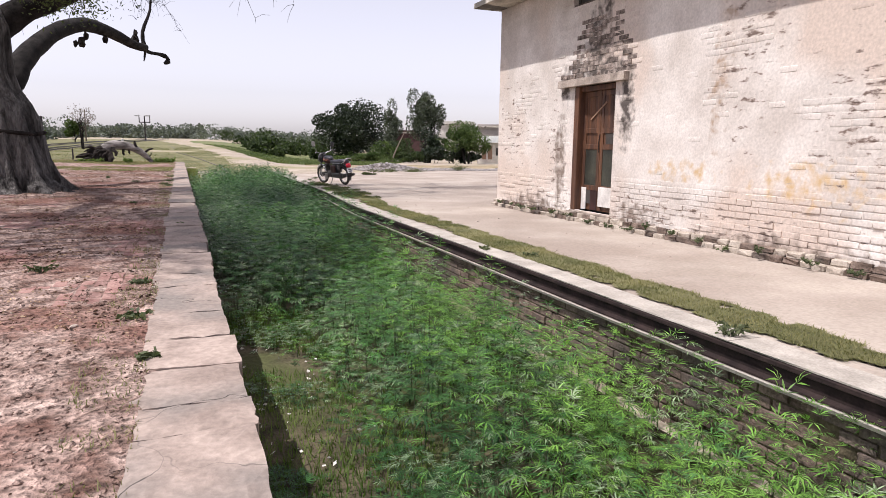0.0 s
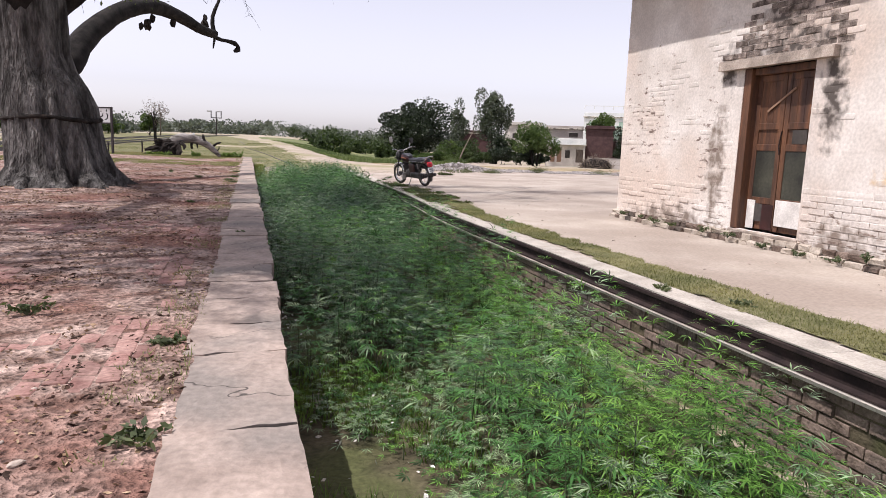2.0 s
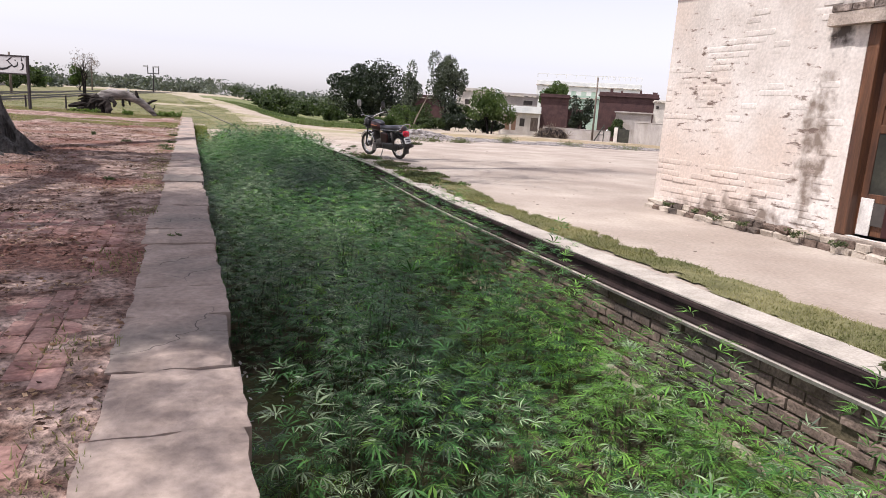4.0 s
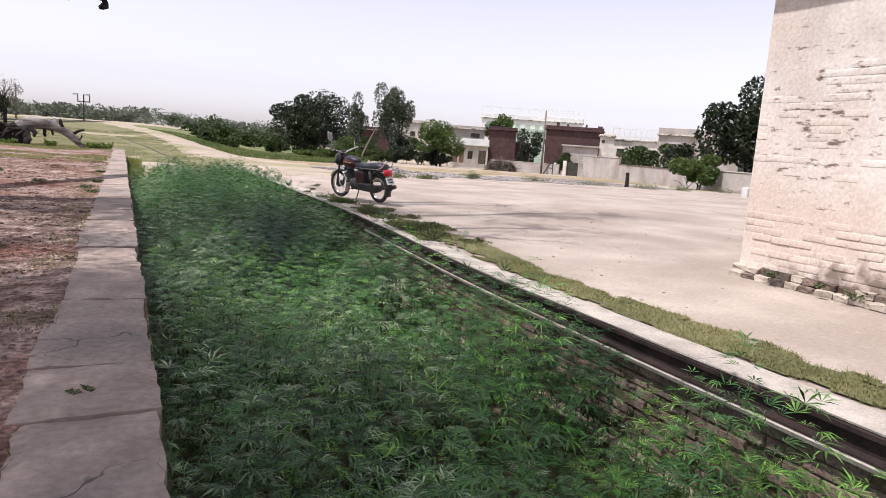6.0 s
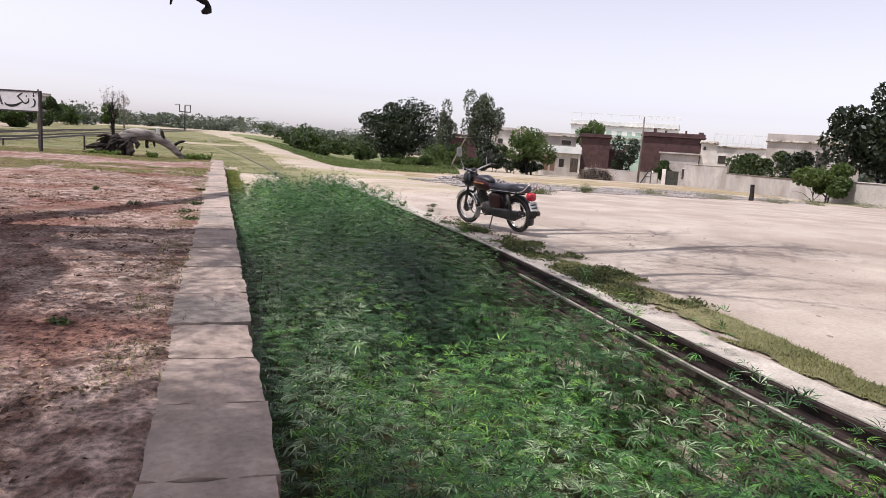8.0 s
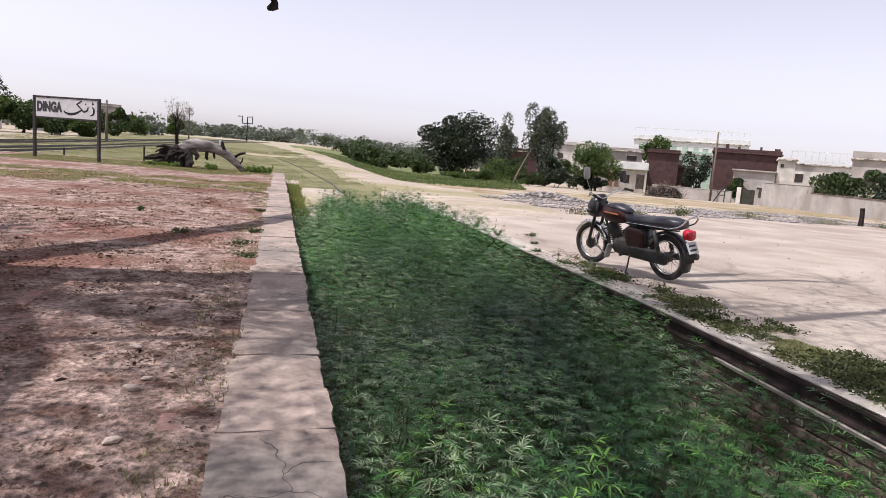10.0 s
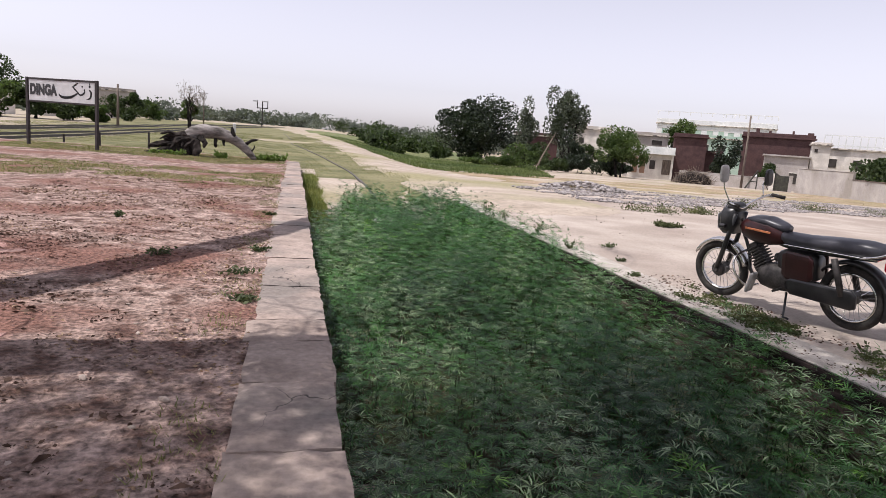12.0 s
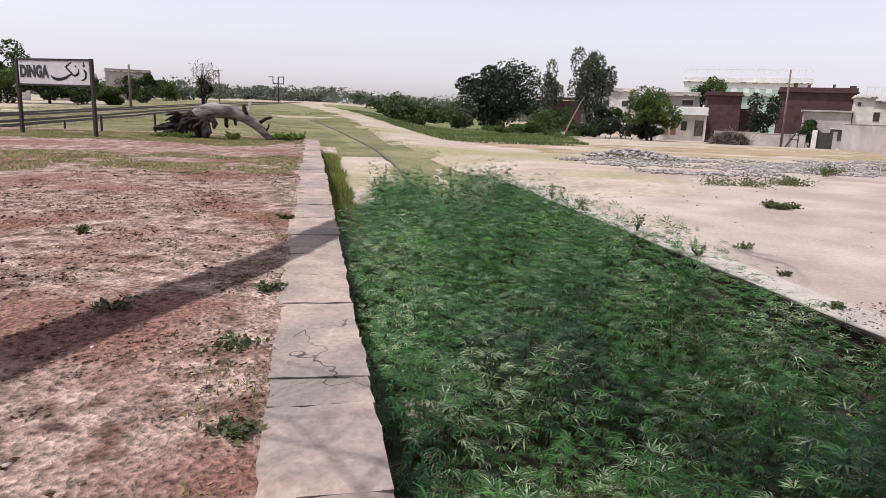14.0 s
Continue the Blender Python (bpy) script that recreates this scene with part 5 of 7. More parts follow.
BOUGHS = [
    ([(-4.5, 21.5, 2.3), (-4.2, 22.0, 2.65), (-4.05, 22.8, 3.25), (-3.79, 23.7, 3.83), (-3.45, 24.8, 4.39), (-2.87, 26.4, 4.87), (-2.18, 28.2, 4.87), (-1.69, 29.3, 4.72), (-1.3, 30.0, 4.71)], (0.36, 0.14)),
    ([(-4.6, 21.1, 3.5), (-4.15, 21.3, 3.95), (-3.6, 21.4, 4.4), (-2.9, 21.5, 4.75), (-1.9, 21.7, 5.4), (-0.6, 22.0, 6.3), (1.0, 22.4, 7.1), (2.4, 22.8, 7.6)], (0.42, 0.1)),
    ([(-4.7, 20.9, 3.4), (-4.6, 20.1, 4.5), (-4.4, 18.8, 5.4), (-4.7, 17.2, 6.0), (-5.3, 15.0, 6.6), (-5.8, 12.6, 7.2)], (0.4, 0.1)),
    ([(-4.7, 21.0, 3.6), (-5.2, 21.0, 5.0), (-5.6, 20.6, 6.5), (-5.4, 20.0, 8.0), (-5.0, 19.6, 9.2)], (0.42, 0.12)),
    ([(-5.0, 21.3, 3.6), (-5.9, 22.2, 4.8), (-6.7, 23.4, 6.0), (-7.2, 24.6, 7.4)], (0.34, 0.1)),
    ([(-2.4, 21.6, 5.1), (-1.6, 20.2, 6.1), (-0.6, 18.8, 7.0), (0.6, 17.6, 7.7)], (0.2, 0.06)),
]
tips = []
for pts, (r0, r1) in BOUGHS:
    c = curve(pts, 22)
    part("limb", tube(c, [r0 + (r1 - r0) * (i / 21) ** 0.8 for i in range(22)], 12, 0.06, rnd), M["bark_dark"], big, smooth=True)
    if len(pts) != 9:
        tips += [(p, i / 21) for i, p in enumerate(c) if i > 9]
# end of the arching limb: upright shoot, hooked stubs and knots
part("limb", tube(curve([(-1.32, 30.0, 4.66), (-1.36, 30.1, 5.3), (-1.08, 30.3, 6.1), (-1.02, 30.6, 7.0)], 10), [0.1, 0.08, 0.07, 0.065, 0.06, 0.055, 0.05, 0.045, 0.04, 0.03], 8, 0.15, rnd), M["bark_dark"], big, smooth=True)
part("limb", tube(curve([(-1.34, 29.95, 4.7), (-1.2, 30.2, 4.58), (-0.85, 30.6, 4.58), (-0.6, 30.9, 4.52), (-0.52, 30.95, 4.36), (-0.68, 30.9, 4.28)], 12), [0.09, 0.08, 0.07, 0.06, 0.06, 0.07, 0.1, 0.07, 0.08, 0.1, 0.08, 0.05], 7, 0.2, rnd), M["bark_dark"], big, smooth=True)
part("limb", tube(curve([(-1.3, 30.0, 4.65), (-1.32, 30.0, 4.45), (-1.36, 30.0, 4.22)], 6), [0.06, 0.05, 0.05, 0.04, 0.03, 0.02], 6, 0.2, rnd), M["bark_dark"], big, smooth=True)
for p, s in (((-1.62, 29.9, 4.98), 0.14), ((-1.6, 29.9, 5.22), 0.09), ((-2.85, 26.3, 4.5), 0.1), ((-2.95, 26.0, 4.28), 0.13), ((-3.1, 25.8, 4.2), 0.08), ((-2.4, 27.4, 4.58), 0.1)):
    bm = bmesh.new()
    bmesh.ops.create_icosphere(bm, subdivisions=2, radius=s, matrix=Matrix.Translation(p) @ Matrix.Diagonal((0.8, 0.8, 1.3, 1)))
    for v_ in bm.verts:
        v_.co += Vector((rnd.uniform(-1, 1), rnd.uniform(-1, 1), rnd.uniform(-1, 1))) * s * 0.3
    part("knot", bm, M["char"], big, "dark gall on the limb")
# twigs and thin feathery foliage
bm = bmesh.new()
leaf_pts = []
def spray(p, n, reach, droop, thick=0.016):
    for _ in range(n):
        d = Vector((rnd.uniform(-1, 1), rnd.uniform(-1, 1), rnd.uniform(-0.35, 0.7))).normalized() * reach * rnd.uniform(0.5, 1.2)
        e = p + d
        c = curve([p, p + d * 0.5 + Vector((0, 0, 0.15 * reach)), e - Vector((0, 0, droop * reach))], 5)
        add_tube(bm, c, [thick, thick * 0.8, thick * 0.6, thick * 0.45, thick * 0.25], 3, cap=False)
        for q in c[1:]:
            for _ in range(2):
                w = Vector((rnd.gauss(0, 0.3), rnd.gauss(0, 0.3), rnd.gauss(-0.05, 0.25)))
                add_tube(bm, [q, q + w * 0.5, q + w - Vector((0, 0, 0.12))], [0.007, 0.005, 0.003], 3, cap=False)
                if q.y < 21.5 and not (q.y > 17 and q.z < 6.9 and q.x > -0.5):
                    leaf_pts.append((q + w, 0.25))
for p, u in tips:
    spray(p, 5, 1.5 + 1.0 * u, 0.15, 0.02)
# Crown sprays added out of view, placed where their shadows should fall.
for p in [(3.6, 22.4, 8.0), (3.2, 20.5, 8.6), (5.0, 21.0, 8.6), (-5.6, 12.0, 8.2), (-5.0, 9.8, 8.2), (-6.6, 10.6, 8.4), (-6.6, 14.6, 8.2), (-5.0, 14.0, 8.6), (-5.4, 16.8, 8.6), (-6.4, 18.6, 8.4), (-4.4, 11.4, 8.0), (-4.2, 19.2, 8.4), (0.4, 20.6, 8.2), (2.0, 18.6, 8.6), (-4.4, 11.0, 8.6), (-4.2, 13.4, 8.6), (-4.9, 14.6, 8.6), (-2.6, 20.4, 8.4), (-1.4, 21.0, 8.5), (-0.6, 20.2, 8.7), (-3.0, 21.0, 8.6), (-2.9, 22.4, 8.6), (-2.9, 23.8, 8.7), (-2.0, 24.0, 8.6), (-2.4, 21.8, 8.5), (-1.6, 22.6, 8.6), (-2.6, 23.0, 8.7), (-0.8, 21.9, 8.6), (-3.4, 11.6, 8.3), (-3.0, 12.7, 8.5), (-3.7, 13.4, 8.2), (-2.7, 11.4, 8.6), (-3.2, 10.8, 8.4), (-2.4, 12.4, 8.8)]:
    p = Vector(p)
    over = p.y > 20.8 and p.x < 0
    start = (1.4, -0.5, -1.1) if over else (-2.2, -0.4, -1.3)
    part("limb", tube(curve([p + Vector(start), p + Vector(start) * 0.45 + Vector((0, 0.2, 0.2)), p], 6), [r_ * (0.5 if over else 1) for r_ in (0.09, 0.08, 0.07, 0.06, 0.05, 0.03)], 6, 0.1, rnd), M["bark_dark"], big, smooth=True)
    spray(p, 14, 1.7, 0.2, 0.018)
for x, y, z in [(-1.0, 30.4, 7.0), (-0.4, 27.0, 7.6), (0.6, 26.0, 7.5), (-1.1, 30.3, 6.4), (2.2, 20.5, 6.2), (2.9, 20.2, 6.1), (1.0, 20.0, 5.9)]:
    spray(Vector((x, y, z)), 5, 1.1, 0.5, 0.012)
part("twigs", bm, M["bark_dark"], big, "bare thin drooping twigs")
def leafage(p):
    """Leaves on a twig's end, counted by the shade wanted below: thick over the trench, thin over the platform and the
    dock.
    """
    if p.y < 15.6:
        return (90 if p.y > 10.3 else 18) if -4.4 < p.x < -2.9 else 18 if p.x <= -4.4 else 5
    if p.x < -3.9:
        return 5
    if p.x < -2.3:
        return 70 if p.y > 20.4 else 40
    if p.x < -1.2:
        return 36 if p.y > 20.4 else 16
    return 14 if p.y > 20 else 3


cen = np.concatenate([np.array(p) + rng.normal(0, s, (leafage(p), 3)) for p, s in leaf_pts])
v, f = leaf_cards(cen, 0.045, rng, 0, 0.42)
ob = raw("foliage", v, f, M["leaf_fine"])
ob.parent = big
tagged(ob, "thin feathery green foliage, mostly out of view, spread to shade the ground")


# ---- motorcycle ----
def ring_mesh(R, r, seg=40, sides=10, squash=1.0):
    bm = bmesh.new()
    rows = []
    for i in range(seg):
        a = 2 * math.pi * i / seg
        rows.append([bm.verts.new((math.cos(a) * (R + math.cos(b) * r), math.sin(b) * r * squash, math.sin(a) * (R + math.cos(b) * r))) for b in [2 * math.pi * k / sides for k in range(sides)]])
    for i in range(seg):
        p, q = rows[i], rows[(i + 1) % seg]
        for k in range(sides):
            bm.faces.new((p[k], p[(k + 1) % sides], q[(k + 1) % sides], q[k]))
    return bm


def shell(sections, n=14):
    """Rounded body: sections of (x, half width, low z, high z, power) along x."""
    bm = bmesh.new()
    rows = []
    for x, w, z0, z1, pw in sections:
        zc, h = (z0 + z1) / 2, (z1 - z0) / 2
        row = []
        for k in range(n):
            a = 2 * math.pi * k / n
            c, s = math.cos(a), math.sin(a)
            row.append(bm.verts.new((x, math.copysign(abs(c) ** pw, c) * w, zc + math.copysign(abs(s) ** pw, s) * h)))
        rows.append(row)
    for p, q in zip(rows, rows[1:]):
        for k in range(n):
            bm.faces.new((p[k], p[(k + 1) % n], q[(k + 1) % n], q[k]))
    bm.faces.new(rows[0]), bm.faces.new(rows[-1][::-1])
    return bm


def arc(cx, cz, r, a0, a1, n):
    return [(cx + math.cos(radians(a0 + (a1 - a0) * i / (n - 1))) * r, 0, cz + math.sin(radians(a0 + (a1 - a0) * i / (n - 1))) * r) for i in range(n)]


def fender(cx, cz, r, a0, a1, w, n=16):
    bm = bmesh.new()
    rows = []
    for i in range(n):
        a = radians(a0 + (a1 - a0) * i / (n - 1))
        rows.append([bm.verts.new((cx + math.cos(a) * (r - d), y, cz + math.sin(a) * (r - d))) for y, d in ((-w, 0.035), (-w * 0.8, 0.006), (0, 0), (w * 0.8, 0.006), (w, 0.035), (w * 0.78, 0.02), (0, 0.012), (-w * 0.78, 0.02))])
    for p, q in zip(rows, rows[1:]):
        for k in range(8):
            bm.faces.new((p[k], p[(k + 1) % 8], q[(k + 1) % 8], q[k]))
    bm.faces.new(rows[0]), bm.faces.new(rows[-1][::-1])
    return bm


fwp, rwp = Vector((4.044, 23.516, 0)), Vector((4.473, 22.205, 0))
head = math.degrees(math.atan2((fwp - rwp).y, (fwp - rwp).x))
bike = thing("motorcycle", "dusty black and red motorcycle leaning on its side stand", "motorcycle", pose(rwp.x, rwp.y, 0.015) @ pose(0, 0, 0, 0, 0, head) @ pose(0.06, 0, 0, -8, 0, 0) @ Matrix.Scale(0.955, 4))
WB, RW = 1.36, 0.3


def wheel(name, x, steer=0.0):
    w = thing(name, "", "")
    del_keys = [k for k in ("label", "category") if k in w]
    for k in del_keys:
        del w[k]
    w.parent = bike
    w.matrix_local = pose(x, 0, RW, 0, 0, steer)
    part("tyre", ring_mesh(RW - 0.037, 0.037, squash=1.05), M["tyre"], w, "worn black rubber tyre", True)
    part("rim", ring_mesh(RW - 0.082, 0.014, 40, 8, 1.5), M["chrome"], w, "chromed wheel rim", True)
    hub = bmesh.new()
    bmesh.ops.create_cone(hub, cap_ends=True, segments=24, radius1=0.075, radius2=0.065, depth=0.11, matrix=pose(0, 0, 0, 90))
    bmesh.ops.create_cone(hub, cap_ends=True, segments=12, radius1=0.018, radius2=0.018, depth=0.22, matrix=pose(0, 0, 0, 90))
    part("hub", hub, M["alloy"], w, "dull alloy drum hub")
    sp = bmesh.new()
    for i in range(32):
        a, b = 2 * math.pi * i / 32, 2 * math.pi * (i + (1.6 if i % 2 else -1.6)) / 32
        y = 0.04 if i % 4 < 2 else -0.04
        add_tube(sp, [(math.cos(b) * 0.06, y, math.sin(b) * 0.06), (math.cos(a) * (RW - 0.085), y * 0.15, math.sin(a) * (RW - 0.085))], 0.0026, 4, cap=False)
    part("spokes", sp, M["chrome"], w)
    return w


wheel("front_wheel", WB, 6)
wheel("rear_wheel", 0.0)
part("front_fender", fender(WB, RW, RW + 0.04, 25, 165, 0.06), M["chrome"], bike, "chromed front mudguard", True)
part("rear_fender", fender(0, RW, RW + 0.05, 40, 205, 0.075), M["black"], bike, smooth=True)
for s in (-1, 1):
    part("fork_leg", tube([(WB + 0.01, s * 0.085, RW - 0.02), (WB - 0.1, s * 0.085, 0.6), (WB - 0.2, s * 0.085, 0.92)], [0.026, 0.024, 0.02], 10), M["black"] if s else M["chrome"], bike, smooth=True)
    part("shock_absorber", tube([(0.02, s * 0.13, RW + 0.03), (0.11, s * 0.13, 0.66)], 0.028, 10), M["alloy"], bike, "dusty spring shock absorber", True)
    part("swing_arm", tube([(0, s * 0.1, RW), (0.5, s * 0.09, 0.34)], 0.018, 8), M["black"], bike, smooth=True)
fr = bmesh.new()
add_tube(fr, curve([(WB - 0.22, 0, 0.86), (0.95, 0, 0.74), (0.6, 0, 0.66), (0.2, 0, 0.66), (-0.18, 0, 0.68)], 14), 0.02, 8)
add_tube(fr, curve([(WB - 0.21, 0, 0.8), (1.04, 0, 0.55), (0.98, 0, 0.3), (0.6, 0, 0.24), (0.45, 0, 0.35), (0.46, 0, 0.64)], 16), 0.018, 8)
part("frame", fr, M["black"], bike, smooth=True)
part("fuel_tank", shell([(0.64, 0.06, 0.7, 0.8, 0.7), (0.68, 0.09, 0.67, 0.86, 0.7), (0.8, 0.125, 0.65, 0.9, 0.7), (0.95, 0.13, 0.66, 0.905, 0.7), (1.06, 0.1, 0.69, 0.89, 0.7), (1.12, 0.05, 0.74, 0.85, 0.7)]), M["red"], bike, "dark red fuel tank", True)
tank_top = part("tank_cover", shell([(0.62, 0.05, 0.8, 0.86, 0.7), (0.68, 0.085, 0.8, 0.885, 0.7), (0.82, 0.11, 0.83, 0.925, 0.7), (0.97, 0.1, 0.85, 0.925, 0.7), (1.05, 0.06, 0.85, 0.9, 0.7)]), M["seat"], bike, "black vinyl tank cover", True)
for s in (-1, 1):
    part("stripe", box(0.78, s * 0.13 - 0.004, 0.745, 1.05, s * 0.13 + 0.004, 0.765, 0.002, pose(0, 0, 0.0, 0, -3)), M["stripe"], bike, "orange tank stripe")
    part("side_panel", shell([(0.3, 0.012, 0.42, 0.6, 0.6), (0.34, 0.02, 0.38, 0.64, 0.6), (0.56, 0.02, 0.38, 0.65, 0.6), (0.6, 0.01, 0.42, 0.62, 0.6)]), M["red"], bike, "dark red side panel").location = (0, s * 0.12, 0)
seat = part("seat", shell([(-0.27, 0.06, 0.72, 0.79, 0.6), (-0.25, 0.1, 0.7, 0.815, 0.6), (-0.1, 0.125, 0.69, 0.835, 0.6), (0.2, 0.13, 0.69, 0.82, 0.6), (0.45, 0.115, 0.69, 0.8, 0.6), (0.62, 0.09, 0.7, 0.805, 0.6), (0.7, 0.06, 0.74, 0.82, 0.6)]), M["seat"], bike, "long black vinyl seat", True)
part("piping", box(-0.25, -0.132, 0.7, 0.6, 0.132, 0.712, 0.004), M["chrome"], seat)
part("engine", shell([(0.5, 0.08, 0.26, 0.42, 0.6), (0.54, 0.12, 0.23, 0.46, 0.6), (0.72, 0.13, 0.22, 0.48, 0.6), (0.84, 0.11, 0.24, 0.46, 0.6), (0.9, 0.06, 0.27, 0.42, 0.6)]), M["alloy"], bike, "dusty alloy crankcase", True)
cyl = bmesh.new()
for i in range(8):
    fin = bmesh.new()
    add_box(fin, -0.075, -0.08, 0.0 + i * 0.03, 0.075, 0.08, 0.014 + i * 0.03, 0.004, pose(0.84, 0, 0.42, 0, 35))
    part("fin", fin, M["alloy"], bike)
add_box(cyl, -0.05, -0.055, -0.02, 0.05, 0.055, 0.27, 0.01, pose(0.84, 0, 0.42, 0, 35))
part("cylinder", cyl, M["alloy"], bike, "engine cylinder core between the fins")
part("carburettor", shell([(0.6, 0.04, 0.5, 0.58, 0.8), (0.66, 0.05, 0.48, 0.6, 0.8), (0.74, 0.04, 0.5, 0.58, 0.8)]), M["alloy"], bike)
part("exhaust", tube(curve([(0.98, -0.1, 0.5), (1.04, -0.12, 0.36), (0.85, -0.14, 0.24), (0.4, -0.15, 0.25), (-0.1, -0.16, 0.3), (-0.34, -0.16, 0.34)], 18), [0.02] * 9 + [0.035] * 2 + [0.045] * 7, 10), M["alloy"], bike, "dull sooty exhaust pipe", True)
part("chain_case", shell([(-0.1, 0.018, 0.24, 0.36, 0.5), (-0.06, 0.022, 0.22, 0.4, 0.5), (0.5, 0.022, 0.24, 0.4, 0.5), (0.55, 0.015, 0.28, 0.36, 0.5)]), M["black"], bike, smooth=True).location = (0, 0.12, 0)
leg = bmesh.new()
add_box(leg, 0, 0, 0, 0.04, 0.11, 0.22, 0.015, pose(0.93, 0.08, 0.16, 0, -18, 6))
part("leg_shield", leg, M["guard"], bike, "pale scuffed leg shield")
part("crash_bar", tube(curve([(1.06, 0, 0.56), (1.06, 0.2, 0.5), (1.02, 0.24, 0.36), (0.96, 0.16, 0.24), (0.92, 0, 0.22)], 14), 0.011, 8), M["chrome"], bike, smooth=True)
part("footpeg", tube([(0.6, -0.24, 0.27), (0.6, 0.24, 0.27)], 0.014, 8), M["tyre"], bike)
part("kick_stand", tube([(0.55, 0.1, 0.24), (0.5, 0.2, 0.1), (0.47, 0.26, 0.05), (0.41, 0.27, 0.045)], 0.011, 8), M["black"], bike, smooth=True)
hl = part("headlight", shell([(WB - 0.16, 0.06, 0.78, 0.9, 0.8), (WB - 0.13, 0.1, 0.72, 0.93, 0.7), (WB - 0.03, 0.105, 0.71, 0.935, 0.6), (WB + 0.0, 0.095, 0.73, 0.92, 0.6)]), M["black"], bike, "square black headlamp housing", True)
part("lens", box(WB + 0.0, -0.085, 0.745, WB + 0.012, 0.085, 0.905, 0.008), M["lens"], hl, "bluish headlamp glass")
ins = part("instrument", shell([(WB - 0.22, 0.07, 0.94, 1.0, 0.6), (WB - 0.18, 0.085, 0.93, 1.03, 0.6), (WB - 0.1, 0.08, 0.93, 1.02, 0.6), (WB - 0.07, 0.05, 0.94, 0.99, 0.6)]), M["black"], bike, "black instrument pod", True)
part("handlebar", tube(curve([(WB - 0.42, 0.36, 1.06), (WB - 0.3, 0.33, 1.08), (WB - 0.22, 0.14, 1.02), (WB - 0.21, 0, 0.97), (WB - 0.22, -0.14, 1.02), (WB - 0.3, -0.33, 1.08), (WB - 0.42, -0.36, 1.06)], 26), 0.012, 8), M["chrome"], bike, smooth=True)
for s in (-1, 1):
    part("grip", tube([(WB - 0.43, s * 0.362, 1.058), (WB - 0.3, s * 0.335, 1.08)], 0.018, 10), M["tyre"], bike, "black rubber grip", True)
    part("lever", tube([(WB - 0.24, s * 0.26, 1.07), (WB - 0.3, s * 0.37, 1.05)], 0.007, 6), M["chrome"], bike)
    mr = part("mirror", tube(curve([(WB - 0.26, s * 0.26, 1.06), (WB - 0.22, s * 0.3, 1.2), (WB - 0.24, s * 0.34, 1.3 if s > 0 else 1.2)], 8), 0.006, 6), M["chrome"], bike, smooth=True)
    part("mirror_head", shell([(-0.02, 0.035, -0.055, 0.055, 0.6), (-0.01, 0.055, -0.085, 0.085, 0.6), (0.012, 0.055, -0.085, 0.085, 0.6), (0.02, 0.03, -0.05, 0.05, 0.6)]), M["black"] if s < 0 else M["guard"], mr, "oval mirror head").location = (WB - 0.25, s * 0.35, 1.36 if s > 0 else 1.25)
    part("indicator", shell([(-0.03, 0.02, -0.02, 0.02, 0.8), (0.03, 0.025, -0.025, 0.025, 0.8)]), M["black"], bike, "small dark indicator lamp").location = (WB - 0.12, s * 0.17, 0.8)
part("headlamp_cowl", shell([(WB - 0.2, 0.07, 0.84, 0.96, 0.6), (WB - 0.17, 0.12, 0.7, 0.985, 0.6), (WB - 0.06, 0.125, 0.69, 0.98, 0.6), (WB - 0.035, 0.11, 0.71, 0.95, 0.6)]), M["black"], bike, "black plastic headlamp cowl", True)
part("brake_drum", shell([(-0.05, 0.03, -0.06, 0.06, 1.0), (0.0, 0.06, -0.085, 0.085, 1.0), (0.05, 0.03, -0.06, 0.06, 1.0)]), M["alloy"], bike, smooth=True).location = (WB, 0.03, RW)
part("tool_box", shell([(0.3, 0.08, 0.4, 0.62, 0.6), (0.36, 0.1, 0.36, 0.66, 0.6), (0.6, 0.1, 0.36, 0.66, 0.6), (0.68, 0.07, 0.42, 0.62, 0.6)]), M["black"], bike, smooth=True)
tl = part("tail_light", shell([(-0.4, 0.05, 0.6, 0.68, 0.6), (-0.38, 0.075, 0.575, 0.7, 0.6), (-0.3, 0.075, 0.58, 0.71, 0.6), (-0.27, 0.05, 0.6, 0.69, 0.6)]), M["tail"], bike, "red tail lamp", True)
pl = part("number_plate", box(-0.008, -0.09, -0.075, 0.0, 0.09, 0.075, 0.003, pose(-0.385, 0, 0.485, 0, 24)), M["sign_white"], bike, "dusty white number plate")
for z in (-0.03, 0.025):
    part("bar", box(-0.0105, -0.06, z - 0.012, -0.0085, 0.06, z + 0.012, 0, pose(-0.385, 0, 0.485, 0, 24)), M["sign_black"], pl)
part("grab_rail", tube(curve([(-0.1, 0.13, 0.7), (-0.3, 0.13, 0.76), (-0.38, 0.1, 0.85), (-0.4, 0, 0.87), (-0.38, -0.1, 0.85), (-0.3, -0.13, 0.76), (-0.1, -0.13, 0.7)], 24), 0.011, 8), M["chrome"], bike, "chromed grab rail", True)
part("mud_flap", box(-0.37, -0.07, 0.28, -0.355, 0.07, 0.42, 0.004, pose(0, 0, 0, 0, 0)), M["tyre"], bike)


# ---- station sign ----
sign = thing("station_sign", "white station name board with black letters on two dark posts", "sign")
pr, pl_ = Vector((-7.14, 43.95, 0)), Vector((-9.85, 45.42, 0))
ax = (pr - pl_).normalized()
W = (pr - pl_).length
nrm = Vector((ax.y, -ax.x, 0))
sign.matrix_world = Matrix(((ax.x, -nrm.x, 0, pl_.x), (ax.y, -nrm.y, 0, pl_.y), (0, 0, 1, 0), (0, 0, 0, 1)))
for x in (0, W):
    part("post", box(x - 0.055, -0.05, -0.3, x + 0.055, 0.05, 2.54, 0.01), M["sign_post"], sign, "dark painted steel post")
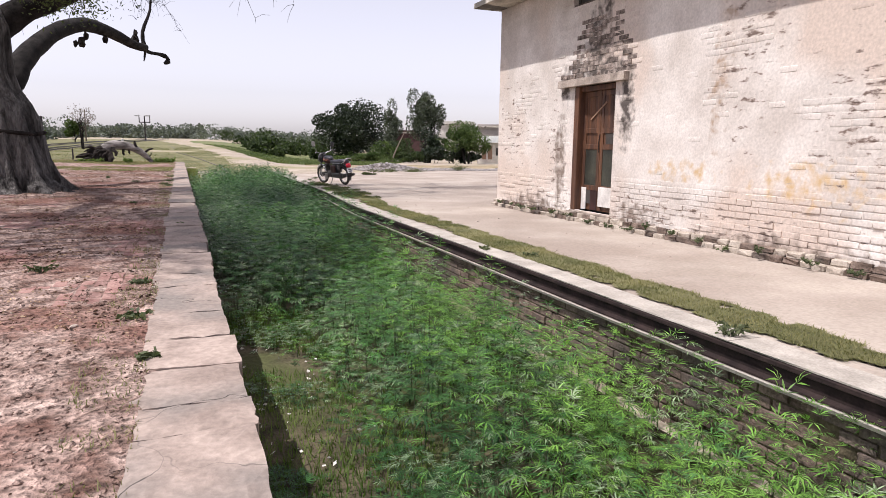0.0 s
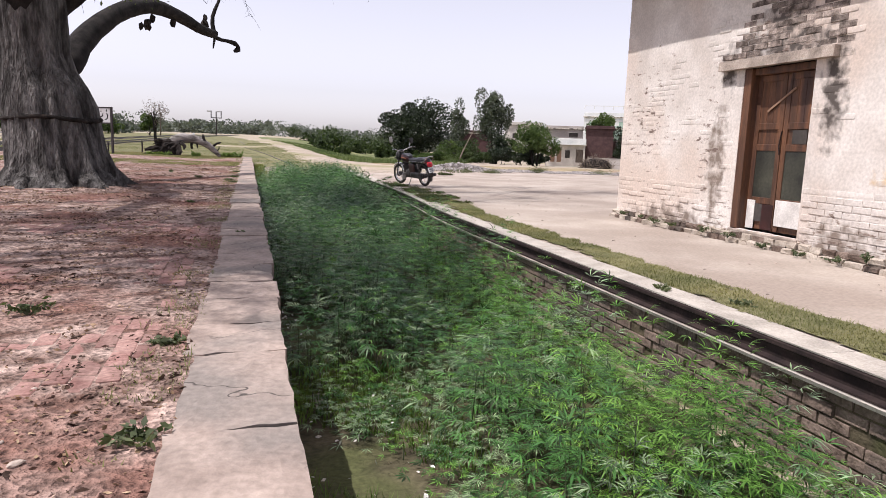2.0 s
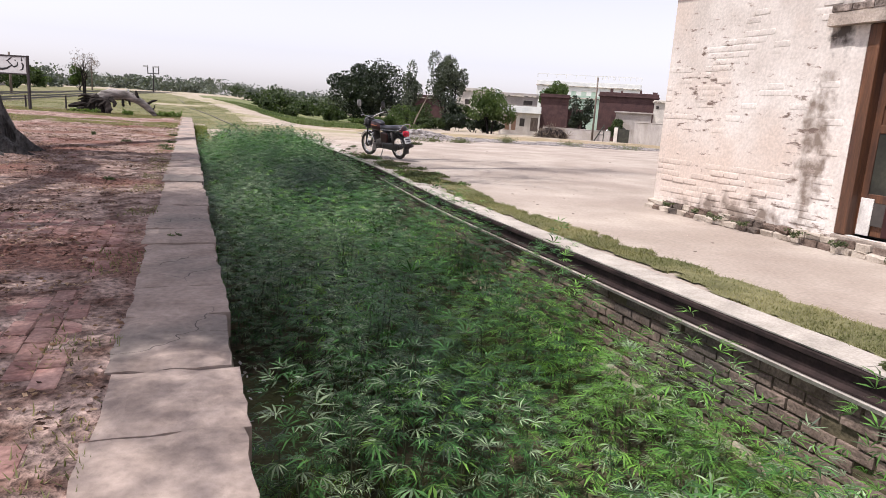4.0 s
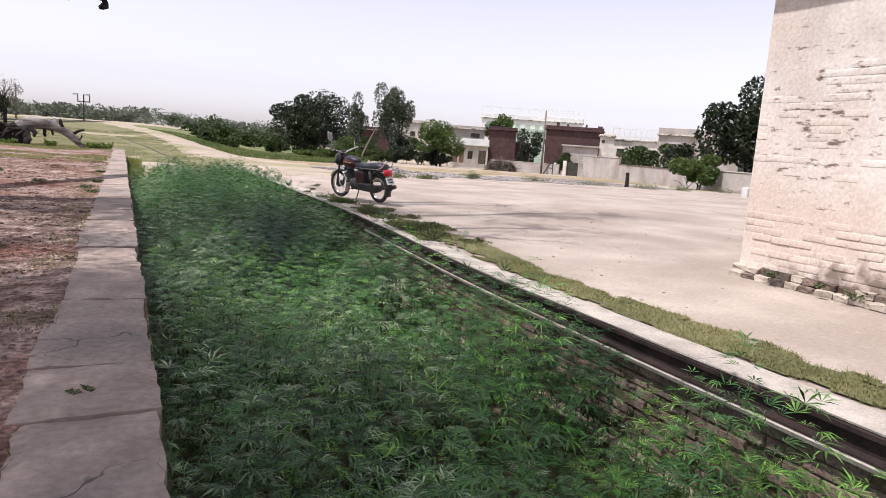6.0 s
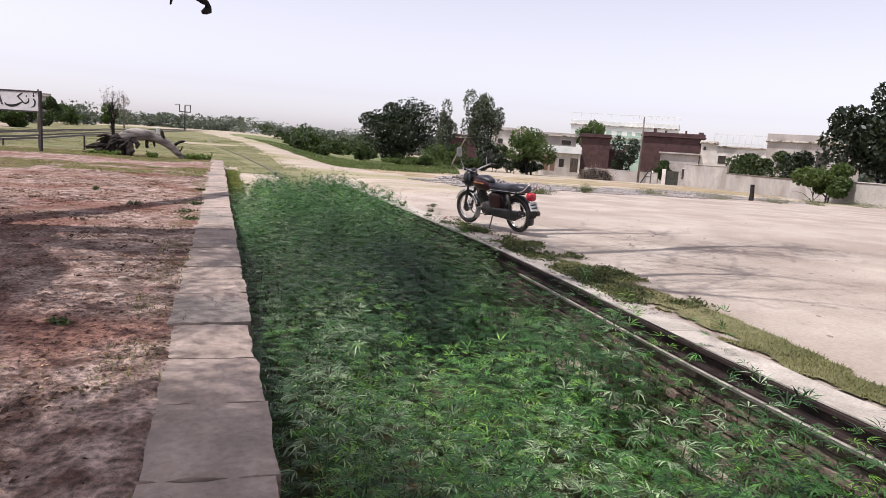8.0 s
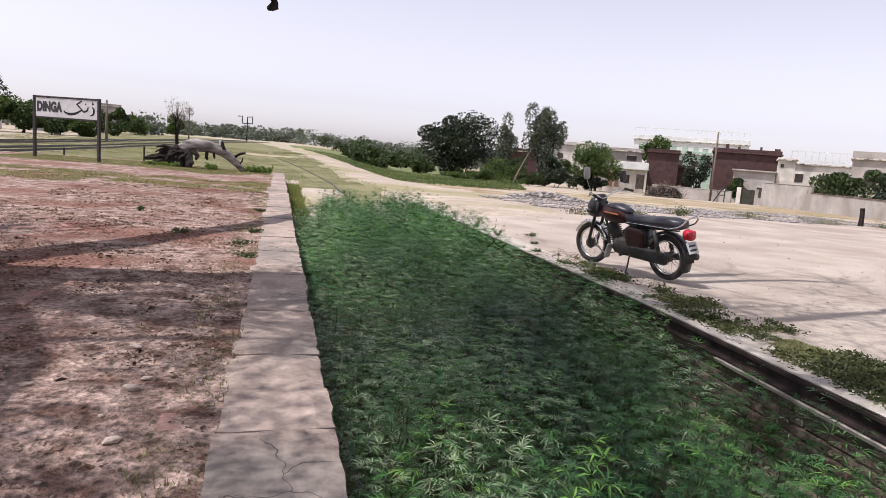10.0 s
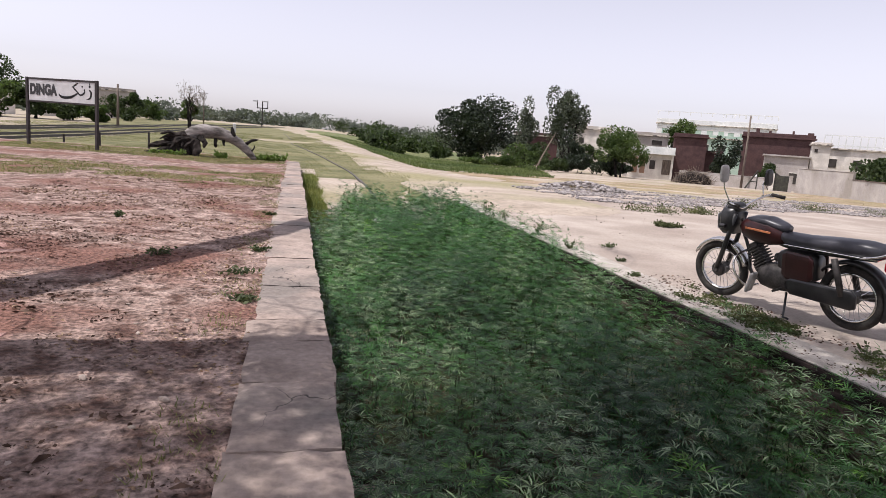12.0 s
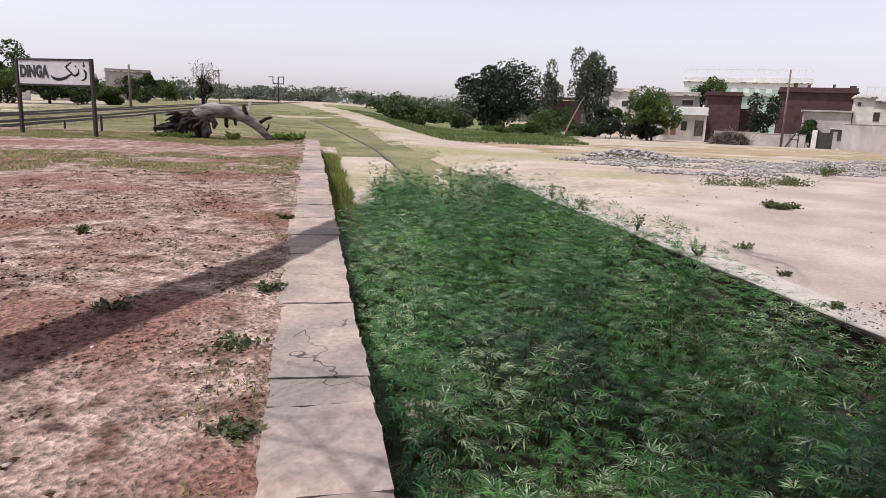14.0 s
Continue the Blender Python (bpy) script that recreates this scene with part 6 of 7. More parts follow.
board = part("board", box(0.075, -0.02, 1.72, W - 0.075, 0.02, 2.46, 0.004), M["sign_white"], sign, "white enamelled board")
part("crosspiece", box(0.0, -0.035, 2.46, W, 0.035, 2.53, 0.006), M["sign_post"], sign)
part("crosspiece", box(0.0, -0.035, 1.66, W, 0.035, 1.72, 0.006), M["sign_post"], sign)
txt = bpy.data.curves.new("lettering", "FONT")
txt.body, txt.size, txt.extrude, txt.offset = "DINGA", 0.5, 0.004, 0.03
txt.space_character = 1.06
tmp = bpy.data.objects.new("lettering", txt)
scene.collection.objects.link(tmp)
me = bpy.data.meshes.new_from_object(tmp.evaluated_get(bpy.context.evaluated_depsgraph_get()))
bpy.data.objects.remove(tmp)
me.materials.clear()
me.materials.append(M["sign_black"])
lt = new("lettering", me)
lt.parent = sign
wide = max(v.co.x for v in me.vertices)
lt.matrix_local = pose(0.14, -0.026, 1.95, 90) @ Matrix.Diagonal((1.22 / wide, 1, 1, 1))
tagged(lt, "bold black Latin place name")


def stroke(pts, widths, n=24):
    """A flat pen stroke in the board's plane."""
    c = curve([(x, 0, z) for x, z in pts], n)
    bm = bmesh.new()
    rows = []
    for i, p in enumerate(c):
        d = (c[min(i + 1, n - 1)] - c[max(i - 1, 0)]).normalized()
        s = Vector((-d.z, 0, d.x))
        u = i / (n - 1) * (len(widths) - 1)
        k = min(int(u), len(widths) - 2)
        w = widths[k] + (widths[k + 1] - widths[k]) * (u - k)
        rows.append([bm.verts.new(p + s * w / 2), bm.verts.new(p - s * w / 2)])
    for a, b in zip(rows, rows[1:]):
        bm.faces.new((a[0], a[1], b[1], b[0]))
    bmesh.ops.solidify(bm, geom=bm.faces, thickness=0.006)
    return bm


for pts, ws in ([[(2.78, 2.2), (2.86, 2.1), (2.82, 1.92), (2.66, 1.86)], (0.05, 0.08, 0.07, 0.02)],
                [[(2.58, 2.22), (2.56, 2.08), (2.4, 2.0), (2.3, 2.05), (2.22, 2.03), (2.0, 1.92), (1.72, 1.88), (1.5, 1.93), (1.44, 2.02)], (0.03, 0.07, 0.06, 0.05, 0.06, 0.09, 0.1, 0.07, 0.02)],
                [[(2.32, 2.06), (2.14, 2.2), (2.06, 2.3)], (0.04, 0.06, 0.05)],
                [[(2.1, 2.32), (2.3, 2.42)], (0.03, 0.05)], [[(2.02, 2.26), (2.22, 2.36)], (0.03, 0.05)],
                [[(2.44, 2.3), (2.5, 2.3)], (0.06, 0.06)], [[(2.76, 2.3), (2.84, 2.33)], (0.07, 0.07)], [[(2.8, 2.35), (2.8, 2.43)], (0.03, 0.04)]):
    ob = part("script_stroke", stroke(pts, ws), M["sign_black"], sign, "black Urdu pen stroke")
    ob.location = (0.0, -0.024, 0)

# low posts and wire near the sign
for i, (x, y, h) in enumerate([(-8.1, 48.0, 0.75), (-6.4, 49.0, 0.85), (-10.2, 50.5, 0.5)]):
    tagged(new("fence_post", mesh_of("fence_post", tube([(0, 0, -0.2), (0.01, 0, h * 0.5), (0, 0.01, h)], [0.05, 0.045, 0.04], 7), M["sign_post"])), "short dark post standing by the railway line", "post", "fence posts by the line").location = (x, y, ground_height(x, y))

# ---- fallen tree at the platform's end ----
log = thing("fallen_tree", "fallen dead tree trunk with dark torn roots", "fallen tree", pose(0, 0, 0.0))
rnd = random.Random(8)
part("trunk", tube(curve([(-4.55, 46.7, 0.5), (-4.3, 46.7, 0.85), (-3.9, 46.7, 1.02), (-3.3, 46.8, 1.0), (-2.7, 46.9, 0.78), (-2.25, 47.0, 0.45), (-1.85, 47.1, 0.0)], 20), [0.3, 0.34, 0.34, 0.33, 0.32, 0.31, 0.3, 0.28, 0.26, 0.25, 0.24, 0.22, 0.21, 0.2, 0.19, 0.17, 0.16, 0.14, 0.12, 0.1], 14, 0.12, rnd), M["deadwood"], log, "bleached arching trunk", True)
for pts, r in (([(-4.5, 46.5, 0.7), (-4.6, 46.3, 0.3), (-4.5, 46.1, -0.05)], 0.3), ([(-4.8, 46.5, 0.5), (-5.3, 46.4, 0.45), (-5.9, 46.4, 0.3)], 0.16), ([(-5.0, 46.4, 0.3), (-5.5, 46.2, 0.12), (-6.0, 46.2, 0.05)], 0.15),
               ([(-4.7, 46.4, 0.4), (-5.0, 46.2, 0.2), (-5.2, 46.0, -0.02)], 0.2), ([(-4.2, 46.4, 0.6), (-4.05, 46.2, 0.3), (-4.1, 46.0, -0.02)], 0.22), ([(-4.0, 46.5, 0.8), (-3.75, 46.3, 0.6), (-3.8, 46.2, 0.4)], 0.12), ([(-4.9, 46.6, 0.6), (-5.1, 46.6, 0.75), (-5.3, 46.5, 0.7)], 0.09)):
    part("root", tube(curve(pts, 8), [r * f for f in (1, 1.05, 0.9, 0.85, 0.75, 0.7, 0.55, 0.4)], 9, 0.3, rnd), M["char"], log, "dark splintered root")
for i in range(26):
    a = rnd.uniform(-0.4, 3.5)
    s = Vector((-4.6 + rnd.uniform(-0.3, 0.35), 46.5, 0.5 + rnd.uniform(-0.2, 0.25)))
    ln = rnd.uniform(0.3, 0.8)
    e = s + Vector((-math.cos(a * 0.5) * ln, -rnd.uniform(0.1, 0.5), math.cos(a) * ln * 0.35 - 0.15))
    e.z = max(e.z, 0.02)
    m_ = s.lerp(e, 0.5) + Vector((rnd.uniform(-0.12, 0.12), -0.05, rnd.uniform(-0.05, 0.2)))
    r = rnd.uniform(0.07, 0.17)
    part("root", tube(curve([s, m_, e], 7), [r * k for k in (1, 1.1, 0.9, 0.8, 0.6, 0.45, 0.2)], 6, 0.35, rnd), M["char"], log, "dark splintered root")
bm = bmesh.new()
bmesh.ops.create_icosphere(bm, subdivisions=3, radius=0.5, matrix=Matrix.Translation((-4.6, 46.55, 0.42)) @ Matrix.Diagonal((1.35, 0.8, 1.05, 1)))
for v_ in bm.verts:
    v_.co += Vector((1, 0.6, 1)) * 0.24 * noise.noise(v_.co * 4) + Vector((rnd.uniform(-1, 1), rnd.uniform(-1, 1), rnd.uniform(-1, 1))) * 0.03
part("root_ball", bm, M["char"], log, "dark torn root mass")
for pts, r in (([(-2.75, 46.85, 0.75), (-2.72, 46.8, 1.0), (-2.78, 46.8, 1.28)], 0.11), ([(-2.3, 47.0, 0.55), (-2.05, 47.0, 0.75), (-1.75, 47.0, 0.85)], 0.07), ([(-2.05, 47.0, 0.3), (-1.9, 47.0, 0.45), (-1.88, 47.0, 0.6)], 0.04), ([(-3.4, 46.7, 0.75), (-3.4, 46.6, 0.55), (-3.35, 46.6, 0.42)], 0.08), ([(-3.1, 46.7, 0.72), (-3.05, 46.6, 0.5)], 0.06)):
    part("stub", tube(curve(pts, 6), [r, r, r * 0.9, r * 0.8, r * 0.7, r * 0.4], 7, 0.2, rnd), M["bark_dark"], log)
for i, (x, y) in enumerate([(-5.4, 45.8), (-4.8, 45.7), (-1.2, 47.0), (-0.8, 47.6), (-1.5, 47.3), (-3.2, 46.4)]):
    clump("weed_clump", "grassy weed beside the fallen tree", x, y, 0.0, 0.45, 0.25, 260, "grass_green", 300 + i, 0.0, 0.06)

# ---- railway lines ----
def line(name, label, fx, y0, y1, fz, gauge=1.676, sides=(-1, 1), w=0.03):
    root = thing(name, label, "railway", kind="structure")
    for s in sides:
        bm = bmesh.new()
        rings = []
        for y in spaced((y0, y1, 1.5)):
            x, z = fx(y) + s * gauge / 2, fz(fx(y), y)
            rings.append([bm.verts.new((x + dx, y, z + dz)) for dx, dz in ((-w * 1.4, 0), (w * 1.4, 0), (w, 0.13), (-w, 0.13))])
        for a, b in zip(rings, rings[1:]):
            for k in range(4):
                bm.faces.new((a[k], a[(k + 1) % 4], b[(k + 1) % 4], b[k]))
        part("rail", bm, M["rail_far"], root)
    return root


line("siding", "half-buried rail of the old siding curving away", lambda y: track_x(y) - 0.35, 37.5, 130, lambda x, y: ground_height(x, y) - 0.06, sides=(1,), w=0.04)
for x0, k in ((-13.2, 0.0), (-18.5, 0.0)):
    line("railway_line", "railway line on low ballast beyond the platform", lambda y: x0 + 0.00022 * max(0, y - 60) ** 2, 40, 260, lambda x, y: land(x, y) + 0.12)
rng = np.random.default_rng(5)
pebbles("ballast", "grey ballast along the railway lines", np.concatenate([scatter(1500, (x0 - 1.1, x0 + 1.1), (45, 130), lambda x, y: land(x, y) + 0.03) for x0 in (-13.2, -18.5)]), 0.03, 0.07, "pebble")

# ---- village ----
CAM0 = (-0.14, 10.3)


def spot(px, d):
    """A place d metres off along a bearing of px degrees to the right of the siding."""
    a = radians(px)
    return CAM0[0] + math.sin(a) * d, CAM0[1] + math.cos(a) * d


def facing(deg):
    return pose(0, 0, 0, 0, 0, -deg)


def house(label, bearing, d, width, depth, height, base, wall, storeys=1, openings=(), parapet=0.5, turn=0.0, name="house", roof="slab"):
    """A flat-roofed house seen from the yard; its front faces the camera's side. openings: (x, z, w, h, material)."""
    x, y = spot(bearing, d)
    h = thing(name, label, "house", pose(x, y, base) @ facing(bearing + turn))
    part("wall", box(-width / 2, 0, -1.5, width / 2, depth, height, 0.03), M[wall], h)
    r = part("roof", box(-width / 2 - 0.25, -0.35, height, width / 2 + 0.25, depth + 0.25, height + 0.22, 0.02), M[roof], h)
    if parapet:
        part("parapet", box(-width / 2, -0.05, height + 0.22, width / 2, 0.15, height + 0.22 + parapet, 0.02), M[wall], r)
        for s in (-1, 1):
            part("parapet", box(s * width / 2 - 0.1, 0.15, height + 0.22, s * width / 2 + 0.1, depth, height + 0.22 + parapet, 0.02), M[wall], r)
    for ox, oz, ow, oh, m in openings:
        o = part("window" if oz > 0.4 else "door", box(ox - ow / 2, -0.06, oz, ox + ow / 2, -0.005, oz + oh, 0.01), M[m], h)
        part("frame", box(ox - ow / 2 - 0.08, -0.1, oz + oh, ox + ow / 2 + 0.08, -0.005, oz + oh + 0.1), M["cream"], o)
    return h


def at_px(x):
    """Bearing in degrees of a column of the view from the yard."""
    return 22.1 + math.degrees(math.atan((x - 784) / 1187))


# bearing, distance, width, depth, height, base
cream_house = house("single-storey cream house with ochre doors and a deep flat roof", 27.6, 112, 6.4, 7, 3.1, -1.2, "cream", openings=((-2.2, 0.2, 0.75, 2.3, "orange_door"), (-1.1, 0.2, 0.75, 2.3, "orange_door"), (0.3, 0.9, 0.8, 1.3, "opening"), (2.3, 0.2, 1.2, 2.2, "wood_grey")), parapet=0.0)
part("fascia", box(-3.5, -0.9, 3.1, 3.3, -0.3, 4.2, 0.03), M["haze_white"], cream_house, "deep white roof fascia")
part("column", box(-3.2, -0.75, -0.4, -2.95, -0.5, 3.1, 0.02), M["cream"], cream_house)
part("column", box(2.95, -0.75, -0.4, 3.2, -0.5, 3.1, 0.02), M["cream"], cream_house)
house("cream upper storey set back behind the little house", 27.3, 122, 6.6, 5, 6.0, -1.2, "plaster", openings=((1.6, 4.6, 1.6, 0.8, "opening"),), parapet=0.4)
house("bare dark red brick house with a blank side", 30.35, 115, 4.7, 8, 6.0, -1.2, "maroon", parapet=0.35, roof="maroon")
house("low bare brick annexe beside the red house", 32.1, 119, 2.6, 5, 3.9, -1.2, "maroon", parapet=0.2, roof="maroon")
house("pale green rendered house among the roofs", 33.0, 150, 11, 9, 7.4, -1.5, "green_paint", openings=((-3, 5, 1.4, 1.2, "opening"), (0, 5, 1.4, 1.2, "opening"), (3, 5, 1.4, 1.2, "opening")), parapet=0.5)
house("white two-storey house with rows of dark windows", 31.6, 182, 20, 10, 11.4, -1.5, "haze_white", openings=tuple((-8 + 2.6 * i, 9.0, 1.3, 1.3, "green_paint") for i in range(7)), parapet=1.0)
house("white two-storey house with a roof terrace", 35.1, 178, 11, 10, 11.2, -1.5, "haze_white", openings=tuple((-4 + 2.6 * i, 8.6, 1.3, 1.3, "green_paint") for i in range(4)), parapet=1.1)
for bearing_, d_, w_, z_ in ((31.6, 182, 20.0, 12.1), (35.1, 178, 11.0, 11.9)):
    x, y = spot(bearing_, d_)
    terrace = thing("terrace_railing", "white railing on a far flat roof, haze put into its colour", "railing", pose(x, y, z_ - 1.0) @ facing(bearing_))
    part("rail", box(-w_ / 2, -0.2, 1.7, w_ / 2, -0.05, 1.85), M["haze_white"], terrace)
    for i in range(9):
        part("post", box(-w_ / 2 + i * w_ / 8 - 0.1, -0.2, 0.9, -w_ / 2 + i * w_ / 8 + 0.1, -0.05, 1.7), M["haze_white"], terrace)
long_brick = house("long bare dark red brick house with a blank upper wall", 36.3, 118, 9.6, 8, 7.0, -1.4, "maroon", parapet=0.5, roof="maroon")
for x, w_, h_ in ((-2.9, 0.5, 0.6), (-1.2, 0.35, 0.35), (1.9, 0.3, 0.45), (4.2, 0.8, 0.3)):
    part("pier", box(x - w_ / 2, -0.03, 7.72, x + w_ / 2, 0.3, 7.72 + h_, 0.02), M["maroon"], long_brick)
house("small pale plastered outbuilding below the brick house", 36.9, 112, 5.6, 4, 4.3, -1.4, "plaster", openings=((1.6, 0.6, 2.0, 1.5, "opening"),), parapet=0.0, roof="plaster")
house("cream stair tower beside the brick house", 39.0, 113, 2.3, 5, 6.2, -1.4, "cream", openings=((-0.6, 5.2, 0.4, 0.5, "opening"),), parapet=0.2)
house("cream house with a railed roof terrace", 41.6, 128, 10.0, 9, 6.2, -1.4, "cream", openings=((-3.4, 3.4, 1.2, 1.3, "opening"), (0.0, 3.4, 1.2, 1.3, "opening"), (3.4, 3.4, 1.2, 1.3, "opening")), parapet=0.0)
x, y = spot(41.6, 128)
terrace = thing("terrace_railing", "white railing round a flat roof terrace", "railing", pose(x, y, -1.4 + 6.42) @ facing(41.6))
for i in range(11):
    part("post", box(-4.9 + i * 0.98 - 0.08, -0.2, 0, -4.9 + i * 0.98 + 0.08, -0.06, 1.9), M["haze_white"], terrace)
for z in (0.35, 1.85):
    part("rail", box(-5.0, -0.19, z, 5.0, -0.07, z + 0.16), M["haze_white"], terrace)
arc_house = house("cream house with an arched veranda behind trees", at_px(1312), 108, 11.6, 8, 6.6, -1.2, "plaster", parapet=0.9)
for i in range(4):
    bm = box(-3.6 + i * 2.4 - 0.7, -0.06, 3.0, -3.6 + i * 2.4 + 0.7, -0.005, 4.7)
    bmesh.ops.create_cone(bm, cap_ends=True, segments=20, radius1=0.7, radius2=0.7, depth=0.05, matrix=pose(-3.6 + i * 2.4, -0.033, 4.7, 90))
    part("arch", bm, M["opening"], arc_house, "arched opening, its shade drawn as a flat dark panel")
house("plastered house beyond the field trees", at_px(722), 150, 9, 8, 6.2, -2.2, "maroon", parapet=0.5)
house("pale distant house among the trees", at_px(812), 165, 9, 8, 8.6, -2.0, "cream", openings=((-2, 5.5, 1.2, 1.2, "opening"), (2, 5.5, 1.2, 1.2, "opening")), parapet=0.6)

# compound wall in straight runs
CORNERS = [(29.6, 103, 1.5), (35.3, 98, 1.7), (37.25, 94, 3.0), (40.2, 82, 2.2), (at_px(1296), 60, 1.9), (at_px(1470), 52, 1.9)]
compound = thing("compound_wall", "long low grey plastered compound wall", "wall", kind="structure")
for i, ((b0, d0, h0), (b1, d1, h1)) in enumerate(zip(CORNERS, CORNERS[1:])):
    if i == 1:
        continue
    p, q = Vector((*spot(b0, d0), 0)), Vector((*spot(b1, d1), 0))
    dr = q - p
    m = pose(p.x, p.y, 0) @ pose(0, 0, 0, 0, 0, math.degrees(math.atan2(dr.y, dr.x)))
    zt = max(land(p.x, p.y), land(q.x, q.y))
    part("wall_run", box(0, 0, -3, dr.length, 0.25, zt + (2.6 if i == 2 else 1.45), 0.02, m), M["plaster"], compound)
    part("wall_cap", box(0, -0.05, zt + (2.6 if i == 2 else 1.45), dr.length, 0.3, zt + (2.68 if i == 2 else 1.53), 0.02, m), M["plaster"] if i != 3 else M["brick_dark"], compound)
gx, gy = spot(36.4, 96.5)
gate = thing("compound_gate", "dark metal gate between two pale plastered gateposts", "gate", pose(gx, gy, land(gx, gy)) @ facing(36.4))
part("gatepost", box(-1.3, -0.2, -0.5, -0.8, 0.3, 2.1, 0.02), M["cream"], gate)
part("gatepost", box(0.8, -0.2, -0.5, 1.2, 0.3, 2.0, 0.02), M["plaster"], gate)
part("gate_leaf", box(-0.8, 0.0, 0.05, 0.0, 0.06, 1.9, 0.01), M["wood_dark"], gate)
part("gate_leaf", box(0.0, 0.0, 0.05, 0.8, 0.06, 1.9, 0.01), M["wood_dark"], gate)
cx, cy = spot(35.9, 106)
car = thing("parked_car", "white car parked behind the compound wall", "car", pose(cx, cy, land(cx, cy) + 0.9) @ facing(35.9))
part("body", shell([(-1.9, 0.6, 0.4, 0.85, 0.5), (-1.7, 0.8, 0.3, 1.0, 0.5), (0, 0.82, 0.28, 1.05, 0.5), (1.7, 0.8, 0.3, 0.98, 0.5), (1.9, 0.6, 0.4, 0.85, 0.5)]), M["car_white"], car, smooth=True)
part("cabin", shell([(-1.2, 0.6, 0.95, 1.1, 0.5), (-0.8, 0.7, 0.95, 1.5, 0.5), (0.6, 0.7, 0.95, 1.5, 0.5), (1.1, 0.6, 0.95, 1.1, 0.5)]), M["opening"], car, "dark car windows", True)
for i in (-1.2, 1.2):
    for s in (-0.75, 0.75):
        part("tyre", ring_mesh(0.24, 0.09, 20, 8), M["tyre"], car).location = (i, s, 0.0)

# utility poles
def pole(bearing, d, h, label, arms=1, name="utility_pole"):
    x, y = spot(bearing, d)
    p = thing(name, label, "pole", pose(x, y, land(x, y)) @ facing(bearing))
    part("shaft", tube([(0, 0, -0.5), (0.02, 0, h / 2), (0, 0, h)], [0.16, 0.13, 0.1], 8), M["wood_grey"], p, smooth=True)
    for i in range(arms):
        part("crossarm", box(-0.9, -0.06, h - 0.5 - i * 0.7, 0.9, 0.06, h - 0.38 - i * 0.7, 0.01), M["wood_grey"], p)
    return p


pole(33.85, 98, 8.9, "slim grey utility pole by the compound wall", 0)
pole(at_px(1152 + 95), 118, 8.6, "slim grey utility pole among the houses", 0)
pole(-12.2, 90, 4.6, "dark telegraph pole beside the railway", 0)
pole(-6.8, 175, 7.5, "distant slim pole beside the railway", 1)
sgx, sgy = -9.2, 216
sig = thing("signal_post", "distant twin-armed railway signal post", "signal", pose(sgx, sgy, land(sgx, sgy)))
part("shaft", box(-0.15, -0.1, -0.5, 0.15, 0.1, 7.2), M["sign_post"], sig)
part("platform_rail", box(-1.5, -0.1, 5.2, 1.5, 0.1, 5.45), M["sign_post"], sig)
for s in (-1.4, 1.4):
    part("doll", box(s - 0.12, -0.1, 5.45, s + 0.12, 0.1, 7.4), M["sign_post"], sig)
    part("arm", box(s - 1.2, -0.12, 7.0, s, 0.0, 7.35), M["sign_white"], sig)
tagged(new("marker_post", mesh_of("marker_post", box(-0.18, -0.14, -0.3, 0.18, 0.14, 1.1, 0.06), M["sign_white"])), "white painted concrete marker beside the line", "post").location = (-7.7, 108, land(-7.7, 108) + 0.1)
ux, uy = spot(41.2, 42)
tagged(new("stump_post", mesh_of("stump_post", tube([(0, 0, -0.2), (0.02, 0, 0.4), (0, 0.02, 0.9)], [0.14, 0.12, 0.11], 8, 0.1, rnd), M["char"])), "short charred wooden post at the yard's edge", "post").location = (ux, uy, yard_z(ux, uy) - 0.02)
ux, uy = spot(at_px(1422), 41)
tagged(new("bollard", mesh_of("bollard", box(-0.2, -0.2, -0.2, 0.2, 0.2, 0.55, 0.05), M["sign_white"])), "white painted stone at the yard's edge", "bollard").location = (ux, uy, yard_z(ux, uy))
ux, uy = spot(at_px(1478), 45)
booth = thing("booth", "narrow white booth with a blue door panel", "booth", pose(ux, uy, land(ux, uy) + 0.25) @ facing(at_px(1478) - 20))
part("shell", box(-0.6, 0, -0.6, 0.6, 1.0, 2.2, 0.08), M["car_white"], booth)
part("door", box(-0.1, -0.03, 0.2, 0.5, 0.0, 2.0, 0.02), M["blue"], booth, "blue door panel")
# thorn heap and leaning frame by the wall
ux, uy = spot(30.5, 96)
heap = thing("thorn_heap", "round heap of dry brown thorn branches", "brushwood", pose(ux, uy, land(ux, uy)))
g = np.random.default_rng(9)
bm = bmesh.new()
for i in range(420):
    a, r = g.uniform(0, 6.28), g.uniform(0, 1) ** 0.5
    p = Vector((math.cos(a) * r * 2.6, math.sin(a) * r * 1.6, max(0, 1.7 * (1 - r * r)) * g.uniform(0.3, 1)))
    d = Vector(g.normal(size=3)) * 0.45
    add_tube(bm, [p - d, p + d * 0.2 + Vector((0, 0, 0.1)), p + d], [0.03, 0.025, 0.012], 3, cap=False)
part("brushwood", bm, M["twig"], heap)
# Dark ball added inside, so the gaps between branches look shaded.
bm = bmesh.new()
bmesh.ops.create_icosphere(bm, subdivisions=3, radius=1, matrix=Matrix.Translation((0, 0, 0.2)) @ Matrix.Diagonal((2.4, 1.4, 1.25, 1)))
for v_ in bm.verts:
    v_.co *= 1 + 0.15 * noise.noise(v_.co * 2)
part("core", bm, M["char"], heap, "dark ball inside the heap, standing in for the shade between its branches")
ux, uy = spot(34.5, 96)
fr = thing("leaning_frame", "dark wooden frame leaning by the compound wall", "frame", pose(ux, uy, land(ux, uy)) @ facing(34.5))
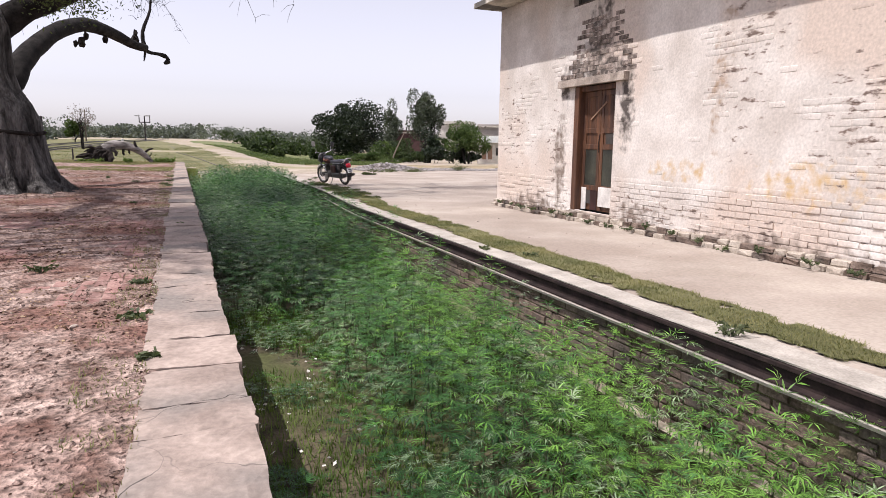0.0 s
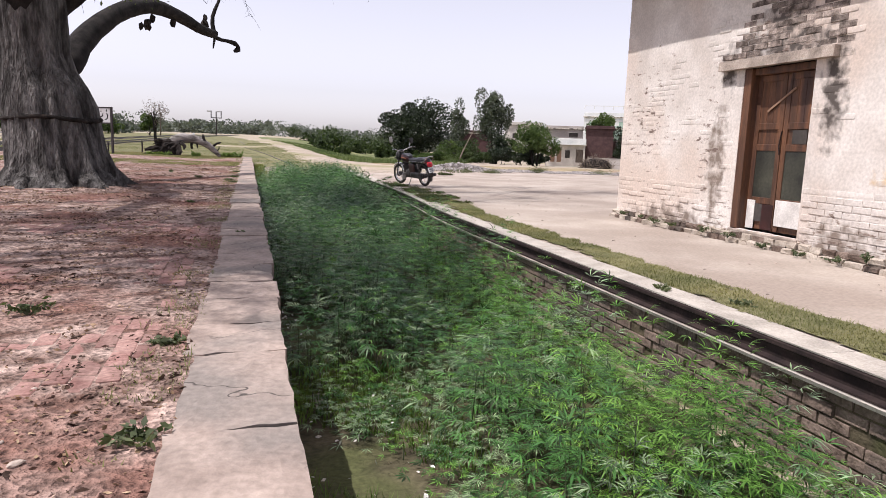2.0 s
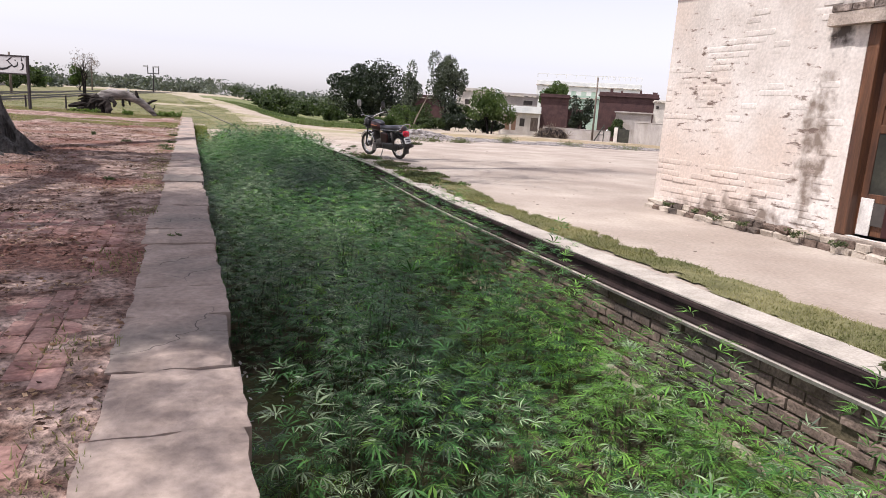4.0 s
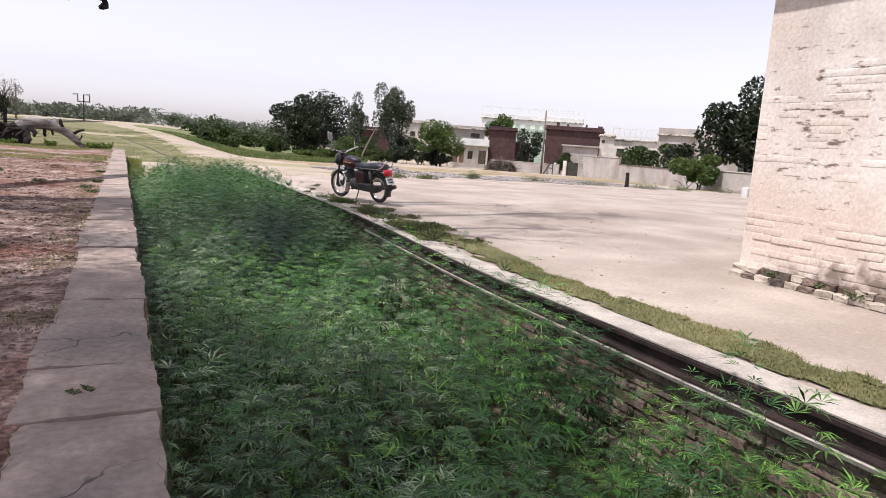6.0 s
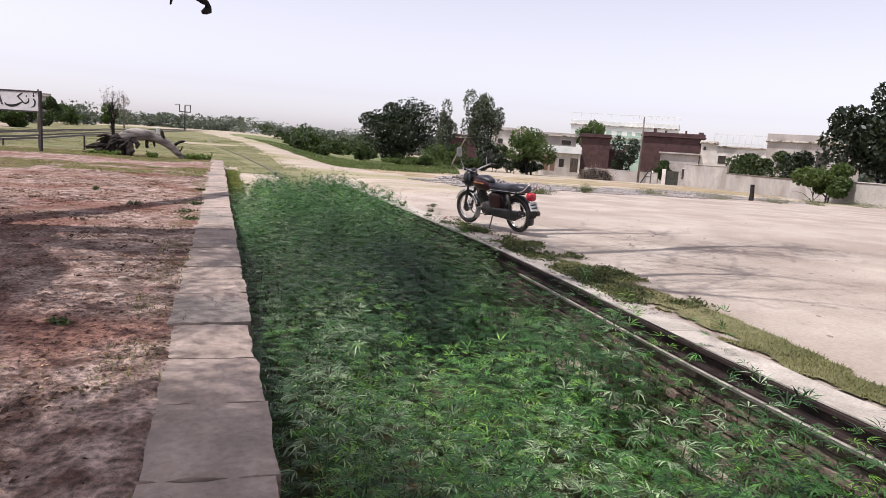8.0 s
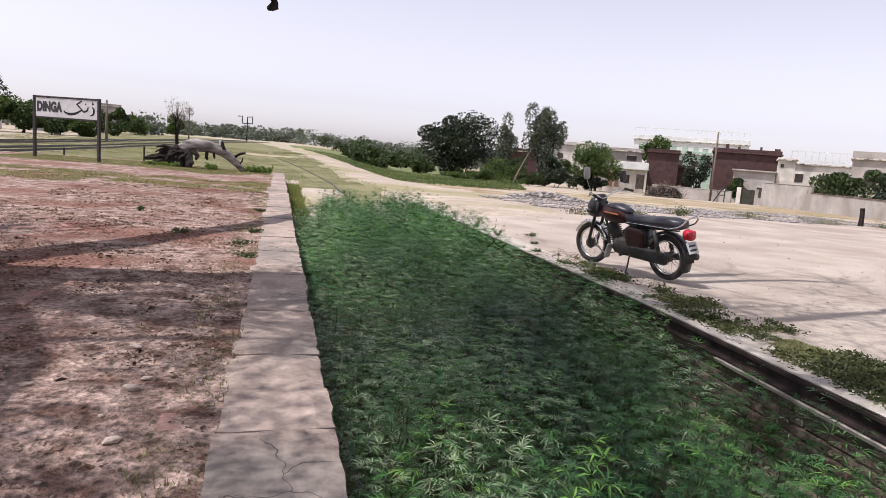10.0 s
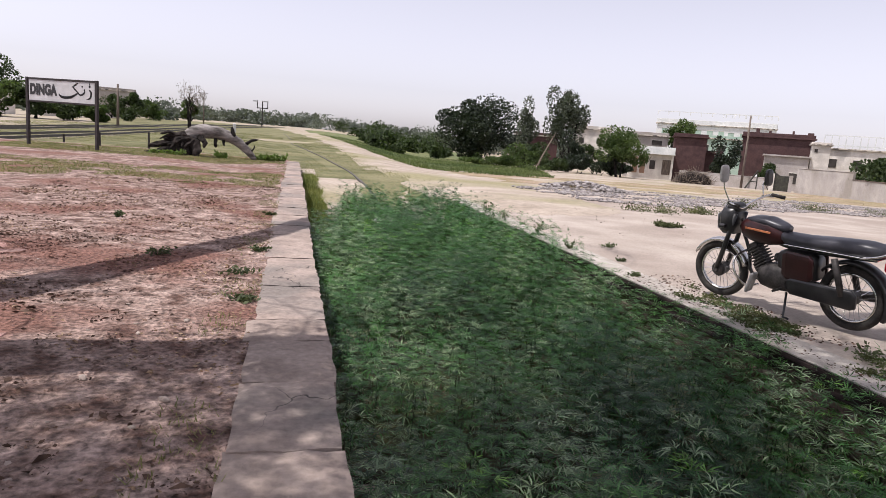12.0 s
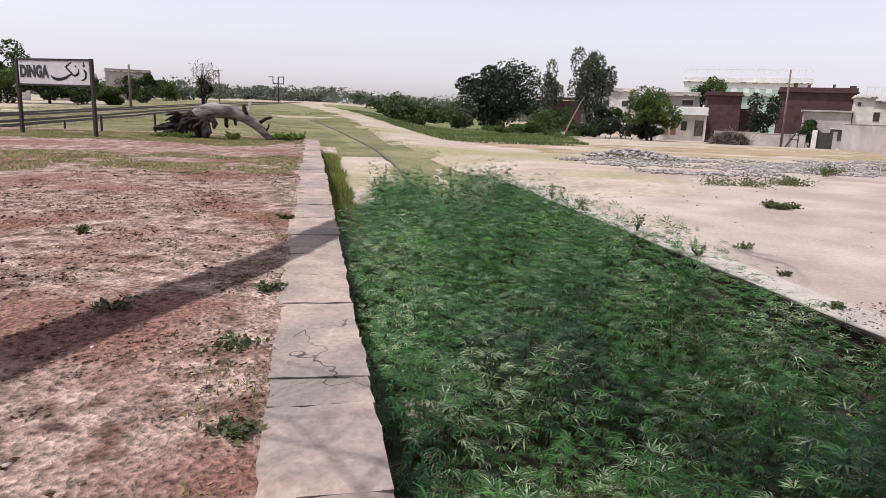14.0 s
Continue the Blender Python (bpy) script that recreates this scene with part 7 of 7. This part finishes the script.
part("prop", tube([(-0.8, 0, -0.1), (0.5, 0, 2.3)], 0.09, 6), M["wood_dark"], fr)
part("prop", tube([(0.5, 0, -0.1), (0.5, 0, 2.0)], 0.07, 6), M["wood_dark"], fr)
part("brace", tube([(-0.3, 0, 0.9), (0.5, 0, 0.9)], 0.06, 6), M["wood_dark"], fr)

# ---- trees ----
tree("broad_tree", "broad dark evergreen tree beside the dirt road", 33.2, 143, land(33.2, 143) - 0.2, 13.0, 8.0, "leaf_dark", 1, 0.1, 17000, 0.27, 1.0, 34, 3)
tree("eucalyptus", "tall grey-green eucalyptus tree", 43.4, 122.5, land(43.4, 122.5), 15.3, 3.3, "leaf_grey", 3, 0.16, 9000, 0.2, 1.0, 22, 3)
tree("eucalyptus", "slender pale eucalyptus tree", 37.4, 126, land(37.4, 126), 10.8, 2.2, "leaf_grey", 4, 0.2, 4200, 0.19, 1.0, 14, 1)
tree("acacia", "feathery light green acacia tree by the houses", 42.6, 100.7, land(42.6, 100.7) - 0.3, 8.0, 3.5, "leaf_light", 5, 0.24, 8500, 0.16, 1.0, 16, 3)
for i, (px_, d, h, r, leaf) in enumerate([(690, 108, 4.2, 3.0, "leaf_light"), (715, 118, 5.0, 3.0, "leaf_mid"), (805, 112, 4.6, 2.8, "leaf_mid"), (780, 104, 3.0, 2.6, "leaf_dark"), (740, 100, 2.2, 2.6, "leaf_mid"), (660, 104, 2.0, 3.2, "leaf_light"), (828, 102, 3.2, 2.2, "leaf_dark"), (632, 112, 1.6, 3.0, "leaf_light"), (1006, 104, 6.0, 2.1, "leaf_dark"), (1072, 106, 4.4, 1.8, "leaf_mid"), (1200, 84, 4.4, 3.6, "leaf_mid"), (1245, 78, 5.0, 3.4, "leaf_mid"), (1280, 72, 4.6, 2.6, "leaf_dark"), (770, 110, 6.0, 2.6, "leaf_dark"), (700, 112, 2.4, 2.4, "leaf_dark"), (850, 108, 2.2, 1.8, "leaf_dark")]):
    x, y = spot(at_px(px_), d)
    tree("bush", "leafy green bush at the yard's far edge" if px_ > 900 else "leafy green bush under the field trees", x, y, land(x, y) - 0.1, h, r, leaf, 20 + i, 0.04, 3400, 0.17, 1.0, 9, 2)
x, y = spot(at_px(1316), 56)
tree("bush", "bright green rounded bush before the compound wall", x, y, land(x, y) - 0.1, 3.2, 2.1, "leaf_light", 50, 0.03, 6000, 0.13, 1.0, 10, 3)
x, y = spot(at_px(1456), 66)
tree("shade_tree", "big dark broad-leaved tree behind the compound wall", x, y, land(x, y), 10.6, 5.0, "leaf_dark", 51, 0.1, 18000, 0.22, 1.0, 22, 2)
x, y = spot(at_px(1530), 62)
tree("shade_tree", "dark broad-leaved tree behind the goods shed", x, y, land(x, y), 8.6, 3.8, "leaf_dark", 52, 0.1, 10000, 0.22, 1.0, 16, 1)
for i, (px_, d, h, r) in enumerate([(940, 160, 11.0, 2.6), (962, 158, 11.2, 3.2)]):
    x, y = spot(at_px(px_), d)
    tree("rooftop_tree", "light green tree rising behind the roofs", x, y, -1.5, h, r, "leaf_light", 55 + i, 0.3, 3600, 0.21, 1.0, 10, 1)
# left of the line
tree("thorn_tree", "sparse nearly bare tree behind the fallen trunk", -10.8, 93, land(-10.8, 93), 5.4, 1.7, "twig", 60, 0.3, 900, 0.07, 1.0, 10, 2)
for i, (x, y, h, r, leaf) in enumerate([(-41, 121, 8.0, 4.2, "leaf_mid"), (-36, 124, 5.6, 3.6, "leaf_light"), (-33, 128, 4.4, 3.0, "leaf_light"), (-30.5, 118, 3.4, 2.4, "leaf_mid"), (-46, 126, 6.5, 4.0, "leaf_light"), (-29, 150, 5.2, 3.0, "leaf_mid"), (-42, 190, 6.4, 3.4, "leaf_mid"), (-34, 196, 5.2, 4.0, "leaf_light"), (-19, 150, 4.5, 2.0, "leaf_light"), (-38.5, 117, 5.2, 3.4, "leaf_light"), (-34.5, 120, 4.4, 3.0, "leaf_mid"), (-31.5, 125, 4.0, 2.6, "leaf_light"), (-43.5, 118, 5.8, 3.6, "leaf_mid"), (-27.5, 121, 2.6, 2.2, "leaf_light")]):
    tree("lineside_tree", "green tree beyond the railway lines", x, y, land(x, y) - 0.2, h, r, leaf, 70 + i, 0.1, 3600, 0.21, 1.0, 11, 1)
for lab, x, y, w, h, wl in (("pale distant house beyond the railway", -46, 165, 9, 4.6, "cream"), ("grey distant flat-roofed house beyond the railway", -44, 200, 10, 6.6, "plaster"), ("low pale house beyond the railway", -52, 150, 8, 4.0, "cream")):
    b = math.degrees(math.atan2(x - CAM0[0], y - CAM0[1]))
    house(lab, b, math.hypot(x - CAM0[0], y - CAM0[1]), w, 7, h, land(x, y), wl, openings=((-2.2, 1.6, 1.1, 1.3, "opening"), (0.6, 1.6, 1.1, 1.3, "opening"), (2.8, 1.4, 1.1, 1.3, "opening")), parapet=0.5)
# dead leaning stick in the yard's far verge
ux, uy = 26.6, 90
tagged(new("dead_shrub", mesh_of("dead_shrub", tube(curve([(0, 0, -0.2), (0.35, 0, 1.3), (1.1, 0, 2.9), (2.0, 0.1, 4.6)], 8), [0.12, 0.11, 0.1, 0.09, 0.07, 0.06, 0.04, 0.02], 6, 0.2, rnd), M["twig"])), "bare leaning dead shrub beside the rubble", "shrub").location = (ux, uy, land(ux, uy))
clump("weed_clump", "green weeds round the dead shrub", 26.2, 89.6, land(26.2, 89.6), 1.9, 1.1, 700, "leaf_light", 400, 0, 0.1)
for i, (x, y, r, h) in enumerate([(9.0, 33.5, 0.9, 0.16), (14.5, 37.5, 0.6, 0.5), (10.6, 34.2, 0.8, 0.14), (20, 40, 1.0, 0.3), (24, 40.5, 1.2, 0.3), (28, 41, 1.4, 0.3), (32, 41.5, 1.4, 0.3), (36, 42, 1.4, 0.35), (7.2, 29.8, 0.3, 0.1)]):
    clump("weed_clump", "dry green weeds on the rubble-strewn verge", x, y, yard_z(x, y), r, h * 0.8, 700, "dock_weed", 420 + i, 0.2, 0.028)

# far woods along the horizon
g = np.random.default_rng(12)
cs = []
for i in range(620):
    a = radians(g.uniform(-48, 62))
    d = g.uniform(230, 520) if abs(a) > 0.12 else g.uniform(330, 620)
    x, y = math.sin(a) * d, 10 + math.cos(a) * d
    h = g.uniform(3.5, 8) * (0.8 + d / 900)
    w = h * g.uniform(0.6, 1.4)
    z = land(x, y)
    cs.append(lobes(g, 300, (x, y, z + h * 0.42), (w * 1.3, w, h * 0.6), 8))
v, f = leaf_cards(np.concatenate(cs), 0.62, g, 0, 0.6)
tagged(raw("far_woods", v, f, M["leaf_hazed"]), "line of far trees along the horizon, haze put into their leaf colour", "woods", kind="stuff")
g = np.random.default_rng(13)
cs = []
for i in range(90):
    y = g.uniform(125, 330)
    x = g.uniform(8, 24) + (y - 100) * g.uniform(0.05, 0.24)
    h = g.choice((1.2, 1.6, 2.2, 3.0)) * g.uniform(0.8, 1.2) * (1 + smooth(170, 260, y))
    cs.append(lobes(g, 330, (x, y, land(x, y) + h * 0.4), (h * g.uniform(0.5, 1.1), h * 0.6, h * 0.6), 9))
v, f = leaf_cards(np.concatenate(cs), 0.36, g, 0, 0.6)
tagged(raw("field_scrub", v, f, M["leaf_mid"]), "scattered scrub and small trees along the field", "scrub", kind="stuff")
